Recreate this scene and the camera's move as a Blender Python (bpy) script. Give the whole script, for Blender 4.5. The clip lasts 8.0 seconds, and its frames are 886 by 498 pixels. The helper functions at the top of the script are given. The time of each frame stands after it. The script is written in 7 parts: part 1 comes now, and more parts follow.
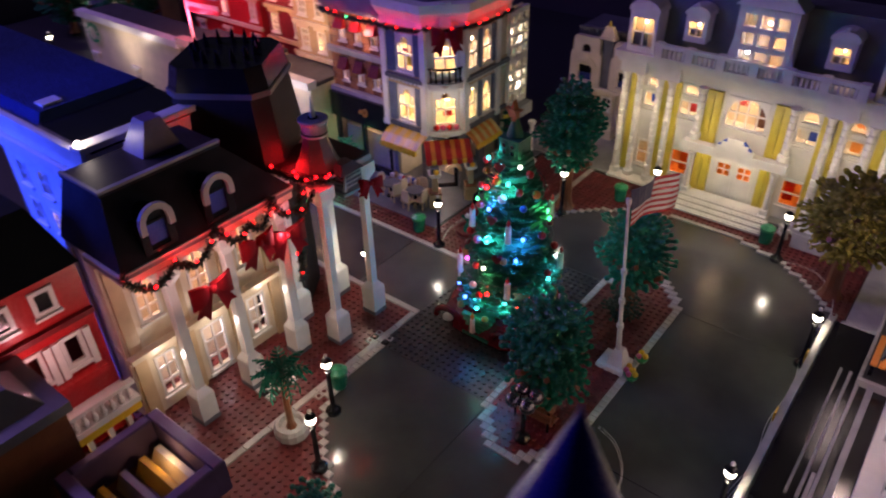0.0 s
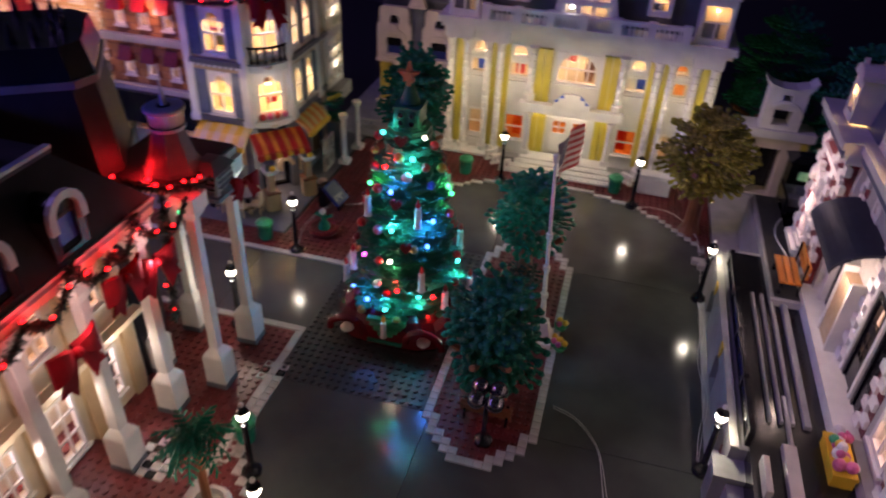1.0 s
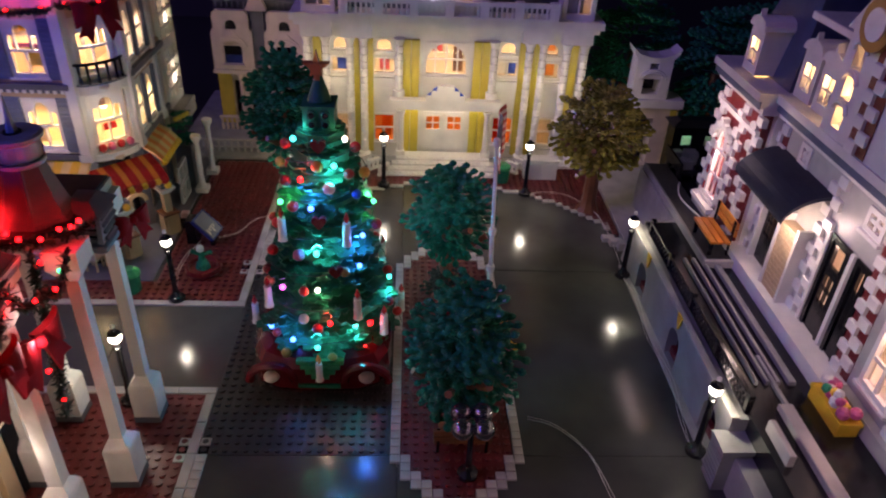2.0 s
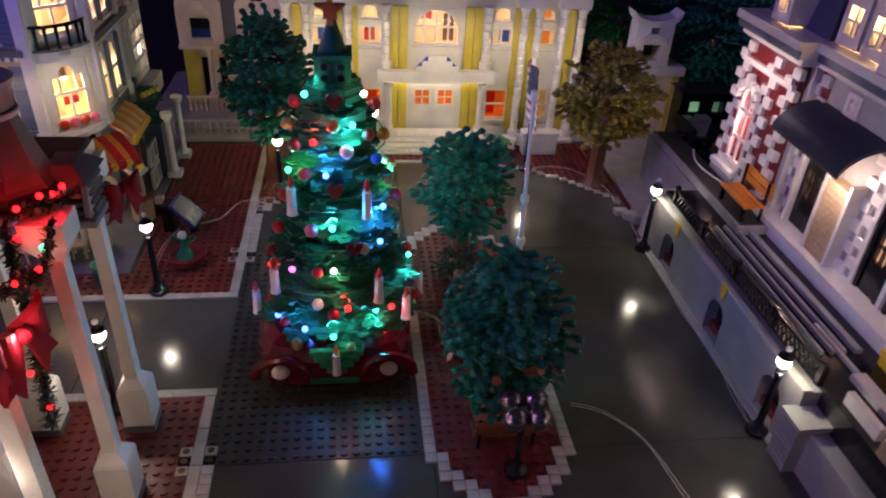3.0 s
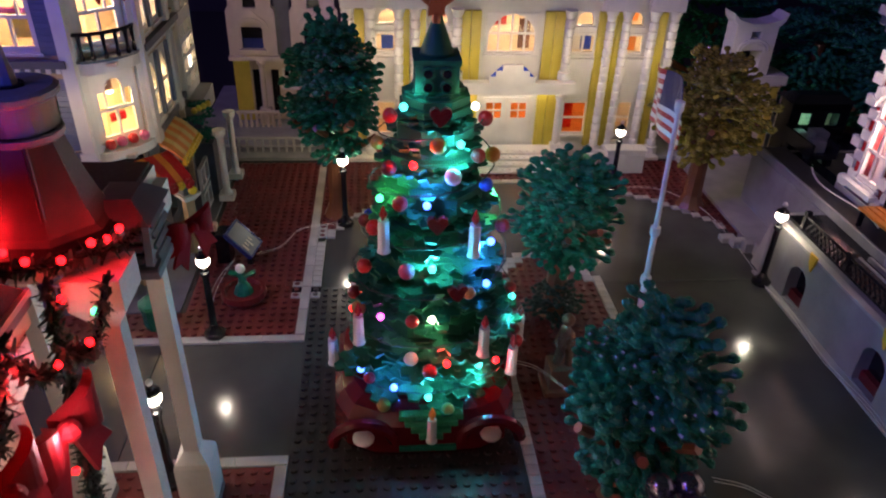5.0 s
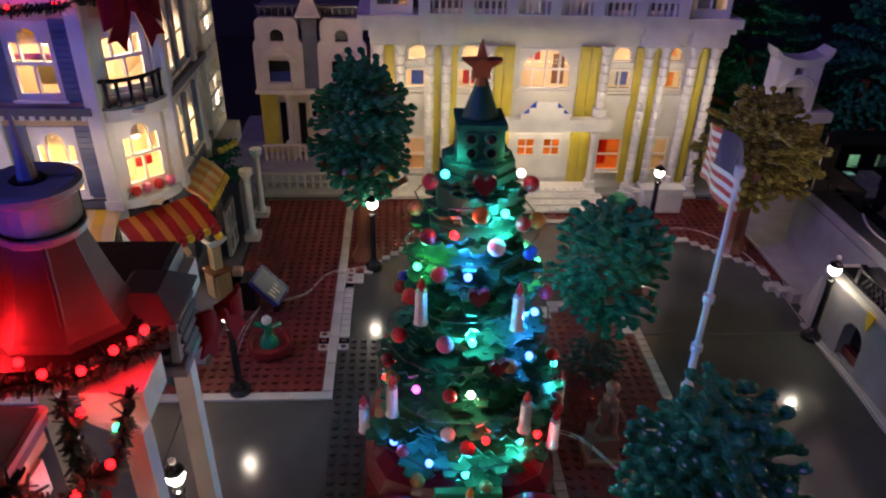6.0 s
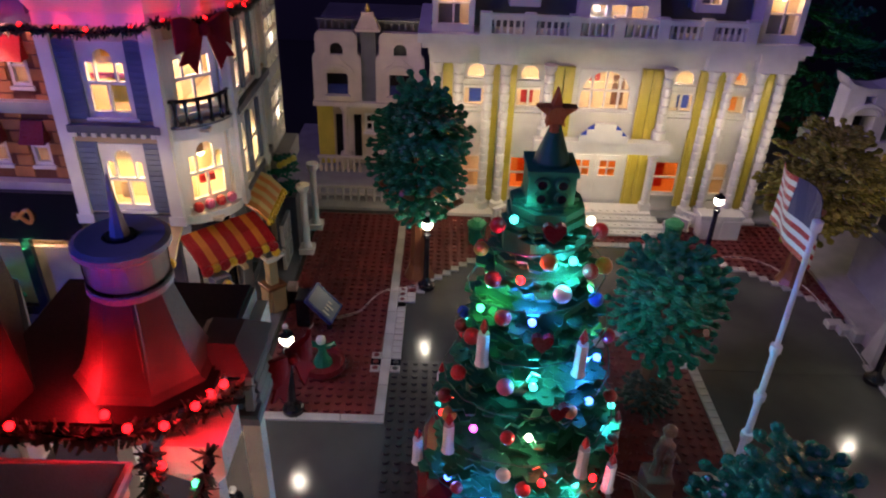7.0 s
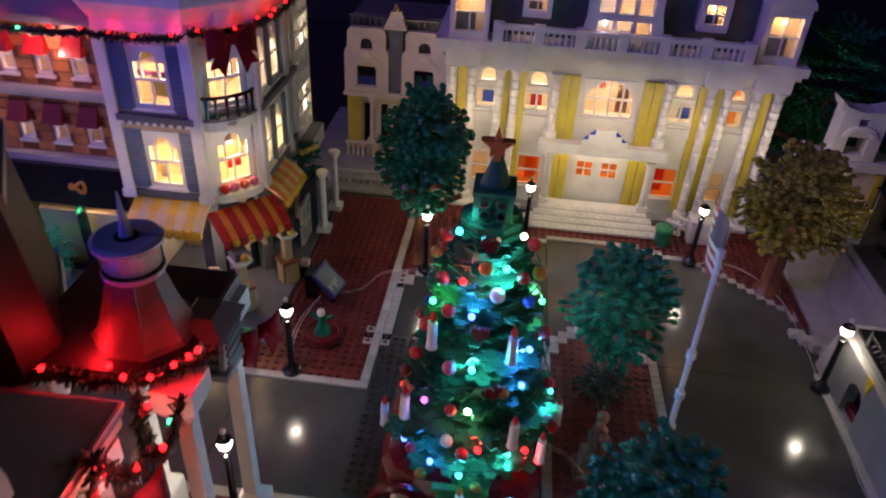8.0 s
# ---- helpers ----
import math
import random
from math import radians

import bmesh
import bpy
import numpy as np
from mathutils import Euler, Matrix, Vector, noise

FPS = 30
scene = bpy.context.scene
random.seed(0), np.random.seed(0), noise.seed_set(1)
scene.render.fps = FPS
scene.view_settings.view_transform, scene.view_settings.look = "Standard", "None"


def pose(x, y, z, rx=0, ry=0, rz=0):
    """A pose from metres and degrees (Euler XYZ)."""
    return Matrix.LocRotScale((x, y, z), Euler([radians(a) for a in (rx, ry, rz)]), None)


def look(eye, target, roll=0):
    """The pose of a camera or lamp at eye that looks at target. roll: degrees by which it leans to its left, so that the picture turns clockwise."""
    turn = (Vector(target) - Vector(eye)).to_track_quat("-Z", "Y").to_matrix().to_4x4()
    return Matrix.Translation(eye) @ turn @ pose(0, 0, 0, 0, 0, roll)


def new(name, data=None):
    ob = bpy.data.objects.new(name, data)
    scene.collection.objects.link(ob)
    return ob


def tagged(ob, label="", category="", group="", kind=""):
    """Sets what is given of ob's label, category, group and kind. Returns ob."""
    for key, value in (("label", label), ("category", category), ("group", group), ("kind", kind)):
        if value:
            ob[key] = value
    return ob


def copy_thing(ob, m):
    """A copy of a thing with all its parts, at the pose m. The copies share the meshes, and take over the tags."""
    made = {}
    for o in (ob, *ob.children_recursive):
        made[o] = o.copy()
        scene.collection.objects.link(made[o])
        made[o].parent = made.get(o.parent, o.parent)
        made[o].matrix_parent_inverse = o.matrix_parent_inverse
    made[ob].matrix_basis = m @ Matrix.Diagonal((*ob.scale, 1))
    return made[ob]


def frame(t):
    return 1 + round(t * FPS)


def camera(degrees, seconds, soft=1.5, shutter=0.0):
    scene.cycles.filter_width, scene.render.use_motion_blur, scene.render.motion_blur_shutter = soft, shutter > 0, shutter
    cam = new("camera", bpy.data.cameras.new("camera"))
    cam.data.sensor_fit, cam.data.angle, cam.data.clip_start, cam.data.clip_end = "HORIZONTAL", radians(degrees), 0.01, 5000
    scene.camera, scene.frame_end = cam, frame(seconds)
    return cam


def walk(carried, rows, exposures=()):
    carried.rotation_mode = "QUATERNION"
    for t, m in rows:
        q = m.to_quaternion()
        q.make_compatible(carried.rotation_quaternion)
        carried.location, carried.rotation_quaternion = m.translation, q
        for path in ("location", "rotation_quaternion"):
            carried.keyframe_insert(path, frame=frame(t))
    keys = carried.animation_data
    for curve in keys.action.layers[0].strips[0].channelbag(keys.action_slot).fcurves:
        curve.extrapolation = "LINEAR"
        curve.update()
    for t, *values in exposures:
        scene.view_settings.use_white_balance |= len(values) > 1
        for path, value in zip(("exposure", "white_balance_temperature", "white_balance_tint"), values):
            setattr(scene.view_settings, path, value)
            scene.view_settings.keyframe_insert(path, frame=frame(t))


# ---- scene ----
cam = camera(63.6, 8.0, 2.0, 0.5)
PATH = [
    (0, (0.441, -0.612, 0.552), (-0.59, 0.666, -0.59), -1.4),
    (0.5, (0.345, -0.635, 0.53), (-0.407, 0.821, -0.616), 0.7),
    (1, (0.262, -0.616, 0.484), (-0.129, 0.985, -0.65), 2.8),
    (1.5, (0.194, -0.593, 0.457), (0.084, 1.075, -0.64), 3.1),
    (2, (0.154, -0.562, 0.431), (0.263, 1.119, -0.648), 3.1),
    (3.5, (0.083, -0.493, 0.358), (0.334, 1.174, -0.719), 3.5),
    (4, (0.07, -0.469, 0.347), (0.294, 1.204, -0.725), 3.2),
    (4.5, (0.063, -0.448, 0.341), (0.256, 1.235, -0.723), 2.6),
    (6, (0.05, -0.392, 0.358), (0.168, 1.324, -0.662), 1.7),
    (6.5, (0.041, -0.379, 0.365), (0.112, 1.339, -0.656), 1.8),
    (7, (0.036, -0.379, 0.377), (0.047, 1.334, -0.655), 2.1),
    (7.5, (0.059, -0.388, 0.401), (0.0, 1.311, -0.654), 2.3),
    (8, (0.091, -0.426, 0.433), (-0.043, 1.232, -0.677), 3.5),
]
walk(cam, [(t, look(eye, target, roll)) for t, eye, target, roll in PATH], [(0, 0.16, 6300, 25), (8, 0.16, 6300, 25)])

# ---- light of the room ----
world = bpy.data.worlds.new("night_room")
scene.world = world
world.use_nodes = True
world.node_tree.nodes["Background"].inputs[0].default_value = (0.5, 0.56, 0.5, 1)
world.node_tree.nodes["Background"].inputs[1].default_value = 0.026

U = 0.008  # one stud pitch of the toy bricks, in metres


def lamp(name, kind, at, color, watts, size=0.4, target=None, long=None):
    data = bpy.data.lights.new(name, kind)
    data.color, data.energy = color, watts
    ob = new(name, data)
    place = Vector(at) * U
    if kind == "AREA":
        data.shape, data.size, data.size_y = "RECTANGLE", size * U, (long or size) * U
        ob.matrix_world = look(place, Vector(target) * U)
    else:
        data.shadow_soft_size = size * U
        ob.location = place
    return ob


# violet-blue light strip of the room, above and behind the viewer
lamp("room_strip_light", "AREA", (-190, -70, 170), (0.44, 0.28, 1.0), 11.5, 40, (0, 0, 10), 120)
lamp("room_blue_light", "AREA", (-58, -92, 46), (0.025, 0.07, 1.0), 0.75, 12, (-34, -45, 18), 24).data.spread = radians(60)
WARM, WHITE, PINK = (1.0, 0.62, 0.25), (1.0, 0.86, 0.66), (1.0, 0.62, 0.48)


# ---- materials ----
def plastic(name, rgb, rough=0.32, var=0.12, metal=0.0, bump=0.12, coarse=45.0, fine=1400.0, spec=0.5):
    """Moulded plastic: grain, dust and slight differences from piece to piece."""
    mat = bpy.data.materials.new(name)
    mat.use_nodes = True
    nodes, links = mat.node_tree.nodes, mat.node_tree.links
    bsdf = nodes["Principled BSDF"]
    where = nodes.new("ShaderNodeTexCoord")
    big, small = nodes.new("ShaderNodeTexNoise"), nodes.new("ShaderNodeTexNoise")
    big.inputs["Scale"].default_value, big.inputs["Detail"].default_value = coarse, 5
    small.inputs["Scale"].default_value, small.inputs["Detail"].default_value = fine, 3
    links.new(where.outputs["Object"], big.inputs["Vector"])
    links.new(where.outputs["Object"], small.inputs["Vector"])
    info = nodes.new("ShaderNodeObjectInfo")
    spread = nodes.new("ShaderNodeMath")
    spread.operation = "MULTIPLY_ADD"
    links.new(info.outputs["Random"], spread.inputs[0])
    spread.inputs[1].default_value, spread.inputs[2].default_value = var, 1 - var
    ramp = nodes.new("ShaderNodeMapRange")
    ramp.inputs["From Min"].default_value, ramp.inputs["From Max"].default_value = 0.3, 0.72
    ramp.inputs["To Min"].default_value, ramp.inputs["To Max"].default_value = 1 - 1.6 * var, 1 + var
    links.new(big.outputs["Fac"], ramp.inputs["Value"])
    mult = nodes.new("ShaderNodeMath")
    mult.operation = "MULTIPLY"
    links.new(ramp.outputs["Result"], mult.inputs[0])
    links.new(spread.outputs[0], mult.inputs[1])
    tone = nodes.new("ShaderNodeMix")
    tone.data_type = "RGBA"
    tone.blend_type = "MULTIPLY"
    tone.inputs["Factor"].default_value = 1
    tone.inputs["A"].default_value = (*rgb, 1)
    links.new(mult.outputs[0], tone.inputs["B"])
    links.new(tone.outputs["Result"], bsdf.inputs["Base Color"])
    gloss = nodes.new("ShaderNodeMapRange")
    gloss.inputs["From Min"].default_value, gloss.inputs["From Max"].default_value = 0.3, 0.7
    gloss.inputs["To Min"].default_value, gloss.inputs["To Max"].default_value = rough * 0.75, min(1, rough * 1.35)
    links.new(small.outputs["Fac"], gloss.inputs["Value"])
    links.new(gloss.outputs["Result"], bsdf.inputs["Roughness"])
    relief = nodes.new("ShaderNodeBump")
    relief.inputs["Strength"].default_value, relief.inputs["Distance"].default_value = bump, 0.0003
    links.new(small.outputs["Fac"], relief.inputs["Height"])
    links.new(relief.outputs["Normal"], bsdf.inputs["Normal"])
    bsdf.inputs["Metallic"].default_value = metal
    bsdf.inputs["Specular IOR Level"].default_value = spec
    return mat


def glow(name, rgb, strength):
    mat = bpy.data.materials.new(name)
    mat.use_nodes = True
    bsdf = mat.node_tree.nodes["Principled BSDF"]
    bsdf.inputs["Base Color"].default_value = (*[0.3 * c for c in rgb], 1)
    bsdf.inputs["Emission Color"].default_value = (*rgb, 1)
    bsdf.inputs["Emission Strength"].default_value = strength
    return mat


def clear(name, rgb, rough=0.05):
    mat = bpy.data.materials.new(name)
    mat.use_nodes = True
    bsdf = mat.node_tree.nodes["Principled BSDF"]
    bsdf.inputs["Base Color"].default_value = (*rgb, 1)
    bsdf.inputs["Transmission Weight"].default_value = 1
    bsdf.inputs["Roughness"].default_value = rough
    bsdf.inputs["IOR"].default_value = 1.2
    return mat


M = {
    "road": plastic("dark_grey_tile", (0.07, 0.073, 0.065), 0.15, 0.2, coarse=14, bump=0.03, spec=0.4),
    "plate": plastic("dark_grey_plate", (0.04, 0.042, 0.04), 0.33, 0.2, spec=0.35),
    "red_plate": plastic("dark_red_plate", (0.17, 0.027, 0.025), 0.34, 0.22),
    "kerb": plastic("light_grey_tile", (0.42, 0.41, 0.37), 0.35, 0.14),
    "roof_grey": plastic("dark_roof_grey_plastic", (0.07, 0.07, 0.07), 0.45, 0.2, spec=0.3),
    "star_brown": plastic("amber_brown_plastic", (0.36, 0.13, 0.03), 0.3, 0.15),
    "station_blue": plastic("dark_slate_blue_plastic", (0.06, 0.08, 0.15), 0.35, 0.18),
    "castle_blue": plastic("deep_blue_plastic", (0.012, 0.025, 0.3), 0.3, 0.12),
    "grey": plastic("mid_grey_plastic", (0.3, 0.3, 0.29), 0.35, 0.14),
    "slate": plastic("bluish_grey_plastic", (0.12, 0.125, 0.14), 0.35, 0.16),
    "white": plastic("white_plastic", (0.72, 0.7, 0.64), 0.3, 0.08),
    "cream": plastic("cream_plastic", (0.66, 0.56, 0.4), 0.34, 0.1),
    "tan": plastic("tan_plastic", (0.5, 0.36, 0.2), 0.34, 0.12),
    "yellow": plastic("mustard_plastic", (0.62, 0.5, 0.06), 0.34, 0.12),
    "bright_yellow": plastic("yellow_plastic", (0.8, 0.5, 0.03), 0.3, 0.1),
    "orange": plastic("orange_plastic", (0.75, 0.25, 0.03), 0.32, 0.1),
    "red": plastic("red_plastic", (0.5, 0.02, 0.02), 0.28, 0.12),
    "dark_red": plastic("dark_red_plastic", (0.16, 0.012, 0.015), 0.3, 0.15),
    "stand_red": plastic("deep_red_plastic", (0.12, 0.006, 0.01), 0.15, 0.15),
    "ribbon": plastic("red_ribbon_cloth", (0.24, 0.004, 0.008), 0.7, 0.25, fine=2600, bump=0.5, spec=0.15),
    "brown": plastic("reddish_brown_plastic", (0.2, 0.075, 0.03), 0.32, 0.18),
    "brick_brown": plastic("orange_brown_brick", (0.5, 0.22, 0.07), 0.36, 0.22),
    "green": plastic("dark_green_plastic", (0.012, 0.2, 0.115), 0.24, 0.3, spec=0.35),
    "tree_green": plastic("tree_dark_green_plastic", (0.01, 0.15, 0.075), 0.4, 0.25, spec=0.25),
    "bright_green": plastic("green_plastic", (0.03, 0.3, 0.12), 0.28, 0.15),
    "olive": plastic("olive_green_plastic", (0.42, 0.39, 0.05), 0.16, 0.4, spec=0.8),
    "black_roof": plastic("matt_black_roof_plastic", (0.012, 0.012, 0.015), 0.5, 0.3, spec=0.2),
    "black": plastic("black_plastic", (0.01, 0.01, 0.012), 0.18, 0.2),
    "blue": plastic("blue_plastic", (0.02, 0.06, 0.42), 0.3, 0.12),
    "awning": plastic("slate_blue_awning", (0.026, 0.03, 0.05), 0.5, 0.15, spec=0.2),
    "dark_blue": plastic("dark_blue_plastic", (0.02, 0.035, 0.14), 0.25, 0.15),
    "sand_blue": plastic("sand_blue_plastic", (0.14, 0.17, 0.25), 0.35, 0.15),
    "gold": plastic("pearl_gold_plastic", (0.42, 0.24, 0.07), 0.35, 0.12, metal=0.5),
    "bronze": plastic("brown_bronze", (0.34, 0.15, 0.1), 0.35, 0.15, metal=0.5),
    "silver": plastic("dark_chrome", (0.25, 0.25, 0.26), 0.12, 0.05, metal=0.9),
    "petal_pink": plastic("pale_pink_plastic", (0.72, 0.5, 0.48), 0.35, 0.1),
    "pale_yellow": plastic("pale_yellow_plastic", (0.74, 0.55, 0.2), 0.35, 0.1),
    "pink": plastic("pink_plastic", (0.6, 0.12, 0.25), 0.3, 0.12),
    "purple": plastic("lavender_plastic", (0.13, 0.09, 0.2), 0.34, 0.15),
    "flagblue": plastic("flag_blue", (0.018, 0.018, 0.08), 0.45, 0.1),
    "cable": plastic("white_cable", (0.75, 0.72, 0.65), 0.45, 0.1),
    "needle": plastic("garland_needles", (0.015, 0.05, 0.03), 0.5, 0.3),
    "table": plastic("dark_table", (0.02, 0.02, 0.025), 0.5, 0.2, coarse=4),
    "roomwall": plastic("dark_room_wall", (0.03, 0.03, 0.04), 0.7, 0.2, coarse=2),
    "pane": clear("clear_pane", (0.95, 0.93, 0.88)),
    "orange_pane": clear("orange_pane", (1.0, 0.35, 0.08), 0.25),
    "bulb": glow("warm_bulb", (1.0, 0.92, 0.68), 12),
    "led_red": glow("red_led", (1.0, 0.008, 0.006), 8),
    "led_green": glow("green_led", (0.03, 1.0, 0.3), 5),
    "led_blue": glow("blue_led", (0.06, 0.16, 1.0), 8),
    "led_aqua": glow("aqua_led", (0.03, 0.9, 0.75), 5),
    "led_pink": glow("pink_led", (1.0, 0.08, 0.7), 6),
    "led_white": glow("white_led", (1.0, 0.85, 0.6), 7),
}


# ---- mesh building, in studs ----
class Shape:
    """Collects faces in studs; m turns or shifts what is added while it is set."""

    def __init__(self):
        self.v, self.f, self.m = [], [], None

    def add(self, verts, faces):
        n = len(self.v)
        self.v += [self.m @ Vector(p) for p in verts] if self.m else [Vector(p) for p in verts]
        self.f += [[n + i for i in f] for f in faces]
        return self

    def box(self, x0, y0, z0, x1, y1, z1, cut=0.0):
        if cut <= 0:
            v = [(x, y, z) for z in (z0, z1) for x, y in ((x0, y0), (x1, y0), (x1, y1), (x0, y1))]
            return self.add(v, [(3, 2, 1, 0), (4, 5, 6, 7), (0, 1, 5, 4), (1, 2, 6, 5), (2, 3, 7, 6), (3, 0, 4, 7)])
        c = cut
        v = [(x, y, z) for z in (z0, z1 - c) for x, y in ((x0, y0), (x1, y0), (x1, y1), (x0, y1))]
        v += [(x, y, z1) for x, y in ((x0 + c, y0 + c), (x1 - c, y0 + c), (x1 - c, y1 - c), (x0 + c, y1 - c))]
        f = [(3, 2, 1, 0), (8, 9, 10, 11)]
        for a in (0, 4):
            f += [(a + i, a + (i + 1) % 4, a + 4 + (i + 1) % 4, a + 4 + i) for i in range(4)]
        return self.add(v, f)

    def taper(self, x0, y0, x1, y1, z0, X0, Y0, X1, Y1, z1):
        v = [(x0, y0, z0), (x1, y0, z0), (x1, y1, z0), (x0, y1, z0), (X0, Y0, z1), (X1, Y0, z1), (X1, Y1, z1), (X0, Y1, z1)]
        return self.add(v, [(3, 2, 1, 0), (4, 5, 6, 7), (0, 1, 5, 4), (1, 2, 6, 5), (2, 3, 7, 6), (3, 0, 4, 7)])

    def prism(self, ring, z0, z1, top=None):
        n = len(ring)
        top = top or ring
        v = [(x, y, z0) for x, y in ring] + [(x, y, z1) for x, y in top]
        return self.add(v, [tuple(range(n - 1, -1, -1)), tuple(range(n, 2 * n))] + [(i, (i + 1) % n, n + (i + 1) % n, n + i) for i in range(n)])

    def slab(self, ring, y0, y1):
        """A flat outline in x and z, with depth along y."""
        n = len(ring)
        v = [(x, y0, z) for x, z in ring] + [(x, y1, z) for x, z in ring]
        return self.add(v, [tuple(range(n)), tuple(range(2 * n - 1, n - 1, -1))] + [((i + 1) % n, i, n + i, n + (i + 1) % n) for i in range(n)])

    def lathe(self, x, y, rows, n=12, turn=0.0):
        """Rows of (radius, height) turned round an upright axis."""
        v, f = [], []
        for r, z in rows:
            v += [(x + r * math.cos(turn + 2 * math.pi * i / n), y + r * math.sin(turn + 2 * math.pi * i / n), z) for i in range(n)]
        for k in range(len(rows) - 1):
            f += [(k * n + i, k * n + (i + 1) % n, (k + 1) * n + (i + 1) % n, (k + 1) * n + i) for i in range(n)]
        f += [tuple(range(n - 1, -1, -1)), tuple(range((len(rows) - 1) * n, len(rows) * n))]
        return self.add(v, f)

    def cyl(self, x, y, z0, z1, r, n=12, r1=None):
        return self.lathe(x, y, [(r, z0), (r if r1 is None else r1, z1)], n)

    def ball(self, x, y, z, r, n=10, k=6, flat=1.0):
        return self.lathe(x, y, [(max(0.02, r * math.sin(math.pi * i / k)), z - r * flat * math.cos(math.pi * i / k)) for i in range(k + 1)], n)

    def tube(self, points, r, n=6):
        pts = [Vector(p) for p in points]
        v, f = [], []
        for i, p in enumerate(pts):
            way = (pts[min(i + 1, len(pts) - 1)] - pts[max(i - 1, 0)]).normalized()
            side = way.cross(Vector((0.13, 0.21, 1))).normalized()
            up = side.cross(way)
            v += [p + side * r * math.cos(2 * math.pi * j / n) + up * r * math.sin(2 * math.pi * j / n) for j in range(n)]
        for i in range(len(pts) - 1):
            f += [(i * n + j, i * n + (j + 1) % n, (i + 1) * n + (j + 1) % n, (i + 1) * n + j) for j in range(n)]
        f += [tuple(range(n - 1, -1, -1)), tuple(range((len(pts) - 1) * n, len(pts) * n))]
        return self.add(v, f)

    def wall(self, u0, u1, z0, z1, y0, y1, holes=()):
        """A wall along x from u0 to u1, y0 to y1 deep, with holes (ua, ub, za, zb) that go through it."""
        us = sorted({u0, u1, *[h[0] for h in holes], *[h[1] for h in holes]})
        zs = sorted({z0, z1, *[h[2] for h in holes], *[h[3] for h in holes]})
        full = {(i, k) for i in range(len(us) - 1) for k in range(len(zs) - 1)
                if not any(h[0] <= us[i] and us[i + 1] <= h[1] and h[2] <= zs[k] and zs[k + 1] <= h[3] for h in holes)}
        at, verts, faces = {}, [], []

        def node(i, k, back):
            if (i, k, back) not in at:
                at[i, k, back] = len(verts)
                verts.append((us[i], y1 if back else y0, zs[k]))
            return at[i, k, back]

        for i, k in sorted(full):
            ring = [(i, k), (i + 1, k), (i + 1, k + 1), (i, k + 1)]
            faces.append([node(*p, False) for p in ring])
            faces.append([node(*p, True) for p in ring[::-1]])
            for (a, b), beside in zip(zip(ring, ring[1:] + ring[:1]), ((i, k - 1), (i + 1, k), (i, k + 1), (i - 1, k))):
                if beside not in full:
                    faces.append([node(*b, False), node(*a, False), node(*a, True), node(*b, True)])
        return self.add(verts, faces)


ORIGIN = {}


def thing(name, at, label, category, group="", kind=""):
    ob = new(name)
    ob.empty_display_size = 0.01
    ob.location = Vector(at) * U
    ORIGIN[ob] = Vector(at)
    return tagged(ob, label, category, group, kind)


def part(name, shape, material, parent=None, label="", smooth=False, at=None):
    """One mesh object, given in studs of the world, under a thing or a part (or top-level, at its own place)."""
    base = ORIGIN[parent] if parent else Vector(at or (0, 0, 0))
    data = bpy.data.meshes.new(name)
    data.from_pydata([(p - base) * U for p in shape.v], [], shape.f)
    data.materials.append(M[material])
    if smooth:
        data.polygons.foreach_set("use_smooth", [True] * len(data.polygons))
    data.update()
    ob = new(name, data)
    if parent:
        ob.parent = parent
    else:
        ob.location = base * U
    ORIGIN[ob] = base
    return tagged(ob, label) if label else ob


def solid(name, shape, material, at, label, category="", group="", kind="", smooth=False):
    return tagged(part(name, shape, material, None, "", smooth, at), label, category, group, kind)


def repeat(name, data, spots, parent):
    """Alike pieces on one mesh, each an object of its own, at spots (x, y, z) in studs of the world."""
    for p in spots:
        ob = new(name, data)
        ob.parent = parent
        ob.location = (Vector(p) - ORIGIN[parent]) * U


def mesh_of(shape, material, name):
    data = bpy.data.meshes.new(name)
    data.from_pydata([p * U for p in shape.v], [], shape.f)
    data.materials.append(M[material])
    return data


def facing(x, y, turn):
    """A frame in which walls run along x: local y is the depth behind the face."""
    return Matrix.Translation((x, y, 0)) @ Matrix.Rotation(radians(turn), 4, "Z")


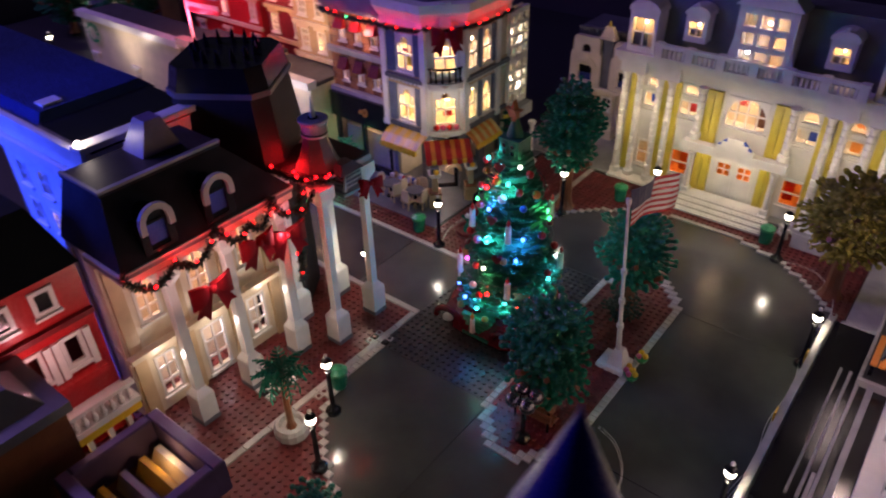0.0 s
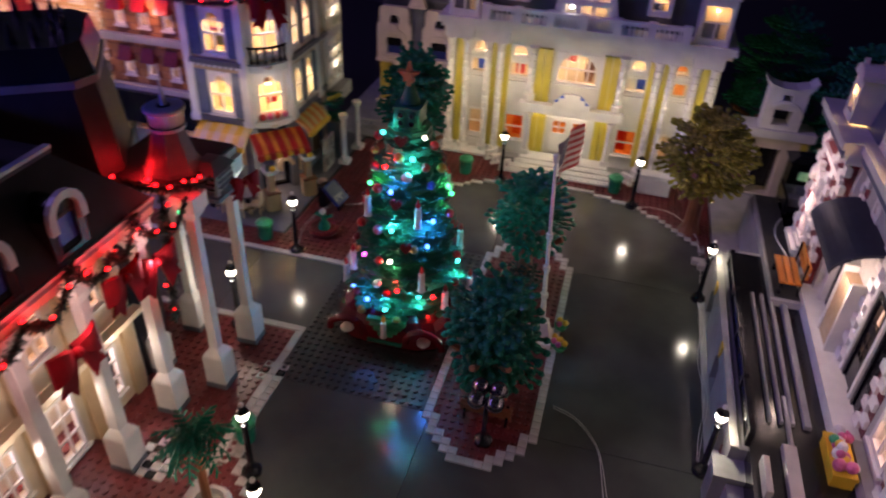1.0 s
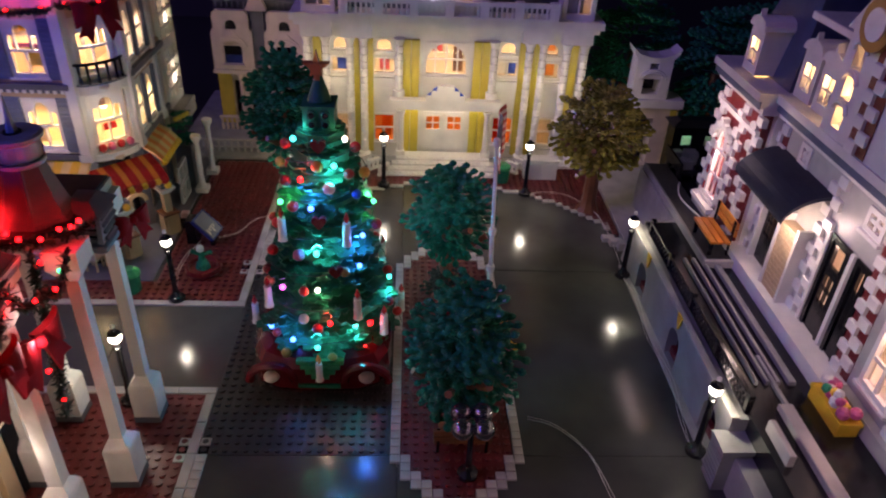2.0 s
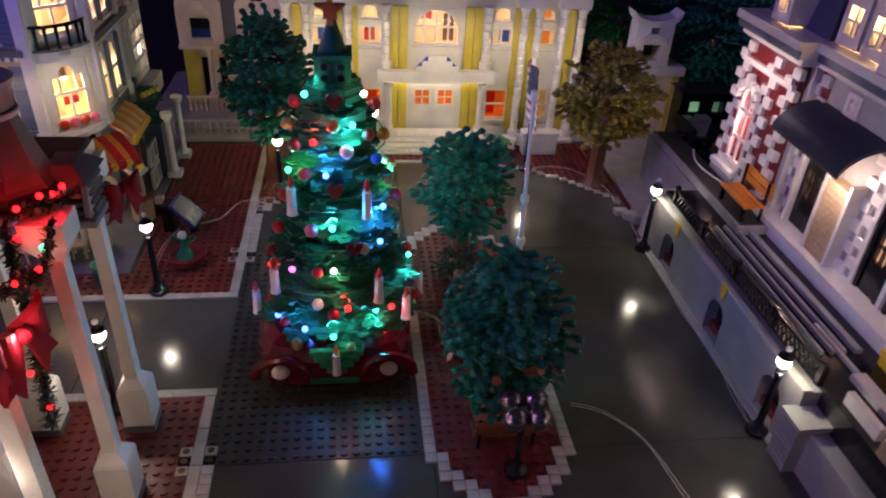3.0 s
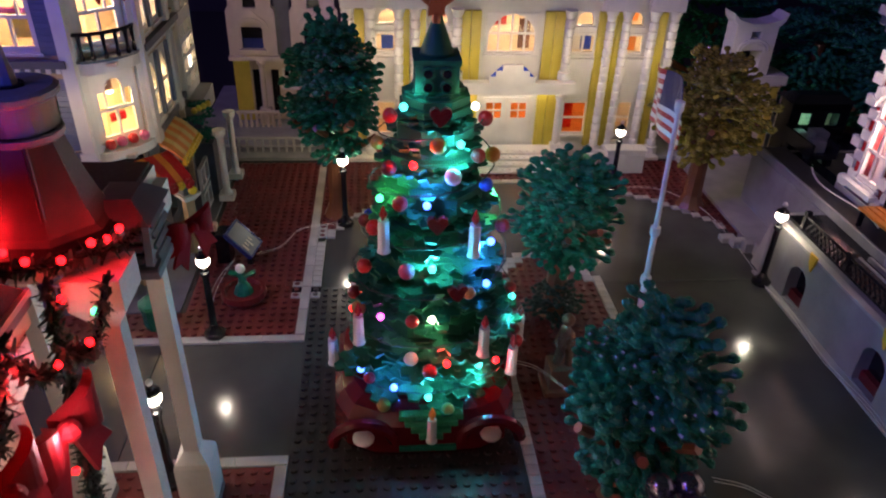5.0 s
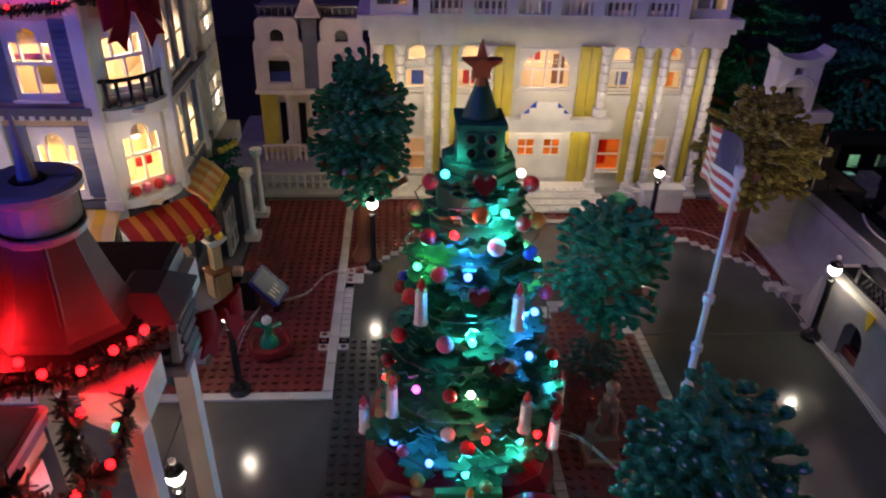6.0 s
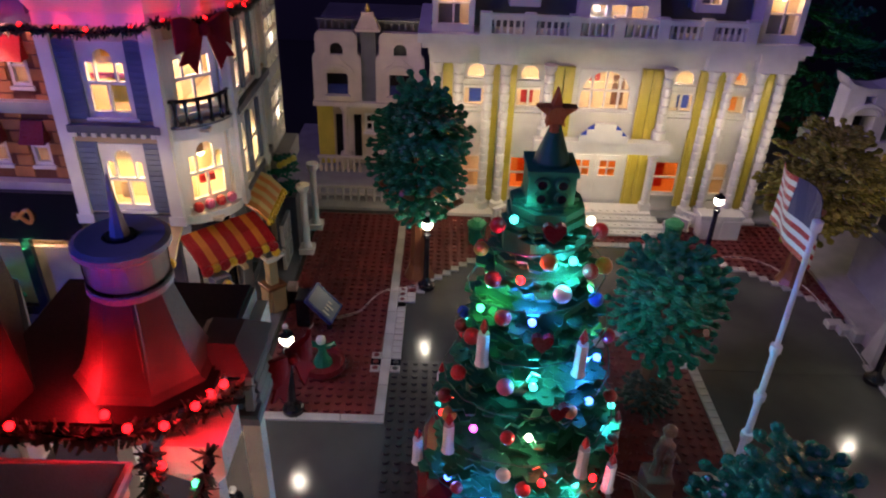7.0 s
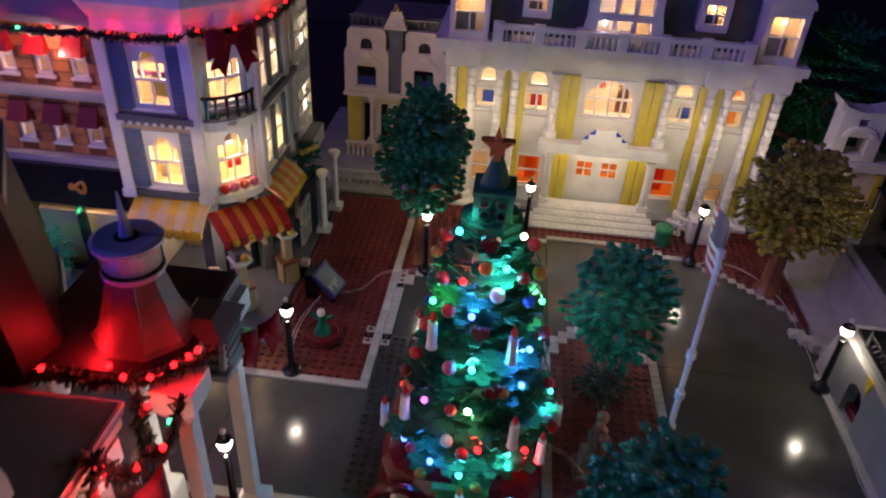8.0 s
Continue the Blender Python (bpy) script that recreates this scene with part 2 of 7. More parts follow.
def window(parent, m, u0, u1, z0, z1, y=0.0, cols=2, rows=2, arch=False, frame_mat="white", pane_mat="pane", bar=0.28, deep=0.5):
    """A framed window with glazing bars; the face lies at local y."""
    s = Shape()
    s.m = m
    t = bar * 1.3
    s.box(u0, y, z0, u0 + t, y + deep, z1)
    s.box(u1 - t, y, z0, u1, y + deep, z1)
    s.box(u0 + t, y, z0, u1 - t, y + deep, z0 + t)
    s.box(u0 - 0.2, y - 0.3, z0 - 0.35, u1 + 0.2, y + deep, z0)
    if arch:
        c, r, n = (u0 + u1) / 2, (u1 - u0) / 2 - t, 8
        for i in range(n):
            a, b = math.pi * i / n, math.pi * (i + 1) / n
            xa, xb = c + r * math.cos(a), c + r * math.cos(b)
            za, zb = z1 - r - 0.2 + r * math.sin(a), z1 - r - 0.2 + r * math.sin(b)
            s.slab([(xa, za), (xa, z1), (xb, z1), (xb, zb)], y, y + deep)
    else:
        s.box(u0 + t, y, z1 - t, u1 - t, y + deep, z1)
    w = part("window", s, frame_mat, parent)
    s = Shape()
    s.m = m
    for i in range(1, cols):
        u = u0 + (u1 - u0) * i / cols
        s.box(u - bar / 2, y + 0.1, z0 + t, u + bar / 2, y + deep - 0.1, z1 - t)
    for i in range(1, rows):
        z = z0 + (z1 - z0) * i / rows
        s.box(u0 + t, y + 0.12, z - bar / 2, u1 - t, y + deep - 0.12, z + bar / 2)
    if s.v:
        part("glazing_bar", s, frame_mat, w)
    g = Shape()
    g.m = m
    g.box(u0 + 0.05, y + deep * 0.5 - 0.04, z0 + 0.05, u1 - 0.05, y + deep * 0.5 + 0.04, z1 - 0.05)
    part("pane", g, pane_mat, w).visible_shadow = False
    return w

# ---- ground ----
CX = 25.5  # middle of the square


def arc_far(x):
    return 4.6 + math.sqrt(max(0, 28.6 ** 2 - (x - CX) ** 2))


IX, ISLE_ENDS = 24.75, (6.5, 5.5, 5.5, 4.5, 3.5, 2.5)


def island_half(y):
    """Half the width of the island at a row of studs; its ends step in."""
    out = math.ceil(max(0, y - 10.4, -24.4 - y))
    return ISLE_ENDS[out] if out < 6 else 0


def on_island(x, y):
    return abs(x - IX) < island_half(y)


def island_rim(x, y):
    return on_island(x, y) and not all(on_island(x + i, y + j) for i in (-1, 0, 1) for j in (-1, 0, 1))


room = Shape().box(-215, -150, -92, 170, 150, -90)
solid("floor", room, "roomwall", (0, 0, -90), "dark floor of the room round the display table", kind="structure")
solid("wall_north", Shape().box(-215, 150, -90, 170, 154, 110), "roomwall", (0, 150, -90), "dark wall of the room behind the display", kind="structure")
solid("wall_south", Shape().box(-215, -154, -90, 170, -150, 110), "roomwall", (0, -150, -90), "dark wall of the room", kind="structure")
solid("wall_west", Shape().box(-219, -150, -90, -215, 150, 110), "roomwall", (-215, 0, -90), "dark wall of the room", kind="structure")
solid("wall_east", Shape().box(170, -150, -90, 174, 150, 110), "roomwall", (170, 0, -90), "dark wall of the room", kind="structure")
solid("ground", Shape().box(-200, -130, -3, 160, 130, -0.85), "table", (0, 0, -3), "dark table top under the brick-built town square", kind="structure")

road = thing("road", (0, 0, 0), "smooth dark grey glossy brick road tiles with fine seams", "road", kind="structure")
for x0, x1 in ((-77.0, -45.0), (-44.94, -13.0), (-12.94, 18.94), (19.0, 50.6)):
    for y0, y1 in ((-70.0, -23.0), (-22.94, 8.94), (9.0, 41.0)):
        part("road_tile", Shape().box(x0, y0, -0.85, x1, y1, -0.2, 0.04), "road", road)

STUD = [(0.3 * math.cos(2 * math.pi * i / 8), 0.3 * math.sin(2 * math.pi * i / 8)) for i in range(8)]


def studs(shape, spots, z, high=0.21):
    for x, y in spots:
        n = len(shape.v)
        shape.v += [Vector((x + a, y + b, z)) for a, b in STUD] + [Vector((x + a, y + b, z + high)) for a, b in STUD]
        shape.f += [[n + 8 + i for i in range(8)]] + [[n + i, n + (i + 1) % 8, n + 8 + (i + 1) % 8, n + 8 + i] for i in range(8)]


def cells(x0, x1, y0, y1, keep):
    return [(x + 0.5, y + 0.5) for x in range(x0, x1) for y in range(y0, y1) if keep(x + 0.5, y + 0.5)]


def studded(name, spots, material, label, z=-0.18):
    """A plate with its studs: whole cells of one stud each."""
    rows = {}
    for x, y in spots:
        rows.setdefault(y, []).append(x)
    base, runs = Shape(), {}
    for y, xs in rows.items():
        xs.sort()
        run = [xs[0], xs[0]]
        for x in xs[1:] + [1e9]:
            if x > run[1] + 1.01:
                runs.setdefault((run[0] - 0.5, run[1] + 0.5), []).append(y)
                run = [x, x]
            else:
                run[1] = x
    for (x0, x1), ys in runs.items():
        ys.sort()
        first = ys[0]
        for y, after in zip(ys, ys[1:] + [1e9]):
            if after > y + 1.01:
                base.box(x0, first - 0.5, -0.8, x1, y + 0.5, z)
                first = after
    ob = solid(name, base, material, (0, 0, 0), label, kind="structure")
    top = Shape()
    studs(top, spots, z)
    tagged(part("studs", top, material, ob), kind="stuff")
    return ob


def far_red(x, y):
    return y < 40.5 and ((-12.5 < x < -1 and y > 1) or (-60 < x <= -12.5 and 1 < y < 5) or (0 < x < 51 and y > arc_far(x) + 1))


def near_red(x, y):
    return y > -66 and ((-40 < x < -1 and y < -15) or (0 < x < 51 and y < -14 - arc_far(x) - 1))


ISLE_CELLS = [(IX + i, j + 0.5) for i in range(-6, 7) for j in range(-31, 17) if on_island(IX + i, j + 0.5)]
far_pad = studded("pavement_far", cells(-60, 51, 1, 41, far_red), "red_plate", "dark red studded pavement beside the corner shop and town hall")
near_pad = studded("pavement_near", cells(-40, 51, -66, -15, near_red), "red_plate", "dark red studded pavement in front of the hotel")
isle = studded("pavement_island", [(x, y) for x, y in ISLE_CELLS if not island_rim(x, y)], "red_plate", "dark red studded island with trees and flagpole")
studded("pavement_crossing", cells(0, 18, -23, 9, lambda x, y: True), "plate", "dark grey studded crossing under the Christmas tree")

tile1 = mesh_of(Shape().box(-0.48, -0.48, -0.8, 0.48, 0.48, 0, 0.06), "kerb", "kerb_tile")
tile4 = mesh_of(Shape().box(-0.48, -1.98, -0.8, 0.48, 1.98, 0, 0.06), "kerb", "kerb_tile_long")
tile4x = mesh_of(Shape().box(-1.98, -0.48, -0.8, 1.98, 0.48, 0, 0.06), "kerb", "kerb_tile_long")


def step_kerb(rim, x0, x1):
    """One-stud tiles that step along a curve, without gaps."""
    spots, last = [], None
    for x in range(x0, x1):
        y = round(rim(x + 0.5))
        lo = y if last is None else min(y, last + (1 if y > last else -1) if y != last else y)
        hi = y if last is None else max(y, last + (1 if y > last else -1) if y != last else y)
        spots += [(x + 0.5, k + 0.5, 0) for k in range(lo, hi + 1)]
        last = y
    return spots


repeat("kerb_tile", tile1, step_kerb(arc_far, 0, 50), far_pad)
repeat("kerb_tile", tile4x, [(-2 - 4 * i, 0.5, 0) for i in range(15)], far_pad)
repeat("kerb_tile", tile4, [(-0.5, y, 0) for y in (3, 7, 11, 15, 19, 23, 27, 31, 35, 38.5)], far_pad)
repeat("kerb_tile", tile1, [(x, y, 0) for y in (7.5, 9.5) for x in (-1.5, 0.5)] + [(0.5, y + 0.5, 0) for y in range(10, 22)], far_pad)
repeat("kerb_tile", tile1, step_kerb(lambda x: -15 - arc_far(x), 0, 50), near_pad)
repeat("kerb_tile", tile4x, [(-2 - 4 * i, -14.5, 0) for i in range(10)], near_pad)
repeat("kerb_tile", tile4, [(-0.5, -17 - 4 * i, 0) for i in range(12)], near_pad)
repeat("kerb_tile", tile1, [(x, y, 0) for y in (-21.5, -23.5) for x in (-1.5, 0.5)] + [(0.5, -24.5 - y, 0) for y in range(0, 12)], near_pad)
repeat("kerb_tile", tile1, [(x, y, 0) for x, y in ISLE_CELLS if island_rim(x, y)], isle)
repeat("drain_tile", mesh_of(Shape().box(-0.48, -0.48, -0.8, 0.48, 0.48, -0.1), "black", "drain_tile"), [(x, y, 0) for y in (8.5, -22.5) for x in (-1.5, 0.5)], far_pad)

# ground of the corner shop and of the town hall
solid("pavement_corner", Shape().box(-80, 5, -0.8, -12.5, 42, 0, 0.05), "slate", (-40, 20, 0), "smooth bluish grey pavement round the corner shop", kind="structure")
solid("pavement_hall", Shape().box(-20, 41, -0.8, 75, 72, 0.2, 0.05), "grey", (25, 55, 0), "grey tiled ground round the town hall", kind="structure")
solid("pavement_gate", Shape().box(51.2, 12, -0.8, 75, 41, 0.1, 0.05), "kerb", (60, 30, 0), "pale grey ground beside the station platform", kind="structure")

# ---- street lamps ----
def street_lamp(x, y, watts=0.03):
    t = thing("street_lamp", (x, y, 0), "black street lamp with a glowing white globe", "street lamp", "street lamps round the square")
    part("post", Shape().lathe(x, y, [(1.0, -0.1), (1.0, 0.35), (0.75, 0.5), (0.5, 0.9), (0.34, 1.3), (0.3, 6.6), (0.42, 6.8), (0.42, 7.1), (0.25, 7.2), (0.25, 7.5)], 12), "black", t)
    part("globe", Shape().ball(x, y, 8.3, 0.62, 12, 8), "bulb", t, "glowing white globe", True)
    part("cap", Shape().lathe(x, y, [(0.66, 8.75), (0.6, 8.95), (0.28, 9.1), (0.2, 9.35)], 12), "black", t)
    part("finial", Shape().ball(x, y, 9.65, 0.26, 8, 6), "white", t, "small white ball finial")
    return t


POSTS = [(48.7, 8.0), (48.4, -22.5), (38.4, 30.6), (15.8, 32.3), (3.1, 22.2), (-8.4, 1.2), (4.0, -36.2), (-8.3, -16.1), (9.0, -43.5), (47.5, -41.0), (-146, 7)]
first_post = street_lamp(*POSTS[0])
for p in POSTS[1:]:
    copy_thing(first_post, pose(p[0] * U, p[1] * U, 0))
for p in POSTS:
    lamp("globe_light", "POINT", (p[0], p[1] - 0.75, 8.3), (1.0, 0.93, 0.66), 0.055, 0.3)

# ---- town hall ----
HX = 25.5
hall = thing("town_hall", (HX, 44, 0), "large white town hall with mustard pilasters and lit windows", "building")
F = facing(HX, 43.3, 0)


def local(m=F):
    s = Shape()
    s.m = m
    return s


H2 = [(-10, 1.9), (10, 1.9), (-16.9, 1.8), (16.9, 1.8)]
holes = [(-3.6, 3.6, 14.6, 20.2), (-3.4, -0.2, 1.6, 8.4), (0.2, 3.4, 1.6, 8.4)]
for c, h in H2:
    holes += [(c - h, c + h, 14.6, 17.6), (c - 1.3, c + 1.3, 18.5, 20.6), (c - h, c + h, 2.8, 8.0)]
part("wall", local().wall(-23, 23, 0, 21.5, 0, 1, holes), "white", hall)
part("side_wall", local().box(-23, 1.01, 0, -22, 14, 21.5), "white", hall)
part("side_wall", local().box(22, 1.01, 0, 23, 14, 21.5), "white", hall)
part("back_wall", local().box(-22, 9, 0, 22, 10, 21.5), "cream", hall)
part("upper_floor", local().box(-22, 1.01, 11.2, 22, 9, 11.9), "white", hall)
part("floor_slab", local().box(-22, 1.01, 0.3, 22, 9, 1.2), "tan", hall)
for y, y1, z0, z1, w in ((-0.5, 1.6, 21.5, 22.5, 23.2), (-1.3, 1.6, 22.5, 23.3, 24.0), (-1.9, 14.5, 23.3, 24.5, 24.5)):
    part("cornice", local().box(-w, y, z0, w, y1, z1, 0.08), "white", hall)
for c in (-20.6, -14.3, 14.3, 20.6):
    part("entablature", local().box(c - 2.4, -1.85, 20.9, c + 2.4, -0.51, 23.29), "white", hall)
for c, h in H2:
    window(hall, F, c - h, c + h, 14.6, 17.6, -0.15, 2 if abs(c) < 12 else 1, 1)
    window(hall, F, c - 1.3, c + 1.3, 18.5, 20.6, -0.15, 1, 1, True, bar=0.14)
    window(hall, F, c - h, c + h, 2.8, 8.0, -0.15, 1, 2, pane_mat="orange_pane" if abs(c) < 12 else "pane")
    part("sill_panel", local().box(c - 2.2, -0.5, 12.6, c + 2.2, -0.02, 14.1), "white", hall)
window(hall, F, -3.6, 3.6, 14.6, 20.2, -0.15, 4, 2, True)
for c in (-1.8, 1.8):
    d = Shape()
    d.m = F
    d.wall(c - 1.6, c + 1.6, 1.6, 8.4, -0.1, 0.3, [(c - 1.1, c + 1.1, 5.3, 7.6)])
    door = part("door", d, "white", hall, "white door with glowing orange panes")
    part("pane", local().box(c - 1.1, 0.05, 5.3, c + 1.1, 0.13, 7.6), "orange_pane", door).visible_shadow = False
    part("glazing_bar", local().box(c - 1.1, -0.05, 6.35, c + 1.1, 0.2, 6.55).box(c - 0.1, -0.04, 5.3, c + 0.1, 0.19, 7.6), "white", door)
for c in (-20.6, -14.6, -12.4, -6.4, -5.0, 5.0, 6.4, 12.4, 14.6, 20.6):
    part("pilaster", local().box(c - 0.65, -0.6, 1.2, c + 0.65, -0.02, 20.5).box(c - 0.3, -0.75, 1.2, c + 0.3, -0.6, 20.5), "yellow", hall, "mustard yellow pilaster")
for c in (-22, -19.2, -15.4, -13.2, -7.6, 7.6, 13.2, 15.4, 19.2, 22):
    z0 = 0.4 if abs(c) > 9 else 11.5
    rows = [(0.95, z0), (0.95, z0 + 1.0), (0.6, z0 + 1.1)]
    k = z0 + 1.1
    while k < 19.7:
        rows += [(0.47, k + 0.05), (0.62, k + 0.2), (0.62, k + 1.0), (0.47, k + 1.15)]
        k += 1.2
    part("column", local().lathe(c, -1.2, rows + [(0.75, 20.3), (0.9, 20.9)], 12), "white", hall)
for x0, x1 in ((-22.6, -12.5), (12.5, 22.6)):
    part("plinth", local().box(x0, -3.4, 0, x1, -0.01, 0.45), "white", hall)
    part("stylobate", local().box(x0 + 0.3, -0.55, 0.46, x1 - 0.3, -0.01, 2.2), "white", hall)
# entrance porch
for i in range(4):
    part("step", local().box(-10 + i * 0.7, -7.6 + i * 1.3, 0, 10 - i * 0.7, -0.76 if i == 3 else -6.3 + i * 1.3, 0.36 * (i + 1), 0.05), "white", hall)
for i in range(4):
    st = Shape()
    studs(st, [(HX - 9 + i * 0.7 + k, 43.3 - 7.6 + i * 1.3 + 0.62) for k in range(int(19 - i * 1.4))], 0.36 * (i + 1), 0.16)
    tagged(part("studs", st, "white", hall), kind="stuff")
for c in (-7.2, 7.2):
    part("porch_column", local().box(c - 0.7, -3.0, 1.2, c + 0.7, -1.6, 2.4, 0.1).lathe(c, -2.3, [(0.55, 2.4), (0.5, 8.8), (0.75, 9.0), (0.75, 9.5)], 12), "white", hall)
part("porch_beam", local().box(-9.0, -3.0, 9.8, 9.0, -1.4, 11.4).box(-8.6, -1.39, 10.4, 8.6, -0.8, 11.0), "white", hall)
part("sign", local().box(-3.2, -3.2, 11.2, 3.2, -2.6, 12.4).box(-2.3, -3.2, 12.4, 2.3, -2.6, 13.2).box(-1.4, -3.2, 13.2, 1.4, -2.6, 14.0), "white", hall, "stepped white name board with blue corners")
for sg in (-1, 1):
    part("sign_corner", local().slab([(sg * 3, 12.4), (sg * 2.2, 12.4), (sg * 2.2, 13.1)][::sg], -3.1, -2.7).slab([(sg * 2.2, 13.2), (sg * 1.4, 13.2), (sg * 1.4, 13.9)][::sg], -3.1, -2.7), "blue", hall, "blue slope")
# porch balustrades at the foot of the stairs
for sg in (-1, 1):
    for k, (u, y) in enumerate([(9.8, -7.5), (11.6, -5.6), (13.0, -4.2)]):
        part("stair_rail", local(F @ Matrix.Translation((sg * u, y, 0)) @ Matrix.Rotation(-sg * 0.75, 4, "Z")).box(-1.2, -0.3, 1.7, 1.2, 0.3, 2.1).box(-1.2, -0.3, 0.3, 1.2, 0.3, 0.6).box(-1.1, -0.2, 0.6, -0.7, 0.2, 1.7).box(-0.2, -0.2, 0.6, 0.2, 0.2, 1.7).box(0.7, -0.2, 0.6, 1.1, 0.2, 1.7), "white", hall)
# balustrade above the cornice
b = local()
for i in range(7):
    u = -16.2 + i * 5.4
    if i < 6:
        b.box(u + 0.7, -2.5, 26.5, u + 4.7, -1.5, 27.1).box(u + 0.7, -2.5, 24.5, u + 4.7, -1.5, 24.9)
        for k in range(5):
            b.box(u + 0.95 + k * 0.8, -2.2, 24.9, u + 1.25 + k * 0.8, -1.8, 26.5)
    b.box(u - 0.7, -2.6, 24.5, u + 0.7, -1.3, 27.3)
part("balustrade", b, "white", hall)
# mansard roof, centre pavilion, dormers
part("roof", local().taper(-23, 2.6, 23, 13.5, 24.5, -20.5, 3.8, 20.5, 11, 34.5).box(-20.7, 3.6, 34.5, 20.7, 11.2, 35.2), "slate", hall, "dark slate mansard roof")
pav = local()
pav.wall(-4.6, 4.6, 24.5, 35.5, -1.0, -0.2, [(c - 0.95, c + 0.95, z, z + 2.0) for c in (-2.5, 0, 2.5) for z in (26.4, 29.3, 32.2)])
pav.box(-4.6, -0.19, 24.5, -3.9, 3.5, 35.5).box(3.9, -0.19, 24.5, 4.6, 3.5, 35.5).taper(-5.2, -1.4, 5.2, 3.6, 35.5, -3.2, -0.8, 3.2, 3.4, 37.3).box(-3.6, -1.4, 37.3, 3.6, 3.6, 37.9)
for sg in (-1, 1):
    pav.slab([(sg * 4.6, 24.5), (sg * 6.4, 24.5), (sg * 5.2, 27), (sg * 4.6, 30)][::sg], -0.9, -0.3)
pavilion = part("pavilion", pav, "white", hall, "white roof pavilion with nine small windows")
part("pavilion_back", local().box(-3.8, 2.4, 24.6, 3.8, 2.8, 35.4), "cream", pavilion)
for c in (-2.5, 0, 2.5):
    for z in (26.4, 29.3, 32.2):
        part("pane", local().box(c - 0.95, -0.7, z, c + 0.95, -0.6, z + 2.0), "pane", pavilion).visible_shadow = False


def dormer(parent, m, c, y, z, w, h, deep, mat="white"):
    s = Shape()
    s.m = m
    s.wall(c - w, c + w, z, z + h, y, y + 0.6, [(c - w + 0.7, c + w - 0.7, z + 1.0, z + h - 1.2)])
    d = part("dormer", s, mat, parent)
    for a in (c - w, c + w - 0.4):
        part("cheek", local(m).box(a, y + 0.61, z, a + 0.4, y + deep, z + h), mat, d)
    n = 8
    s = Shape()
    s.m = m
    ring = [(c + (w + 0.3) * math.cos(math.pi * i / n), z + h + (w + 0.1) * 0.75 * math.sin(math.pi * i / n)) for i in range(n + 1)]
    s.slab(ring, y - 0.3, y + deep)
    s.slab([(c - 0.25, z + h + w * 0.7), (c + 0.25, z + h + w * 0.7), (c, z + h + w * 0.7 + 0.9)], y - 0.3, y + 0.3)
    part("hood", s, mat, d)
    part("dormer_back", local(m).box(c - w + 0.41, y + 2.0, z + 0.2, c + w - 0.41, y + 2.2, z + h), "cream", d)
    part("pane", local(m).box(c - w + 0.7, y + 0.3, z + 1.0, c + w - 0.7, y + 0.38, z + h - 1.2), "pane", d).visible_shadow = False
    part("blind", local(m).box(c - w + 0.8, y + 0.7, z + 1.0, c + w * 0.3, y + 0.8, z + h * 0.45), "slate", d)
    part("sash", local(m).box(c - 0.1, y + 0.15, z + 1.0, c + 0.1, y + 0.5, z + h - 1.2).box(c - w + 0.7, y + 0.15, z + h / 2 - 0.2, c + w - 0.7, y + 0.5, z + h / 2), mat, d)
    return d


for c in (-11.4, 11.4):
    dormer(hall, F, c, 0.2, 27.6, 1.9, 4.6, 4)
for c in (-20.2, 20.2):
    dormer(hall, F, c, -1.0, 24.5, 2.6, 7.2, 4)
for c in (-11.4, 11.4):
    lamp("attic_light", "POINT", (HX + c, 44.7, 30.4), WARM, 0.016, 0.3)
for c in (-20.2, 20.2):
    lamp("attic_light", "POINT", (HX + c, 43.6, 29.6), WARM, 0.02, 0.3)
lamp("attic_light", "POINT", (HX - 2.4, 44.0, 27.6), (0.75, 0.82, 1.0), 0.012, 0.3)
lamp("attic_light", "POINT", (HX + 1.4, 44.2, 28.2), WARM, 0.018, 0.3)
lamp("attic_light", "POINT", (HX, 44.5, 32.6), (1.0, 0.7, 0.5), 0.01, 0.3)
for c in (-17, -10, 0, 10, 17):
    lamp("hall_upper_light", "POINT", (HX + c, 47.6, 20.6), (1.0, 0.72, 0.42), 0.1, 0.4)
for c in (-14, -3, 3, 14):
    lamp("hall_lower_light", "POINT", (HX + c, 47.2, 10.4), (1.0, 0.66, 0.36), 0.05, 0.4)
# Added unseen fill bar hung before the facade; no fixture carries it.
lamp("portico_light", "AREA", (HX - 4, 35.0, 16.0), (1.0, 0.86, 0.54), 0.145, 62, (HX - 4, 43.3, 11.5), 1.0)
lamp("porch_light", "AREA", (HX, 41.4, 9.7), (1.0, 0.84, 0.55), 0.018, 14, (HX, 43.3, 5), 0.5)
# curtains and goods behind the panes
for c, z0, z1, mat in ((-10, 14.9, 17.4, "red"), (-16.9, 14.8, 16.6, "blue"), (9.3, 14.9, 17.3, "white"), (10.8, 14.9, 17.3, "blue"), (17.2, 14.8, 17.4, "orange"), (-9.6, 3.2, 7.6, "orange"), (9.4, 3.2, 7.6, "red"), (-1.4, 18.2, 19.8, "red"), (2.0, 15.0, 19.0, "brown"), (17, 18.9, 20.2, "orange")):
    part("curtain", local().box(c - 0.8, 1.6, z0, c + 0.8, 1.8, z1), mat, hall)

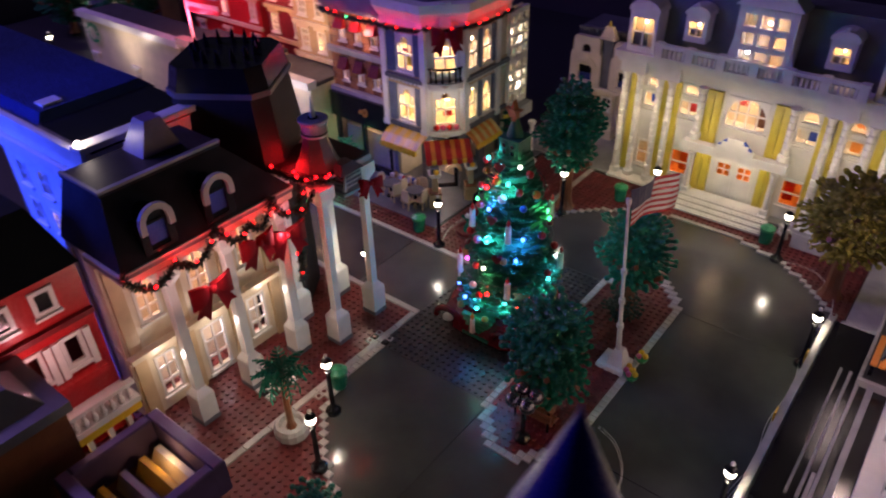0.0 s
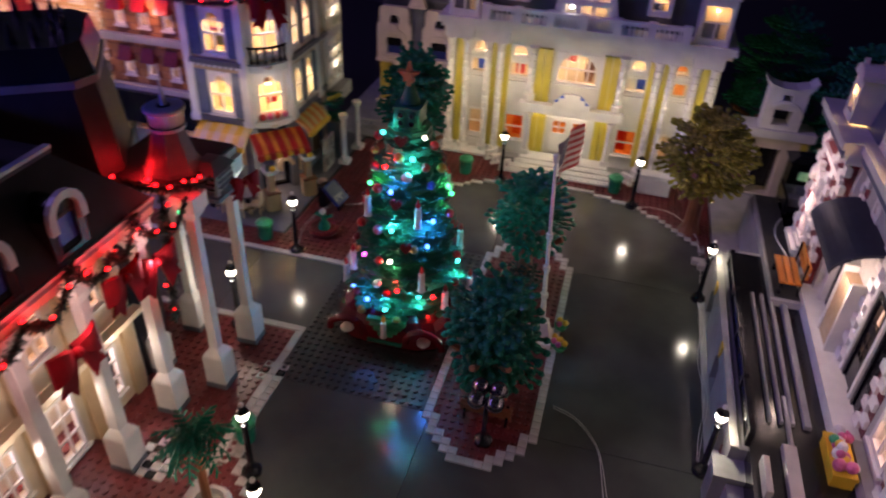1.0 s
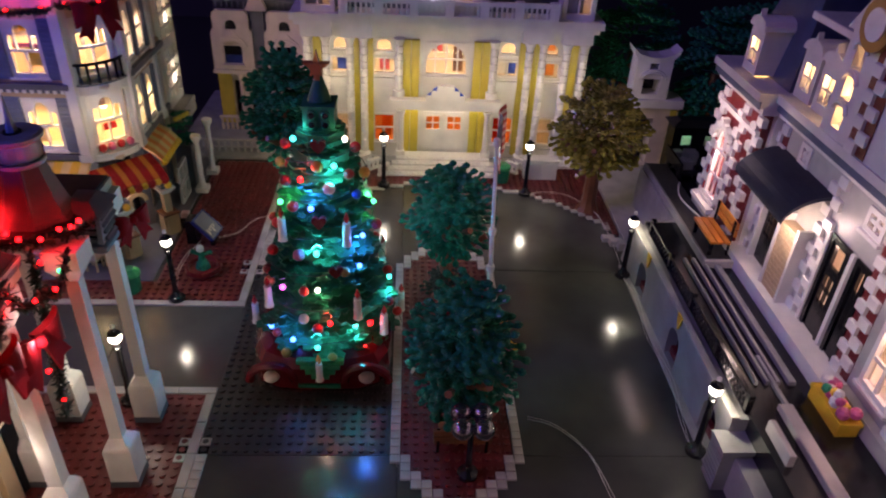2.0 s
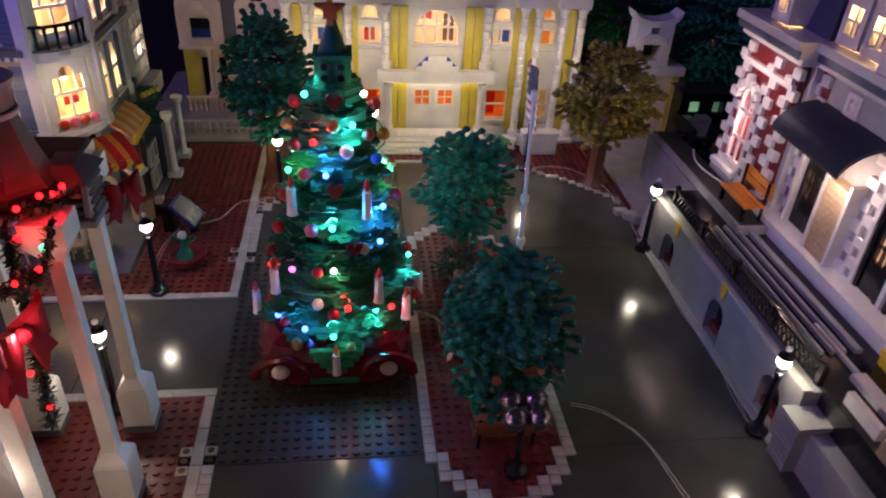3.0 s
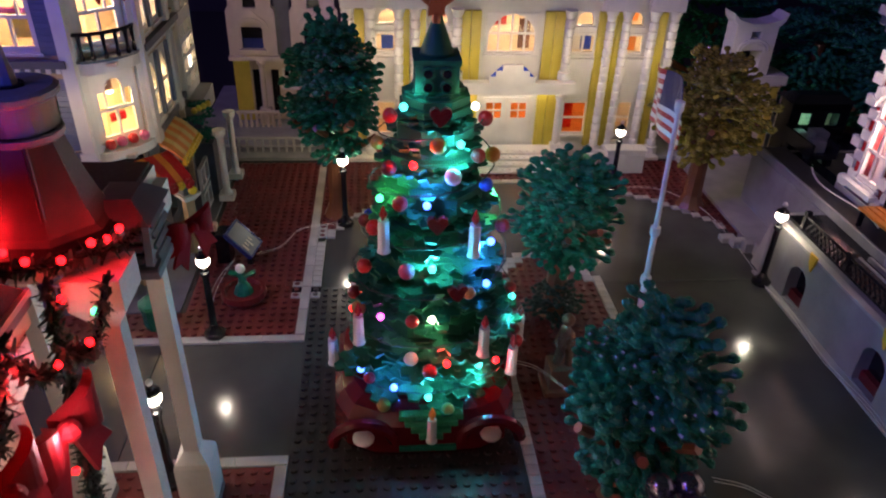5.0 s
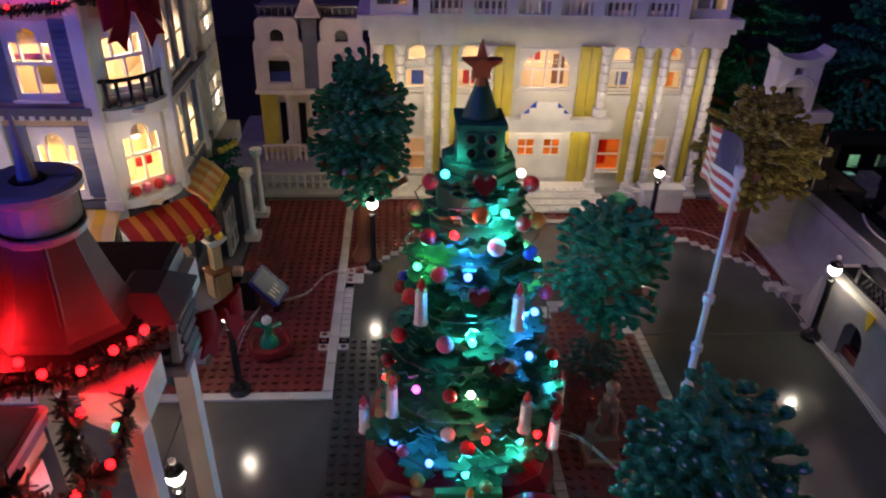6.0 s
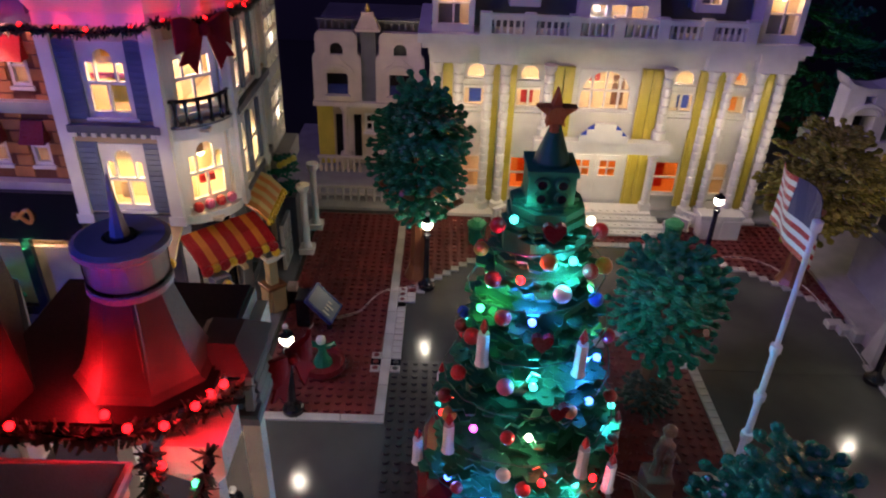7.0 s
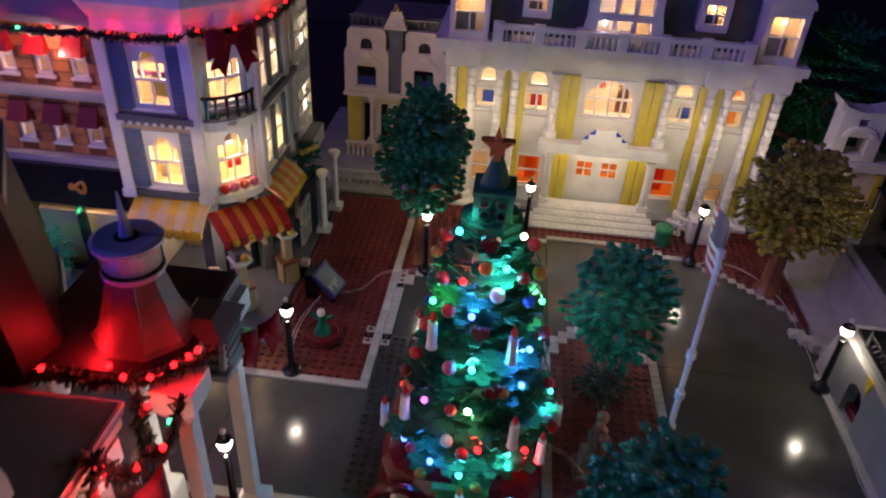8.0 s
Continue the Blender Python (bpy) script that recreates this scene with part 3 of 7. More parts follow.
# ---- cottage beside the hall ----
cot = thing("cottage", (-6.6, 54, 0), "beige cottage with twin curved gables and dark windows", "building")
C = facing(-6.6, 54, 0)
for c in (-4.5, 4.6):
    g = local(C)
    g.wall(c - 3.5, c + 3.5, 10.9, 17.2, 0, 1, [(c - 1.55, c + 1.55, 11.9, 15.1)])
    g.wall(c - 3.0, c + 3.0, 17.2, 20.0, 0, 1, [(c - 0.95, c + 0.95, 17.8, 19.5)])
    g.slab([(c + 3.0, 20.0), (c + 2.9, 20.6), (c + 2.4, 21.1), (c - 2.4, 21.1), (c - 2.9, 20.6), (c - 3.0, 20.0)][::-1], 0, 1)
    for sg in (-1, 1):
        g.slab([(c + sg * 3.0, 17.2), (c + sg * 3.5, 17.2), (c + sg * 3.35, 17.7), (c + sg * 3.0, 18.0)][::-sg], 0.05, 0.95)
    gable = part("gable", g, "cream", cot, "beige gable with rounded shoulders")
    for r, y0 in ((2.0, -0.55), (2.5, -0.35)):
        arch = local(C)
        for i in range(8):
            t0, t1 = math.pi * i / 8, math.pi * (i + 1) / 8
            arch.slab([(c + q * math.cos(t), 15.0 + 0.75 * q * math.sin(t)) for q, t in ((r - 0.5, t0), (r, t0), (r, t1), (r - 0.5, t1))], y0, -0.01)
        part("arch_moulding", arch, "cream", gable)
    part("hood_point", local(C).slab([(c - 1.2, 16.7), (c + 1.2, 16.7), (c, 18.1)], -0.6, -0.36), "cream", gable)
    n, head = 8, local(C)
    for i in range(n):
        t0, t1 = math.pi * i / n, math.pi * (i + 1) / n
        head.slab([(c + 0.95 * math.cos(t0), 18.55 + 0.95 * math.sin(t0)), (c + 0.95 * math.cos(t0), 19.52), (c + 0.95 * math.cos(t1), 19.52), (c + 0.95 * math.cos(t1), 18.55 + 0.95 * math.sin(t1))], 0.02, 0.98)
    part("arch_head", head, "cream", gable)
    part("window_sill", local(C).box(c - 1.9, -0.6, 11.4, c + 1.9, -0.01, 11.9), "cream", gable)
    part("dark_pane", local(C).box(c - 1.6, 0.5, 11.9, c + 1.6, 0.6, 15.1), "black", gable, "dark glass")
    part("dark_pane", local(C).box(c - 1.0, 0.5, 17.7, c + 1.0, 0.6, 19.5), "black", gable, "dark glass")
    part("half_blind", local(C).box(c - 1.5, 0.35, 11.95, c + 1.5, 0.45, 13.4), "dark_blue", gable)
part("gap_column", local(C).box(-1.0, 0.4, 10.9, 1.1, 1.4, 21.2), "slate", cot, "dark grey strip between the gables")
part("gable_cap", local(C).box(-1.7, -0.3, 21.2, 1.8, 1.4, 21.6).taper(-1.6, -0.2, 1.7, 1.3, 21.6, -0.8, 0.1, 0.9, 1.0, 23.4).box(-0.8, 0.1, 23.4, 0.9, 1.0, 23.8), "cream", cot, "flared beige cap")
part("cap_finial", local(C).lathe(0.05, 0.5, [(0.3, 23.8), (0.4, 24.2), (0.15, 24.9)], 8), "yellow", cot, "small yellow finial")
part("roof", local(C).taper(-7.6, 1.5, 7.9, 12, 19, -6.8, 2.5, 7.2, 11, 22.6), "slate", cot)
cresting = part("roof_rail", local(C).box(-7.4, 1.6, 22.2, 7.7, 1.9, 22.5), "slate", cot)
for i in range(16):
    part("baluster", local(C).box(-7.2 + i * 0.95, 1.6, 21.2, -6.9 + i * 0.95, 1.9, 22.19), "slate", cresting)
part("parapet", local(C).box(-8.2, -0.35, 10.2, 8.4, 1.2, 10.9, 0.08), "cream", cot)
part("lower_wall", local(C).wall(-8, 8, 0, 10.2, 2.0, 3.0, [(-5.4, -4.0, 0.6, 8.2), (-2.6, -1.4, 0.6, 8.2), (-0.9, 1.5, 5.5, 8.5)]), "cream", cot)
# Black block stands in for the darkness inside the lower storey.
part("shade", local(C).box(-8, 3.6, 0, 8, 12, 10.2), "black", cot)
part("side_strip", local(C).box(-8.0, 1.6, 0, -5.6, 1.99, 10.2), "yellow", cot, "mustard wall strip")
window(cot, C, -0.9, 1.5, 5.5, 8.5, 1.9, 2, 2, bar=0.3)
for c in (-3.6, 2.4, 7.0):
    part("porch_column", local(C).box(c - 0.9, -0.6, 0, c + 0.9, 1.2, 2.6, 0.1).lathe(c, 0.3, [(0.6, 2.6), (0.42, 3.0), (0.4, 9.2), (0.75, 9.8), (0.75, 10.2)], 10), "cream", cot)
rail = part("porch_rail", local(C).box(-7.8, -1.6, 2.4, -1.0, -1.1, 2.8), "cream", cot)
for i in range(8):
    part("baluster", local(C).lathe(-7.4 + i * 0.85, -1.35, [(0.2, 0.2), (0.28, 0.8), (0.16, 1.4), (0.24, 2.4)], 6), "cream", rail)
lattice = thing("lattice_fence", (-8, 43.5, 0), "low white lattice fence on the grey pavement", "fence")
for i in range(12):
    part("slat", Shape().box(-15 + i * 1.1, 43, 0.2, -14.7 + i * 1.1, 43.3, 2.2), "kerb", lattice)
part("rail", Shape().box(-15.3, 42.9, 2.2, -1.6, 43.4, 2.5).box(-15.3, 42.9, 1.0, -1.6, 43.4, 1.2), "kerb", lattice)

# ---- corner shop ----
shop = thing("corner_shop", (-22, 20, 0), "three-storey corner shop with lit arched windows and striped awnings", "building")
A = facing(-25.3, 14, 0)          # front towards the road
K = facing(-18.6, 16.6, 45)       # cut corner
R = facing(-16.3, 25.5, 90)       # side towards the red pavement


def storeys(m, half, sets, zs):
    """Window holes on both upper floors."""
    return [(c - h, c + h, z, z + 6.8) for c, h in sets for z in zs]


def sash_window(parent, m, c, h, z):
    """A white panel with a narrow arched light between lower side lights."""
    k = h / 2.2
    lights = [(c - 1.65 * k, c - 0.1 * k, z + 0.5, z + 3.0), (c + 0.1 * k, c + 1.65 * k, z + 0.5, z + 3.0), (c - 0.82 * k, c + 0.82 * k, z + 3.3, z + 6.2), (c - 1.65 * k, c - 1.0 * k, z + 3.3, z + 5.0), (c + 1.0 * k, c + 1.65 * k, z + 3.3, z + 5.0)]
    s = local(m).wall(c - h, c + h, z, z + 6.8, -0.12, 0.3, lights)
    r, n = 0.82 * k, 6
    for i in range(n):
        a, b = math.pi * i / n, math.pi * (i + 1) / n
        s.slab([(c + r * math.cos(a), z + 6.2 - r + r * math.sin(a)), (c + r * math.cos(a), z + 6.21), (c + r * math.cos(b), z + 6.21), (c + r * math.cos(b), z + 6.2 - r + r * math.sin(b))], -0.11, 0.29)
    w = part("window", s, "white", parent)
    part("window_sill", local(m).box(c - h - 0.15, -0.5, z - 0.3, c + h + 0.15, 0.2, z - 0.01), "white", w)
    part("pane", local(m).box(c - h + 0.1, 0.35, z + 0.1, c + h - 0.1, 0.42, z + 6.7), "pane", w).visible_shadow = False
    return w


ZS = (13.6, 23.0)
for m, half, sets in ((A, 4.2, [(0, 2.2)]), (K, 3.4, [(0, 2.3)]), (R, 6.6, [(-4.0, 1.5), (0.2, 1.5)])):
    part("wall", local(m).wall(-half, half, 12.4, 31.3, 0, 0.8, storeys(m, half, sets, ZS)), "cream", shop)
    for c, h in sets:
        for z in ZS:
            sash_window(shop, m, c, h, z)
            part("blind", local(m).box(c - h, 1.6, z + 4.4, c + h, 1.7, z + 6.8), "cream", shop)
for m, us in ((A, (-4.6, 4.3)), (R, (-6.5, 3.2))):
    for u in us:
        part("pilaster", local(m).box(u - 0.6, -0.7, 12.2, u + 0.6, -0.01, 31.3).box(u - 0.8, -0.8, 12.2, u + 0.8, -0.71, 13.2), "white", shop)
for z in ZS:
    for c in (-3.1, 3.1):
        s = local(A)
        s.box(c - 0.95, -0.35, z - 0.2, c + 0.95, -0.01, z + 7.0)
        board = part("shutter", s, "sand_blue", shop, "grey-blue louvred shutter")
        for i in range(12):
            part("slat", local(A).box(c - 0.8, -0.45, z + 0.1 + i * 0.55, c + 0.8, -0.36, z + 0.45 + i * 0.55), "sand_blue", board)
    for u in (-6.0, -1.9, 2.3):
        part("shutter", local(R).box(u - 0.45, -0.4, z, u + 0.45, -0.01, z + 6.8), "sand_blue", shop)
for m, half in ((A, 4.2), (R, 6.6)):
    for y_, z0_, z1_ in ((-0.5, 21.2, 21.7), (-0.9, 21.7, 22.4), (-0.5, 12.4, 13.1)):
        part("band", local(m).box(-half, y_, z0_, half, -0.01, z1_), "slate", shop)
    part("tan_strip", local(m).box(-half, -0.3, 22.41, half, -0.01, 22.9), "tan", shop)
    part("tan_strip", local(m).box(-half, -0.3, 20.6, half, -0.01, 21.19), "tan", shop)
    for i in range(int(half * 2 / 0.9)):
        part("dentil", local(m).box(-half + 0.2 + i * 0.9, -0.7, 21.2, -half + 0.6 + i * 0.9, -0.51, 21.6), "white", shop)
# rounded bay and balcony on the cut corner
bay = local(K)
ring = [(3.3 * math.cos(a), -1.6 * math.sin(a)) for a in [math.pi * i / 10 for i in range(11)]]
part("bay_floor", bay.prism(ring[::-1], 12.0, 12.9), "white", shop)
part("balcony_floor", local(K).prism(ring[::-1], 20.8, 21.9), "white", shop)
part("balcony_edge", local(K).prism([(x * 1.04, y * 1.06 - 0.01) for x, y in ring[::-1]], 21.9, 22.15), "slate", shop)
rail = part("balcony_rail", local(K).tube([(3.1 * math.cos(math.pi * i / 10), -1.5 * math.sin(math.pi * i / 10), 24.5) for i in range(11)], 0.22), "black", shop, "black balcony rail")
for a in [math.pi * (i + 0.5) / 8 for i in range(8)]:
    part("baluster", local(K).lathe(3.1 * math.cos(a), -1.5 * math.sin(a), [(0.2, 22.1), (0.26, 22.5), (0.15, 23.0), (0.24, 24.4)], 6), "black", rail)
for i, c in enumerate((-1.8, -0.6, 0.6, 1.8)):
    part("window_flower", local(K).ball(c, -0.9, 13.6, 0.55, 8, 5), "pink" if i % 2 else "red", shop)
for m in (K,):
    for u in (-3.0, 3.0):
        part("pilaster", local(m).box(u - 0.5, -0.6, 12.2, u + 0.5, -0.01, 31.3), "white", shop)
# cornice, roof
foot = [(-30.2, 13.2), (-20.7, 13.2), (-15.4, 18.5), (-15.4, 32.2), (-30.2, 32.2)]
wide = [(-30.8, 12.2), (-20.2, 12.2), (-14.4, 18.0), (-14.4, 32.8), (-30.8, 32.8)]
part("frieze", Shape().prism(foot, 31.3, 32.4), "white", shop)
part("cornice", Shape().prism(foot, 32.4, 34.2, wide), "white", shop)
part("cornice_top", Shape().prism(wide, 34.2, 35.6), "white", shop)
part("flat_roof", Shape().prism([(-30, 14.5), (-21, 14.5), (-16.8, 18.8), (-16.8, 31.8), (-30, 31.8)], 35.6, 35.9), "slate", shop)
part("roof_skylight", Shape().taper(-24.5, 17, -19.5, 21, 35.9, -23, 18, -21, 20, 38), "white", shop)
part("keystone", local(K).box(-0.9, -1.6, 32.0, 0.9, -0.9, 36.0), "white", shop)
part("interior", Shape().box(-29.5, 19.2, 12.4, -20.8, 19.6, 31.2).box(-22.4, 19.7, 12.4, -22.0, 31, 31.2).box(-29.5, 14.9, 21.4, -17.2, 31, 21.7).box(-29.5, 14.9, 12.0, -17.2, 31, 12.39), "cream", shop, "pale lit rooms")
part("party_wall", Shape().box(-30, 14.81, 0, -29.5, 32, 31.3).box(-29.5, 31.5, 0, -16.3, 32, 31.3), "cream", shop)
for z in (18, 27.4):
    for x, y in ((-25.3, 16.8), (-19.6, 18.2), (-18.9, 24.5)):
        lamp("shop_light", "POINT", (x, y, z), (1.0, 0.72, 0.32) if z < 20 else (1.0, 0.7, 0.42), 0.12 if z < 20 else 0.1, 0.4)
# Two unseen fills added in front of the walls, well below the eaves.
lamp("shop_eave_light", "AREA", (-25.3, 8.6, 17), (1.0, 0.78, 0.5), 0.012, 9, (-25.3, 14, 18), 0.6)
lamp("shop_eave_light", "AREA", (-14.4, 12.4, 17), (1.0, 0.78, 0.5), 0.01, 5, (-18.6, 16.6, 18), 0.6)
for m, u, z, w, h, mat in ((K, 0.0, 18.4, 0.45, 1.3, "brown"), (K, 0.5, 15.0, 0.8, 0.9, "red"), (A, 0.4, 24.0, 0.9, 2.4, "yellow"), (A, 0.0, 28.2, 0.6, 1.0, "bright_yellow"), (A, 0.0, 26.2, 2.0, 0.5, "pink"), (R, -4.0, 15.0, 0.5, 1.4, "tan"), (A, -0.9, 14.2, 0.5, 1.6, "tan")):
    part("shop_good", local(m).box(u - w, 1.1, z, u + w, 1.35, z + h, 0.1), mat, shop)
# ground floor
gf = local(A)
gf.wall(-4.6, 3.4, 0, 12.0, 0.6, 1.4, [(-3.6, 2.4, 1.2, 9.2)])
part("shop_front", gf, "slate", shop)
part("shop_front", local(R).wall(-6.6, 6.6, 0, 12.0, 0.6, 1.4, [(-5.5, -1.0, 1.2, 9.2), (1.0, 5.5, 1.2, 9.2)]), "slate", shop)
for c in (-3.1, 3.1):
    part("corner_post", local(K).box(c - 0.6, 0.2, 0, c + 0.6, 1.2, 12.0), "slate", shop)
part("shop_door", local(K).wall(-2.4, 2.4, 0, 12.0, 1.4, 2.0, [(-1.6, 1.6, 0.6, 9.0)]), "black", shop)
part("shop_interior", Shape().box(-29, 22, 0.2, -17.2, 22.5, 11.9), "tan", shop)
lamp("shop_ground_light", "POINT", (-22.5, 18.6, 7.5), WHITE, 0.05, 0.4)
# Unseen fill added under the corner awning to brighten the café pavement.
lamp("awning_lamp", "POINT", (-18.2, 13.8, 7.6), WHITE, 0.03, 0.3)


def awning(parent, m, half, z, deep, drop, stripes, edge):
    """Sloping stripes (width, colour) with a lobed valance below them."""
    total, u0 = sum(w for w, _ in stripes), -half
    for i, (w, color) in enumerate(stripes):
        u1 = u0 + 2 * half * w / total
        s = local(m)
        ends = [(-0.02, z), (-deep * 0.55, z - drop * 0.42), (-deep, z - drop)]
        for (ya, za), (yb, zb) in zip(ends, ends[1:]):
            s.add([(u0, ya, za), (u1, ya, za), (u1, yb, zb), (u0, yb, zb), (u0, ya, za - 0.4), (u1, ya, za - 0.4), (u1, yb, zb - 0.4), (u0, yb, zb - 0.4)],
                  [(3, 2, 1, 0), (4, 5, 6, 7), (0, 1, 5, 4), (1, 2, 6, 5), (2, 3, 7, 6), (3, 0, 4, 7)])
        stripe = part("awning_stripe", s, color, parent)
        c, r = (u0 + u1) / 2, min(0.62, (u1 - u0) / 2 + 0.05)
        lobe = local(m @ Matrix.Translation((c, -deep - 0.05, z - drop - 0.55)) @ Matrix.Rotation(math.pi / 2, 4, "X"))
        part("lobe", lobe.lathe(0, 0, [(r, -0.15), (r, 0.25), (r * 0.8, 0.32)], 10).lathe(0, 0, [(r * 0.5, 0.32), (r * 0.5, 0.5)], 8), edge.get(color, color), stripe)
        u0 = u1


awning(shop, A, 4.4, 12.0, 3.2, 2.0, [(1, "bright_yellow"), (1, "pale_yellow")] * 4, {"pale_yellow": "bright_yellow"})
awning(shop, facing(-18.2, 16.2, 45), 4.2, 11.0, 4.0, 1.75, [(1.1, "red"), (0.8, "orange")] * 4 + [(1.1, "red")], {"orange": "bright_yellow", "red": "red"})
awning(shop, facing(-16.3, 23.6, 90), 3.9, 11.7, 2.3, 1.9, [(1, "orange"), (1, "pale_yellow")] * 4, {"orange": "bright_yellow", "pale_yellow": "bright_yellow"})
# lattice bay at the far end
tail = local(R)
tail.wall(6.8, 13.2, 12, 30.5, -0.6, 0.2, [(7.3 + i * 2.0, 8.9 + i * 2.0, z, z + 1.5) for i in range(3) for z in (13, 15, 17, 19, 22, 24, 26, 28)])
part("lattice_bay", tail, "white", shop, "white lattice bay")
part("lattice_back", local(R).box(6.8, 0.9, 12, 13.2, 1.2, 30.5), "cream", shop)
part("lattice_base", local(R).box(6.8, -2.2, 9.6, 13.2, 0.2, 11.9), "grey", shop)
for z in (16.5, 25.5):
    lamp("lattice_light", "POINT", (-16.85, 35.5, z), WHITE, 0.03, 0.2)

# ---- brown brick house with the pretzel sign ----
bakery = thing("brick_house", (-37, 15, 0), "orange-brown brick house with dark red window awnings", "building")
Bk = facing(-37, 15, 0)
BH = [(c - 0.9, c + 0.9, z, z + 3.6) for c in (-4.6, -0.6, 3.4) for z in (17.4, 25.2)]
core = local(Bk).wall(-8, 7, 16, 31, 0.15, 1, BH)
part("wall", core, "brown", bakery)
bricks = local(Bk)
for r in range(12):
    z = 16.2 + r * 1.2
    for u0, u1 in ((-7.9, -5.6), (-3.6, -1.6), (0.4, 2.4), (4.4, 6.9)):
        k = u0 + (0.6 if r % 2 else 0)
        while k < u1 - 0.3:
            bricks.box(k, -0.02, z, min(k + 1.85, u1), 0.16, z + 1.05)
            k += 1.95
tagged(part("bricks", bricks, "brick_brown", bakery, "orange-brown bricks"), kind="stuff")
for c in (-4.6, -0.6, 3.4):
    for z in (17.4, 25.2):
        window(bakery, Bk, c - 0.9, c + 0.9, z, z + 3.6, 0.2, 1, 2, bar=0.22)
        part("window_awning", local(Bk).taper(c - 1.2, -1.2, c + 1.2, 0.1, z + 2.6, c - 1.0, -0.1, c + 1.0, 0.1, z + 4.6), "dark_red" if z < 20 else "red", bakery)
part("band", local(Bk).box(-8.2, -0.8, 23.4, 6.4, 0.1, 24.0).box(-8.2, -0.5, 22.8, 6.4, 0.1, 23.4).box(-8.2, -0.9, 15.2, 6.4, 1.0, 16), "kerb", bakery)
part("cornice", local(Bk).box(-8.4, -0.8, 31, 6.4, 6, 32).box(-8.6, -1.4, 32, 6.2, 6, 34.4), "sand_blue", bakery)
part("interior", local(Bk).box(-8, 3, 15, 7, 3.3, 31), "cream", bakery)
for u in (-4, 2):
    for z in (20.5, 28.2):
        lamp("house_light", "POINT", (-37 + u, 16.9, z), PINK, 0.03, 0.3)
part("shop_front", local(Bk).box(-8, -1.6, 10.2, 6.4, 0.1, 15.2), "black", bakery, "black shop fascia")
part("pretzel_sign", local(Bk).tube([(0.9 + 0.9 * math.cos(a), -1.75, 12.7 + 0.8 * math.sin(2 * a) * 0.6 + 0.3 * math.sin(a)) for a in [2 * math.pi * i / 16 for i in range(17)]], 0.2), "orange", bakery, "golden pretzel emblem")
part("show_window", local(Bk).wall(-8, 6.4, 0, 10.2, -0.6, 0, [(-7, -1, 1, 9.4), (0, 6, 1, 9.4)]), "black", bakery)
part("display_counter", local(Bk).box(-6.8, 1, 0.4, 5.8, 1.6, 7.6), "tan", bakery)
part("wall_below", local(Bk).box(-8, 3, 0, 7, 3.3, 15), "tan", bakery)
lamp("garland_lamp", "POINT", (-36, 12.2, 29.4), (1.0, 0.42, 0.3), 0.06, 0.3)
lamp("bakery_light", "POINT", (-37, 15.6, 9.0), (1.0, 0.8, 0.55), 0.02, 0.3)

# ---- far row of houses along the street ----
def row_house(x, w, y, high, mat, trim, lit, label, roof_mat="dark_red", flat=False):
    t = thing("row_house", (x, y, 0), label, "building", "houses along the street")
    m = facing(x, y, 0)
    sets = [(c, 1.2) for c in ([-w / 2 + 2.4, w / 2 - 2.4] if w < 14 else [-w / 2 + 2.6, 0, w / 2 - 2.6])]
    zs = [z for z in (2.0, 11.0, 19.0, 26.0) if z + 5 < high]
    part("wall", local(m).wall(-w / 2, w / 2, 0, high, 0, 1, [(c - h, c + h, z, z + 4.4) for c, h in sets for z in zs]), mat, t)
    for c, h in sets:
        for z in zs:
            window(t, m, c - h, c + h, z, z + 4.4, -0.1, 2, 3)
            part("lintel", local(m).box(c - h - 0.5, -0.5, z + 4.4, c + h + 0.5, -0.01, z + 5.2), trim, t)
    for z in zs[1:]:
        part("band", local(m).box(-w / 2 - 0.2, -0.7, z - 1.8, w / 2 + 0.2, -0.02, z - 1.0), trim, t)
    part("cornice", local(m).box(-w / 2 - 0.4, -1.0, high, w / 2 + 0.4, 1.2, high + 1.6), trim, t)
    if flat:
        part("flat_roof", local(m).box(-w / 2, 1.21, high, w / 2, 10, high + 0.8), "roof_grey", t)
    else:
        part("roof", local(m).taper(-w / 2, 0, w / 2, 10, high + 1.6, -w / 2 + 1, 3, w / 2 - 1, 8, high + 5), roof_mat, t)
    part("body", local(m).box(-w / 2, 3.5, 0, w / 2, 10, high), "cream", t)
    for a in (-w / 2, w / 2 - 0.6):
        part("end_wall", local(m).box(a, 1.01, 0, a + 0.6, 3.49, high), mat, t)
    lamp("row_house_light", "POINT", (x, y + 2.2, high * 0.6), lit, 0.09, 0.4)
    # Unseen fill added before the house to brighten its front.
    lamp("row_house_front_light", "POINT", (x, y - 6.0, high * 0.8), lit, 0.12, 0.5)
    return t


row_house(-53, 15, 20.2, 33, "tan", "cream", WARM, "tall tan house with cream trim and lit windows")
row_house(-55, 17, 10, 16, "cream", "white", WHITE, "cream shop front with a green wreath", flat=True)
row_house(-76, 24, 10, 17, "white", "cream", (1.0, 0.6, 0.55), "pale house with a pink-lit flat roof", "cream", True)
row_house(-110, 42, 10, 16, "cream", "white", WHITE, "long low cream house with a green wreath", "tan", True)
row_house(-92, 26, 26, 36, "red", "cream", (1.0, 0.4, 0.3), "tall red house behind the pale house", "dark_red")
row_house(-68, 12, 24, 34, "dark_red", "tan", WARM, "dark red house with lit windows", "black")
row_house(-170, 40, 40, 14, "sand_blue", "white", WHITE, "grey-blue house at the end of the street", "slate")
lamp("street_red_light", "POINT", (-78, 7, 25), (1.0, 0.06, 0.14), 0.35, 0.5)
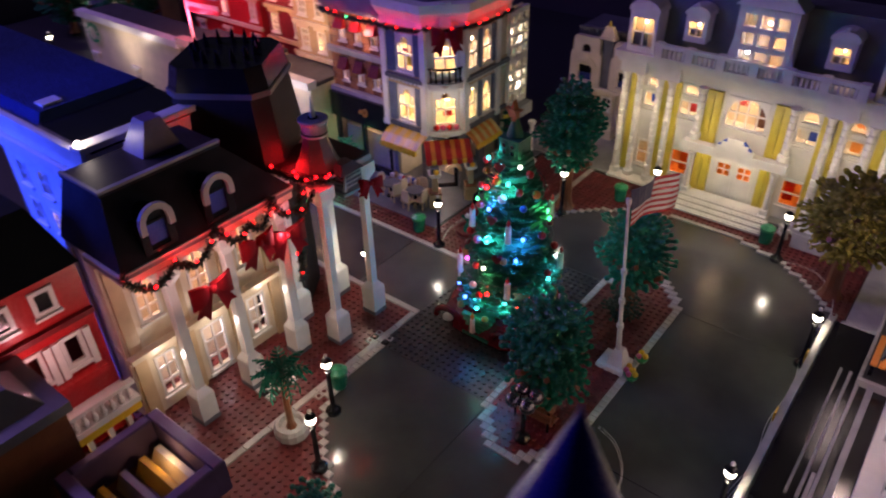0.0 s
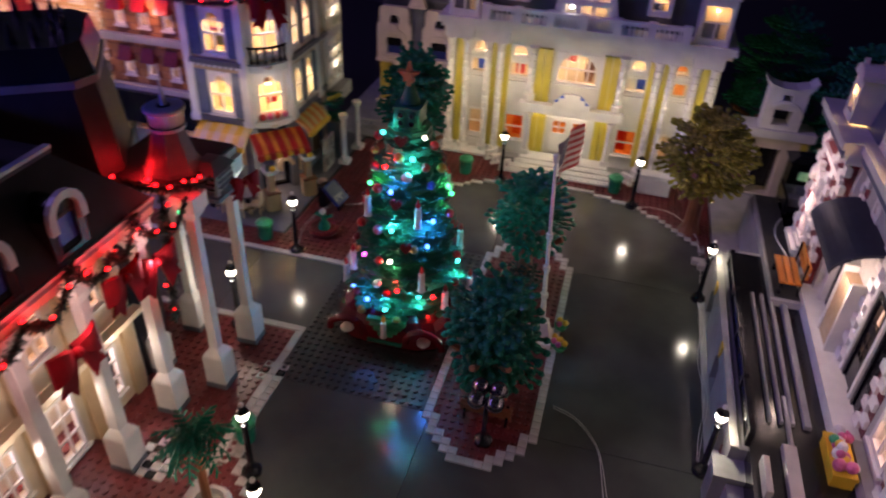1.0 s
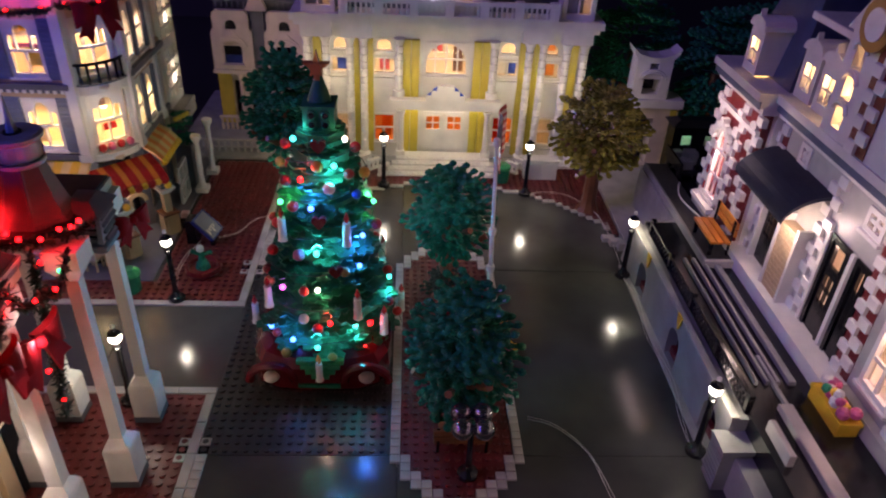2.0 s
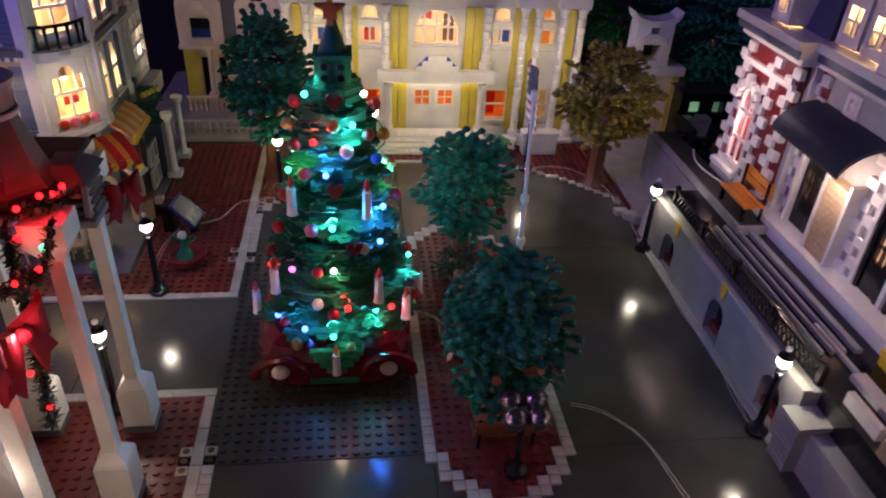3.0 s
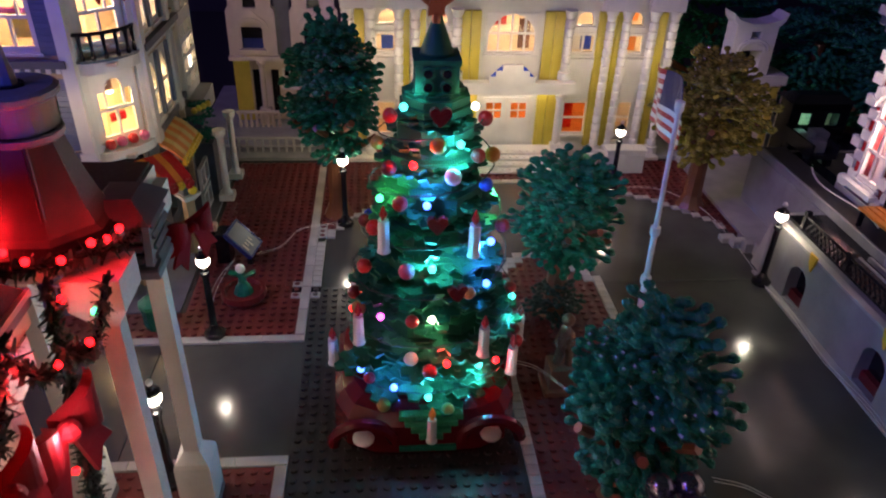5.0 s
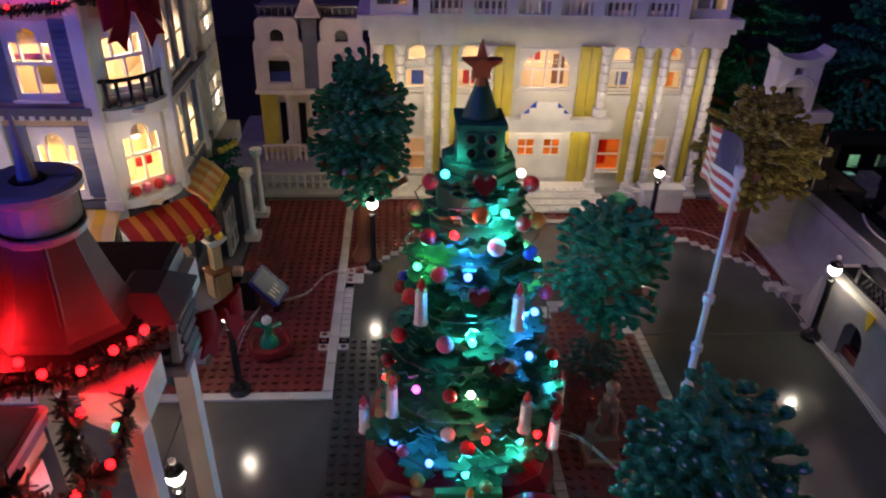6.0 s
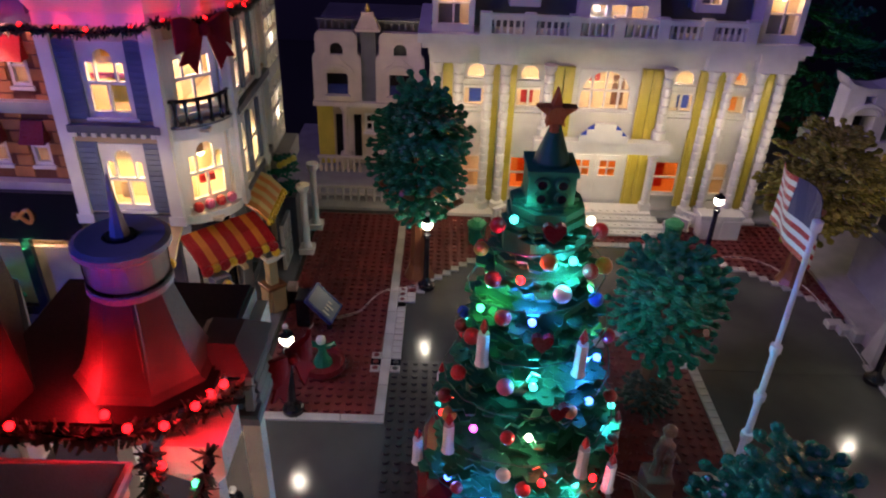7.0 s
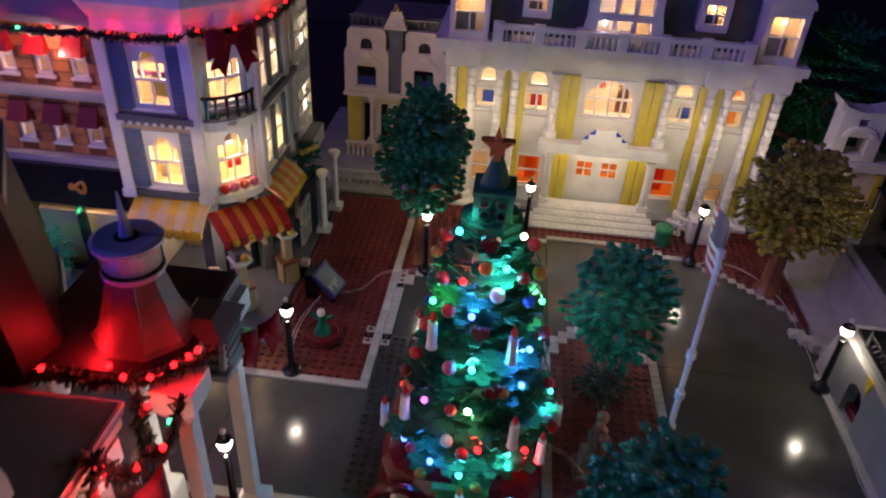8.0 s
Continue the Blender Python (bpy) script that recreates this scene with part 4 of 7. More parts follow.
# Warm fill added over the street for the house fronts, with no lamp there.
lamp("street_warm_light", "POINT", (-58, 6, 20), (1.0, 0.7, 0.45), 0.1, 0.5)
sf = thing("roof_flag", (-80, 9, 17), "striped flag hanging from a pole on a pale house", "flag")
part("pole", Shape().lathe(-80, 8.4, [(0.3, 18.6), (0.2, 33.5), (0.35, 33.8), (0.1, 34.2)], 8), "white", sf)
for i in range(7):
    part("stripe", Shape().add([(-79.7 + (5 if i < 4 else 0), 8.4, 33 - i), (-69, 8.2, 33.6 - i), (-69, 8.2, 32.6 - i), (-79.7 + (5 if i < 4 else 0), 8.4, 32 - i), (-79.7 + (5 if i < 4 else 0), 8.5, 33 - i), (-69, 8.3, 33.6 - i), (-69, 8.3, 32.6 - i), (-79.7 + (5 if i < 4 else 0), 8.5, 32 - i)],
                               [(3, 2, 1, 0), (4, 5, 6, 7), (0, 1, 5, 4), (1, 2, 6, 5), (2, 3, 7, 6), (3, 0, 4, 7)]), "white" if i % 2 else "red", sf)
part("canton", Shape().box(-79.7, 8.35, 29, -74.7, 8.52, 33), "flagblue", sf)


def wreath(x, y, z, r=1.6):
    s = Shape()
    rnd = random.Random(int(x * 7 + z))
    for i in range(90):
        a = rnd.uniform(0, 2 * math.pi)
        p = Vector((x + r * math.cos(a), y, z + r * math.sin(a)))
        q = Vector((rnd.gauss(0, 1), rnd.gauss(0, 1), rnd.gauss(0, 1))).normalized()
        s.tube([p - q * 0.45, p + q * 0.45], 0.1, 4)
    return solid("wreath", s, "bright_green", (x, y, z), "round green wreath hung on a house front", "wreath")


wreath(-56, 9.4, 13.4, 1.9)
wreath(-126, 9.4, 12.6, 2.2)

# ---- railway station on its platform ----
plat = thing("platform", (60, -15, 0), "grey station platform with arched niches in its wall", "platform", kind="structure")
P = facing(49.6, -15, -90)        # wall towards the square; local x runs to -y
NICHES = [(-20.2, -17.0), (-7.2, -4.0), (4.2, 7.4)]
part("retaining_wall", local(P).wall(-25.4, 9.6, -0.8, 6.6, 0, 1.6, [(a, b, 0.2, 4.6) for a, b in NICHES]), "grey", plat)
for a, b in NICHES:
    # Black back sheet paints the recess's shade into the wall opening.
    part("niche", local(P).box(a, 1.3, 0.2, b, 1.59, 4.6), "black", plat, "black sheet for the dark of the recess")
    part("niche_base", local(P).box(a, 0.7, 0.2, b, 1.29, 1.2), "dark_red", plat)
    c, n = (a + b) / 2, 8
    arch = local(P)
    for i in range(n):
        t0, t1 = math.pi * i / n, math.pi * (i + 1) / n
        x0, x1 = c + 1.6 * math.cos(t0), c + 1.6 * math.cos(t1)
        z0, z1 = 3.2 + 1.4 * math.sin(t0), 3.2 + 1.4 * math.sin(t1)
        if abs(x0 - x1) > 0.02:
            arch.slab([(x0, z0), (x0, 4.62), (x1, 4.62), (x1, z1)], -0.02, 0.6)
    part("niche_arch", arch, "grey", plat)
# brick pier with sloping buttress at the near end of the wall
pier = local(P)
pier.box(9.6, -1.2, -0.8, 12.0, 1.6, 4.6).box(9.4, -1.4, 4.6, 12.2, 1.8, 5.1).box(12.01, 0, -0.8, 45, 1.6, 4.2)
part("pier", pier, "grey", plat, "pale brick pier")
rows_ = local(P)
for k in range(8):
    rows_.box(9.55, -1.28, -0.1 + k * 0.58, 12.05, -1.19, 0.3 + k * 0.58)
part("pier_course", rows_, "grey", plat)
part("deck", Shape().box(51.2, -60, 4.0, 62, 10.4, 7.0), "black", plat, "black deck")
part("deck", Shape().box(56.2, 10.41, 4.0, 62, 27, 7.0), "black", plat, "black deck")
part("back_wall", Shape().box(55.2, 11.2, -0.8, 56.19, 27, 6.9), "grey", plat, "plain grey wall set back from the square")
part("return_wall", Shape().box(51.21, 10.41, -0.8, 56.18, 11.19, 6.9), "grey", plat)
part("buttress", Shape().taper(49.6, 10.41, 52.6, 12.6, -0.8, 49.9, 10.41, 51.2, 11.2, 5.6), "kerb", plat, "pale sloping buttress")
for i, (x, y, h) in enumerate(((51.6, 13.8, 1.4), (50.6, 14.9, 1.0), (49.7, 16.0, 0.7), (48.9, 17.2, 0.5))):
    part("step_block", Shape().box(x - 0.9, y - 0.6, -0.8, x + 0.9, y + 0.6, h, 0.08), "kerb", plat)
part("boardwalk", Shape().box(55.7, 0.3, 7.01, 58.79, 26.6, 7.9, 0.05), "plate", plat, "raised dark grey walkway")
part("boardwalk_edge", Shape().box(55.3, 0.3, 7.01, 55.69, 26.6, 8.0, 0.06), "grey", plat, "pale edge strip")
part("boardwalk_end", Shape().box(55.3, -0.3, 7.01, 58.79, 0.29, 7.95, 0.06), "kerb", plat)
part("edge_strip", Shape().box(54.1, -60, 7.01, 55.4, -23.6, 7.7, 0.08), "kerb", plat, "pale raised edge strip")
part("edge_strip", Shape().box(54.9, -23.59, 7.01, 55.3, -16.5, 7.4, 0.06), "grey", plat)
part("end_cheek", Shape().box(51.9, -30.4, 7.01, 52.5, -26.2, 8.3, 0.08), "kerb", plat)
part("end_wall", Shape().box(55.2, 27.01, -0.8, 75, 27.6, 6.98), "grey", plat)
part("foot_kerb", local(P).box(-25.4, -0.8, -0.8, 9.4, -0.01, 0.05), "kerb", plat)
part("coping", local(P).box(-25.4, -0.1, 6.6, 9.6, 0.7, 6.85), "kerb", plat)
fence = thing("railing", (50.9, -10, 6.8), "black diagonal lattice railing along the platform", "railing")
part("top_rail", local(P).box(-22.4, 1.15, 8.6, 9.4, 1.65, 8.9), "black", fence)
part("bottom_rail", local(P).box(-22.4, 1.15, 7.0, 9.4, 1.65, 7.2), "black", fence)
lat = local(P)
for i in range(41):
    u = -22 + i * 0.75
    lat.tube([(u, 1.4, 7.1), (u + 1.1, 1.4, 8.6)], 0.1, 4)
    lat.tube([(u + 1.1, 1.42, 7.1), (u, 1.42, 8.6)], 0.1, 4)
tagged(part("lattice", lat, "black", fence), kind="stuff")
for u in (-22.2, -14.4, -6.6, 1.2, 9.0):
    part("post", local(P).box(u - 0.25, 1.1, 7.0, u + 0.25, 1.7, 9.2), "black", fence)
for u in (-17.0, -5.0):
    f = thing("pennant", (50, -15 - u, 6), "small yellow pennant hanging on the railing", "pennant", "yellow pennants")
    part("cloth", local(P).slab([(u - 0.6, 7.2), (u + 0.6, 7.2), (u + 0.45, 6.3), (u + 0.1, 5.4), (u - 0.4, 6.2)], -0.35, -0.15), "bright_yellow", f)
track = thing("railway_track", (55, -9, 7), "pale rails between black ballast strips along the platform", "track", kind="structure")
for x0, x1 in ((53.25, 53.55), (54.3, 54.65), (55.35, 55.75), (56.6, 57.3)):
    part("rail", Shape().box(x0, -20.5, 7.0, x1, 1.2, 7.5, 0.08), "grey", track)
station = thing("station", (64, -15, 7), "red and white station with blue-grey mansard roof", "building")
G = facing(61.2, -15, -90)
GB = facing(59.2, -15, -90)
ZF, ZT = 8.6, 25.4
part("floor_slab", Shape().box(58.8, -22, 7.01, 75, 3.4, ZF), "white", station)
part("floor_slab", Shape().box(60.2, -60, 7.01, 75, -22.01, ZF), "kerb", station)
part("bay_floor", Shape().box(58.8, 3.41, 7.01, 75, 15.4, ZF), "kerb", station)
SH = [(-15.8, -10.4, ZF, 19.4), (-2.8, 0.7, ZF, 19.4), (1.7, 4.1, ZF, 19.4), (8.0, 12.6, 10.2, 19.6), (17.4, 22.4, 10.2, 19.6), (27, 31, 10.2, 19.6), (-12.8, -10.6, 22.2, 24.6), (0.6, 3.6, 22.0, 24.4), (8.4, 11.6, 22.0, 24.4)]
part("wall", local(G).wall(-18.4, 45, ZF, ZT, 0, 1, SH), "kerb", station, "pale grey wall")
part("bay_wall", local(GB).wall(-29.6, -18.41, ZF, ZT, 0, 1, [(-28.0, -24.2, 10.4, 20.2)]), "dark_red", station)
part("bay_side", local(GB).box(-18.4, 1.01, ZF, -17.6, 2.0, ZT), "white", station)
part("end_face", Shape().box(60.21, 13.6, ZF, 75, 14.6, ZT), "dark_red", station)
window(station, GB, -28.0, -24.2, 10.4, 20.2, -0.2, 2, 3, True, bar=0.34)
part("bay_back", local(GB).box(-28.9, 2.4, ZF, -19.0, 2.7, ZT), "white", station)
lamp("bay_light", "POINT", tuple(GB @ Vector((-26, 1.6, 15.5))), (1.0, 0.68, 0.56), 0.13, 0.4)
for i in range(8):
    t0, t1 = math.pi * i / 8 + 0.03, math.pi * (i + 1) / 8 - 0.03
    part("arch_stone", local(GB).slab([(-26.1 + r * math.cos(t), 18.2 + r * math.sin(t)) for r, t in ((1.9, t0), (2.8, t0), (2.8, t1), (1.9, t1))], -0.9, -0.21), "white", station)
part("keystone", local(GB).box(-26.5, -1.1, 20.2, -25.7, -0.21, 21.6), "white", station)
part("string_course", local(GB).box(-29.6, -0.5, 22.4, -18.41, -0.01, 23.0), "white", station)
part("red_shutter", local(GB).box(-28.4, -0.3, 10.4, -28.05, 0.1, 19.0), "red", station)
for a, b, z0, z1 in SH[3:]:
    window(station, G, a, b, z0, z1, -0.2, 2, 3 if z1 < 21 else 2, z1 < 21, bar=0.4)
part("sill", local(GB).box(-29.4, -1.2, 9.4, -23.6, -0.21, 10.0), "white", station)
for a, b, z0, z1 in SH[:3]:
    trim = "white" if b - a > 4 else "black"
    out = -0.7 if trim == "white" else -0.2
    part("door_frame", local(G).box(a, out, ZF, a + 0.5, 0.4, z1).box(b - 0.5, out, ZF, b, 0.4, z1).box(a + 0.51, out, z1 - 0.5, b - 0.51, 0.4, z1), trim, station)
    n = 2 if b - a > 4 else 1
    w = (b - a - 1.1) / n
    for k in range(n):
        c = a + 0.55 + w * (k + 0.5)
        d = local(G)
        q = w / 2 - 0.05
        d.wall(c - q, c + q, ZF, z1 - 0.55, 0.0, 0.4, [(c - q + 0.4, c - 0.08, 12.0, 13.5), (c + 0.08, c + q - 0.4, 12.0, 13.5), (c - q + 0.4, c - 0.08, 13.7, 15.2), (c + 0.08, c + q - 0.4, 13.7, 15.2), (c - q + 0.3, c + q - 0.3, 16.2, 18.5)])
        part("door", d, "black", station, "black door with small lit panes")
part("pale_post", local(G).box(0.95, -0.35, ZF, 1.45, -0.01, 19.4).box(-3.4, -0.35, ZF, -2.9, -0.01, 19.4), "white", station)
part("tiled_panel", local(G).box(-9.6, -1.4, ZF, -5.8, -0.01, 16.8), "tan", station, "tan tiled panel")
panel_tile = mesh_of(Shape().box(-0.05, -0.42, -0.26, 0.05, 0.42, 0.26), "tan", "panel_tile")
repeat("panel_tile", panel_tile, [(59.78, -15 + 9.6 - 0.5 - 0.92 * i - (0.46 if k % 2 else 0) * (i < 3), 9.0 + 0.6 * k) for i in range(4) for k in range(13)], station)
for k in range(2):
    part("panel_jamb", local(G).box(-10.0 + k * 3.9, -1.6, ZF, -9.6 + k * 3.9, -0.01, 17.6), "white", station)
# stacked corner stones beside the openings
stone = mesh_of(Shape().box(-0.72, -0.42, 0.02, 0.72, 0.25, 1.12, 0.1), "white", "corner_stone")


def corner_stones(m, u, z0, n):
    for k in range(n):
        ob = new("corner_stone", stone)
        ob.parent = station
        ob.location = (m @ Vector((u + (0.58 if k % 2 else -0.58), 0, z0 + k * 1.16)) - ORIGIN[station]) * U
        ob.rotation_euler = (0, 0, radians(-90))


for u in (-29.0, -22.9, -19.1):
    corner_stones(GB, u, ZF + 0.02, 14)
for u in (-17.0, -4.4, 5.4, 14.4, 16.2, 24.2, 33, 38):
    if u != -4.4:
        part("red_strip", local(G).box(u - 1.3, -0.08, ZF, u + 1.3, -0.01, ZT), "dark_red", station, "dark red brick strip")
    corner_stones(G, u, ZF + 0.02, 14)
part("cornice", local(G).box(-17.4, -1.0, ZT, 46, 2, 26.2).box(-17.4, -1.4, 26.2, 46, 2, 27.0).box(-17.4, -1.8, 27.0, 46, 14, 27.9), "white", station)
part("bay_cornice", local(GB).box(-30.2, -1.0, ZT, -17.41, 16, 26.2).box(-30.6, -1.4, 26.2, -17.41, 16, 27.0).box(-31.0, -1.8, 27.0, -17.41, 16, 27.9), "white", station)
part("cornice_band", local(G).box(-17.4, -1.48, 26.05, 46, -1.41, 27.0), "station_blue", station)
part("cornice_band", local(GB).box(-30.8, -1.48, 26.05, -17.41, -1.41, 27.0), "station_blue", station)
part("roof", local(G).taper(-18, 1.6, 46, 13, 27.9, -16, 4.0, 44, 12, 38), "station_blue", station, "blue-grey mansard roof")
part("bay_roof", local(GB).taper(-30.2, 1.6, -18.0, 15, 27.9, -27.6, 3.6, -20.0, 14, 39), "station_blue", station)
for m, c in ((GB, -24.2), (G, -15.2), (G, -11.2), (G, 13), (G, 24)):
    dormer(station, m, c, -0.6, 28.2, 1.7, 5.0, 4)
    lamp("dormer_light", "POINT", tuple(m @ Vector((c, 0.9, 31.6))), WARM, 0.05, 0.3)
gab = local(G)
gab.wall(-8.6, 6.4, 27.9, 37.5, -1.6, -0.8, [(-7.2, -5.6, z, z + 2.0) for z in (28.8, 31.6, 34.4)] + [(2.4, 5.4, 29.0, 34.6)])
gab.slab([(-9.2, 37.5), (7.0, 37.5), (3.6, 42), (-5.8, 42)], -1.9, 2)
part("clock_gable", gab, "white", station, "white gable with a round clock")
part("gable_ledge", local(G).box(-16.8, -1.2, 36.3, -8.61, 4.2, 37.0, 0.08), "white", station)
Gg = G @ Matrix.Translation((0, -1.65, 0))
part("red_strip", local(Gg).box(-3.6, -0.08, 28.0, -0.6, -0.01, 37.4), "dark_red", station, "dark red brick strip")
corner_stones(Gg, -2.1, 28.0, 8)
for z in (28.8, 31.6, 34.4):
    part("window_arch", local(G).tube([(-6.4 + 1.15 * math.cos(math.pi * i / 8), -1.75, z + 1.6 + 0.9 * math.sin(math.pi * i / 8)) for i in range(9)], 0.22, 6), "white", station)
part("clock_ring", local(G @ Matrix.Translation((-4.4, -2.2, 38.9)) @ Matrix.Rotation(radians(90), 4, "X")).lathe(0, 0, [(2.3, -0.25), (2.3, 0.25)], 24), "gold", station, "golden clock ring")
part("clock_face", local(G @ Matrix.Translation((-4.4, -2.5, 38.9)) @ Matrix.Rotation(radians(90), 4, "X")).lathe(0, 0, [(1.4, -0.1), (1.4, 0.1)], 24), "white", station)
part("gable_back", local(G).box(-8.2, 1, 28.0, 6, 1.3, 37.2), "cream", station)
for u in (-6.4, 3.8):
    lamp("gable_light", "POINT", tuple(G @ Vector((u, 0.2, 31.5))), WARM, 0.06, 0.3)
# dark curved awning over the door
aw = local(G)
arc = [(-0.02 - 4.7 * math.sin(math.pi / 2 * i / 10), 19.4 + 2.9 * math.cos(math.pi / 2 * i / 10) ** 1.2) for i in range(11)]
sheet, skin = [], [(0, 1, 2, 3), (43, 42, 41, 40)]
for k, (y, z) in enumerate(arc):
    sheet += [(-16.6, y, z), (-4.6, y, z), (-4.6, y + 0.15, z - 0.35), (-16.6, y + 0.15, z - 0.35)]
    if k < 10:
        skin += [(4 * k + 4 + i, 4 * k + 4 + (i + 1) % 4, 4 * k + (i + 1) % 4, 4 * k + i) for i in range(4)]
aw.add(sheet, skin)
part("door_awning", aw, "awning", station, "curved dark slate blue awning")
part("station_interior", local(G).box(-18, 5, ZF, 45, 5.4, ZT), "cream", station)
for u in (-26, -12, 1, 10, 20, 30):
    lamp("station_light", "POINT", tuple(G @ Vector((u, 2.6, 17))), PINK, 0.1, 0.5)
lamp("awning_light", "POINT", tuple(G @ Vector((-7.0, -3.2, 17.6))), (1.0, 0.74, 0.6), 0.07, 0.3)
# Added area fills brighten the station front and bay; no lamps hang there.
lamp("station_front_light", "AREA", tuple(G @ Vector((21, -5.0, 24.0))), (1.0, 0.78, 0.7), 0.078, 46, tuple(G @ Vector((21, 0, 19))), 0.8)
lamp("bay_front_light", "AREA", tuple(GB @ Vector((-24, -4.6, 24.0))), (1.0, 0.78, 0.68), 0.035, 10, tuple(GB @ Vector((-24, 0, 19))), 0.8)


def bench(at, turn, mat, label, long=2.0, k0=1.0):
    m = Matrix.Translation(at) @ Matrix.Rotation(radians(turn), 4, "Z")
    t = thing("bench", at, label, "bench")
    for k in range(3):
        part("seat_slat", local(m).box(-long, (-0.9 + k * 0.6) * k0, 1.2 * k0, long, (-0.4 + k * 0.6) * k0, 1.2 * k0 + 0.3, 0.05), mat, t)
    for k in range(2):
        part("back_slat", local(m).box(-long, 0.9 * k0, (1.9 + k * 0.7) * k0, long, 0.9 * k0 + 0.25, (2.45 + k * 0.7) * k0, 0.05), mat, t)
    for u in (0.3 - long, long - 0.6):
        part("leg", local(m).box(u, -0.8 * k0, 0, u + 0.3, -0.5 * k0, 1.2 * k0).box(u, 0.75 * k0, 0, u + 0.3, 0.9 * k0 - 0.01, 3.2 * k0), "black", t)
    return t


bench((57.2, 3.9, 7.9), -90, "orange", "orange-brown slatted bench on the platform", 3.05, 1.45)
fb = thing("flower_box", (58.9, -24.4, 7.0), "yellow flower box full of pink and white flowers", "flower box")
part("box", Shape().box(57.9, -27.0, 7.0, 59.9, -21.8, 8.2).box(57.8, -27.1, 8.2, 60.0, -21.7, 8.6), "bright_yellow", fb)
rnd = random.Random(5)
for i in range(18):
    part("flower", Shape().ball(58.9 + rnd.uniform(-0.7, 0.9), -26.6 + i * 0.27, 9.0 + rnd.uniform(-0.2, 0.7), rnd.uniform(0.4, 0.65), 9, 5), rnd.choice(["pink", "white", "bright_green", "bright_yellow", "pink"]), fb)

# ---- hotel with the columned porch ----
hotel = thing("hotel", (-14, -40, 0), "white columned hotel with black mansard roof and garlands", "building")
W = facing(-13.5, -40, 90)        # front towards the road; local x runs to +y
HO = [(-8.6, -5.6, 2.0, 8.6), (-1.8, 1.8, 0.6, 8.6), (5.6, 8.6, 2.0, 8.6), (-8.6, -5.6, 14.0, 20.0), (-1.5, 1.5, 14.0, 20.0), (5.6, 8.6, 14.0, 20.0)]
part("wall", local(W).wall(-11.5, 12, 0, 25, 0, 1, HO), "cream", hotel)
for a, b, z0, z1 in HO:
    window(hotel, W, a, b, z0, z1, -0.1, 2, 3, z0 > 10)
for u in (-10.4, -3.6, 3.6, 10.4):
    part("pilaster", local(W).box(u - 0.8, -0.6, 0, u + 0.8, -0.01, 25), "tan", hotel, "tan pilaster")
part("room_wall", local(W).box(-11.5, 4, 0, 12, 4.4, 25), "cream", hotel)
part("ceiling_slab", local(W).box(-11.5, 1.01, 10.5, 12, 4, 11.2), "cream", hotel)
for u in (-7, 0, 7):
    lamp("hotel_light", "POINT", tuple(W @ Vector((u, 2.5, 7.5))), (0.95, 0.85, 1.0), 0.05, 0.4)
    lamp("hotel_upper_light", "POINT", tuple(W @ Vector((u, 2.5, 18))), PINK, 0.05, 0.4)
# Unseen fills added between wall and columns to brighten the porch.
for u in (-8, 0, 8):
    lamp("porch_ceiling_light", "POINT", tuple(W @ Vector((u, -3.4, 9.6))), (1.0, 0.85, 0.65), 0.022, 0.4)
for u in (-11.5, -2.5, 7.5):
    lamp("eave_light", "POINT", tuple(W @ Vector((u, -8.4, 21.5))), (1.0, 0.64, 0.6), 0.032, 0.3)
part("gallery", local(W).box(-11.8, -1.7, 10.6, 12.0, -0.61, 11.3), "cream", hotel)


def big_column(parent, x, y, high, half=0.6):
    s = Shape()
    s.box(x - 1.25, y - 1.25, 0, x + 1.25, y + 1.25, 0.7)
    part("column_foot", s, "slate", parent)
    q = math.sqrt(2)
    c = Shape().lathe(x, y, [(1.2 * q, 0.7), (1.2 * q, 4.4), (1.1 * q, 4.7), (half * 1.12 * q, 5.4), (half * q, 5.45), (half * 0.92 * q, high - 3), (1.25 * q, high - 1.6), (1.25 * q, high)], 4, math.pi / 4)
    return part("column", c, "white", parent, "white square column")


for y in (-46.6, -38.8, -30.7):
    big_column(hotel, -8.3, y, 24.2)
part("eave", Shape().box(-14, -51.6, 24.2, -7.2, -28.6, 25.2), "cream", hotel)
part("gutter", Shape().box(-14, -52, 25.21, -6.9, -28.6, 25.7), "slate", hotel, "dark gutter strip")
part("gutter_edge", Shape().box(-14, -52, 25.71, -6.8, -28.6, 26.0), "kerb", hotel)
part("roof", Shape().taper(-19, -51.6, -7.0, -28.7, 26.0, -18, -49.6, -10.6, -35.2, 33.0).box(-18.2, -49.8, 33.0, -10.4, -35.0, 33.4), "black_roof", hotel, "black mansard roof with pale ridge")
part("roof_trim", Shape().box(-10.9, -49.9, 33.4, -10.3, -35.0, 33.7).box(-18, -49.9, 33.4, -10.91, -49.5, 33.7), "grey", hotel)
Wd = facing(-7.4, -40.4, 90)
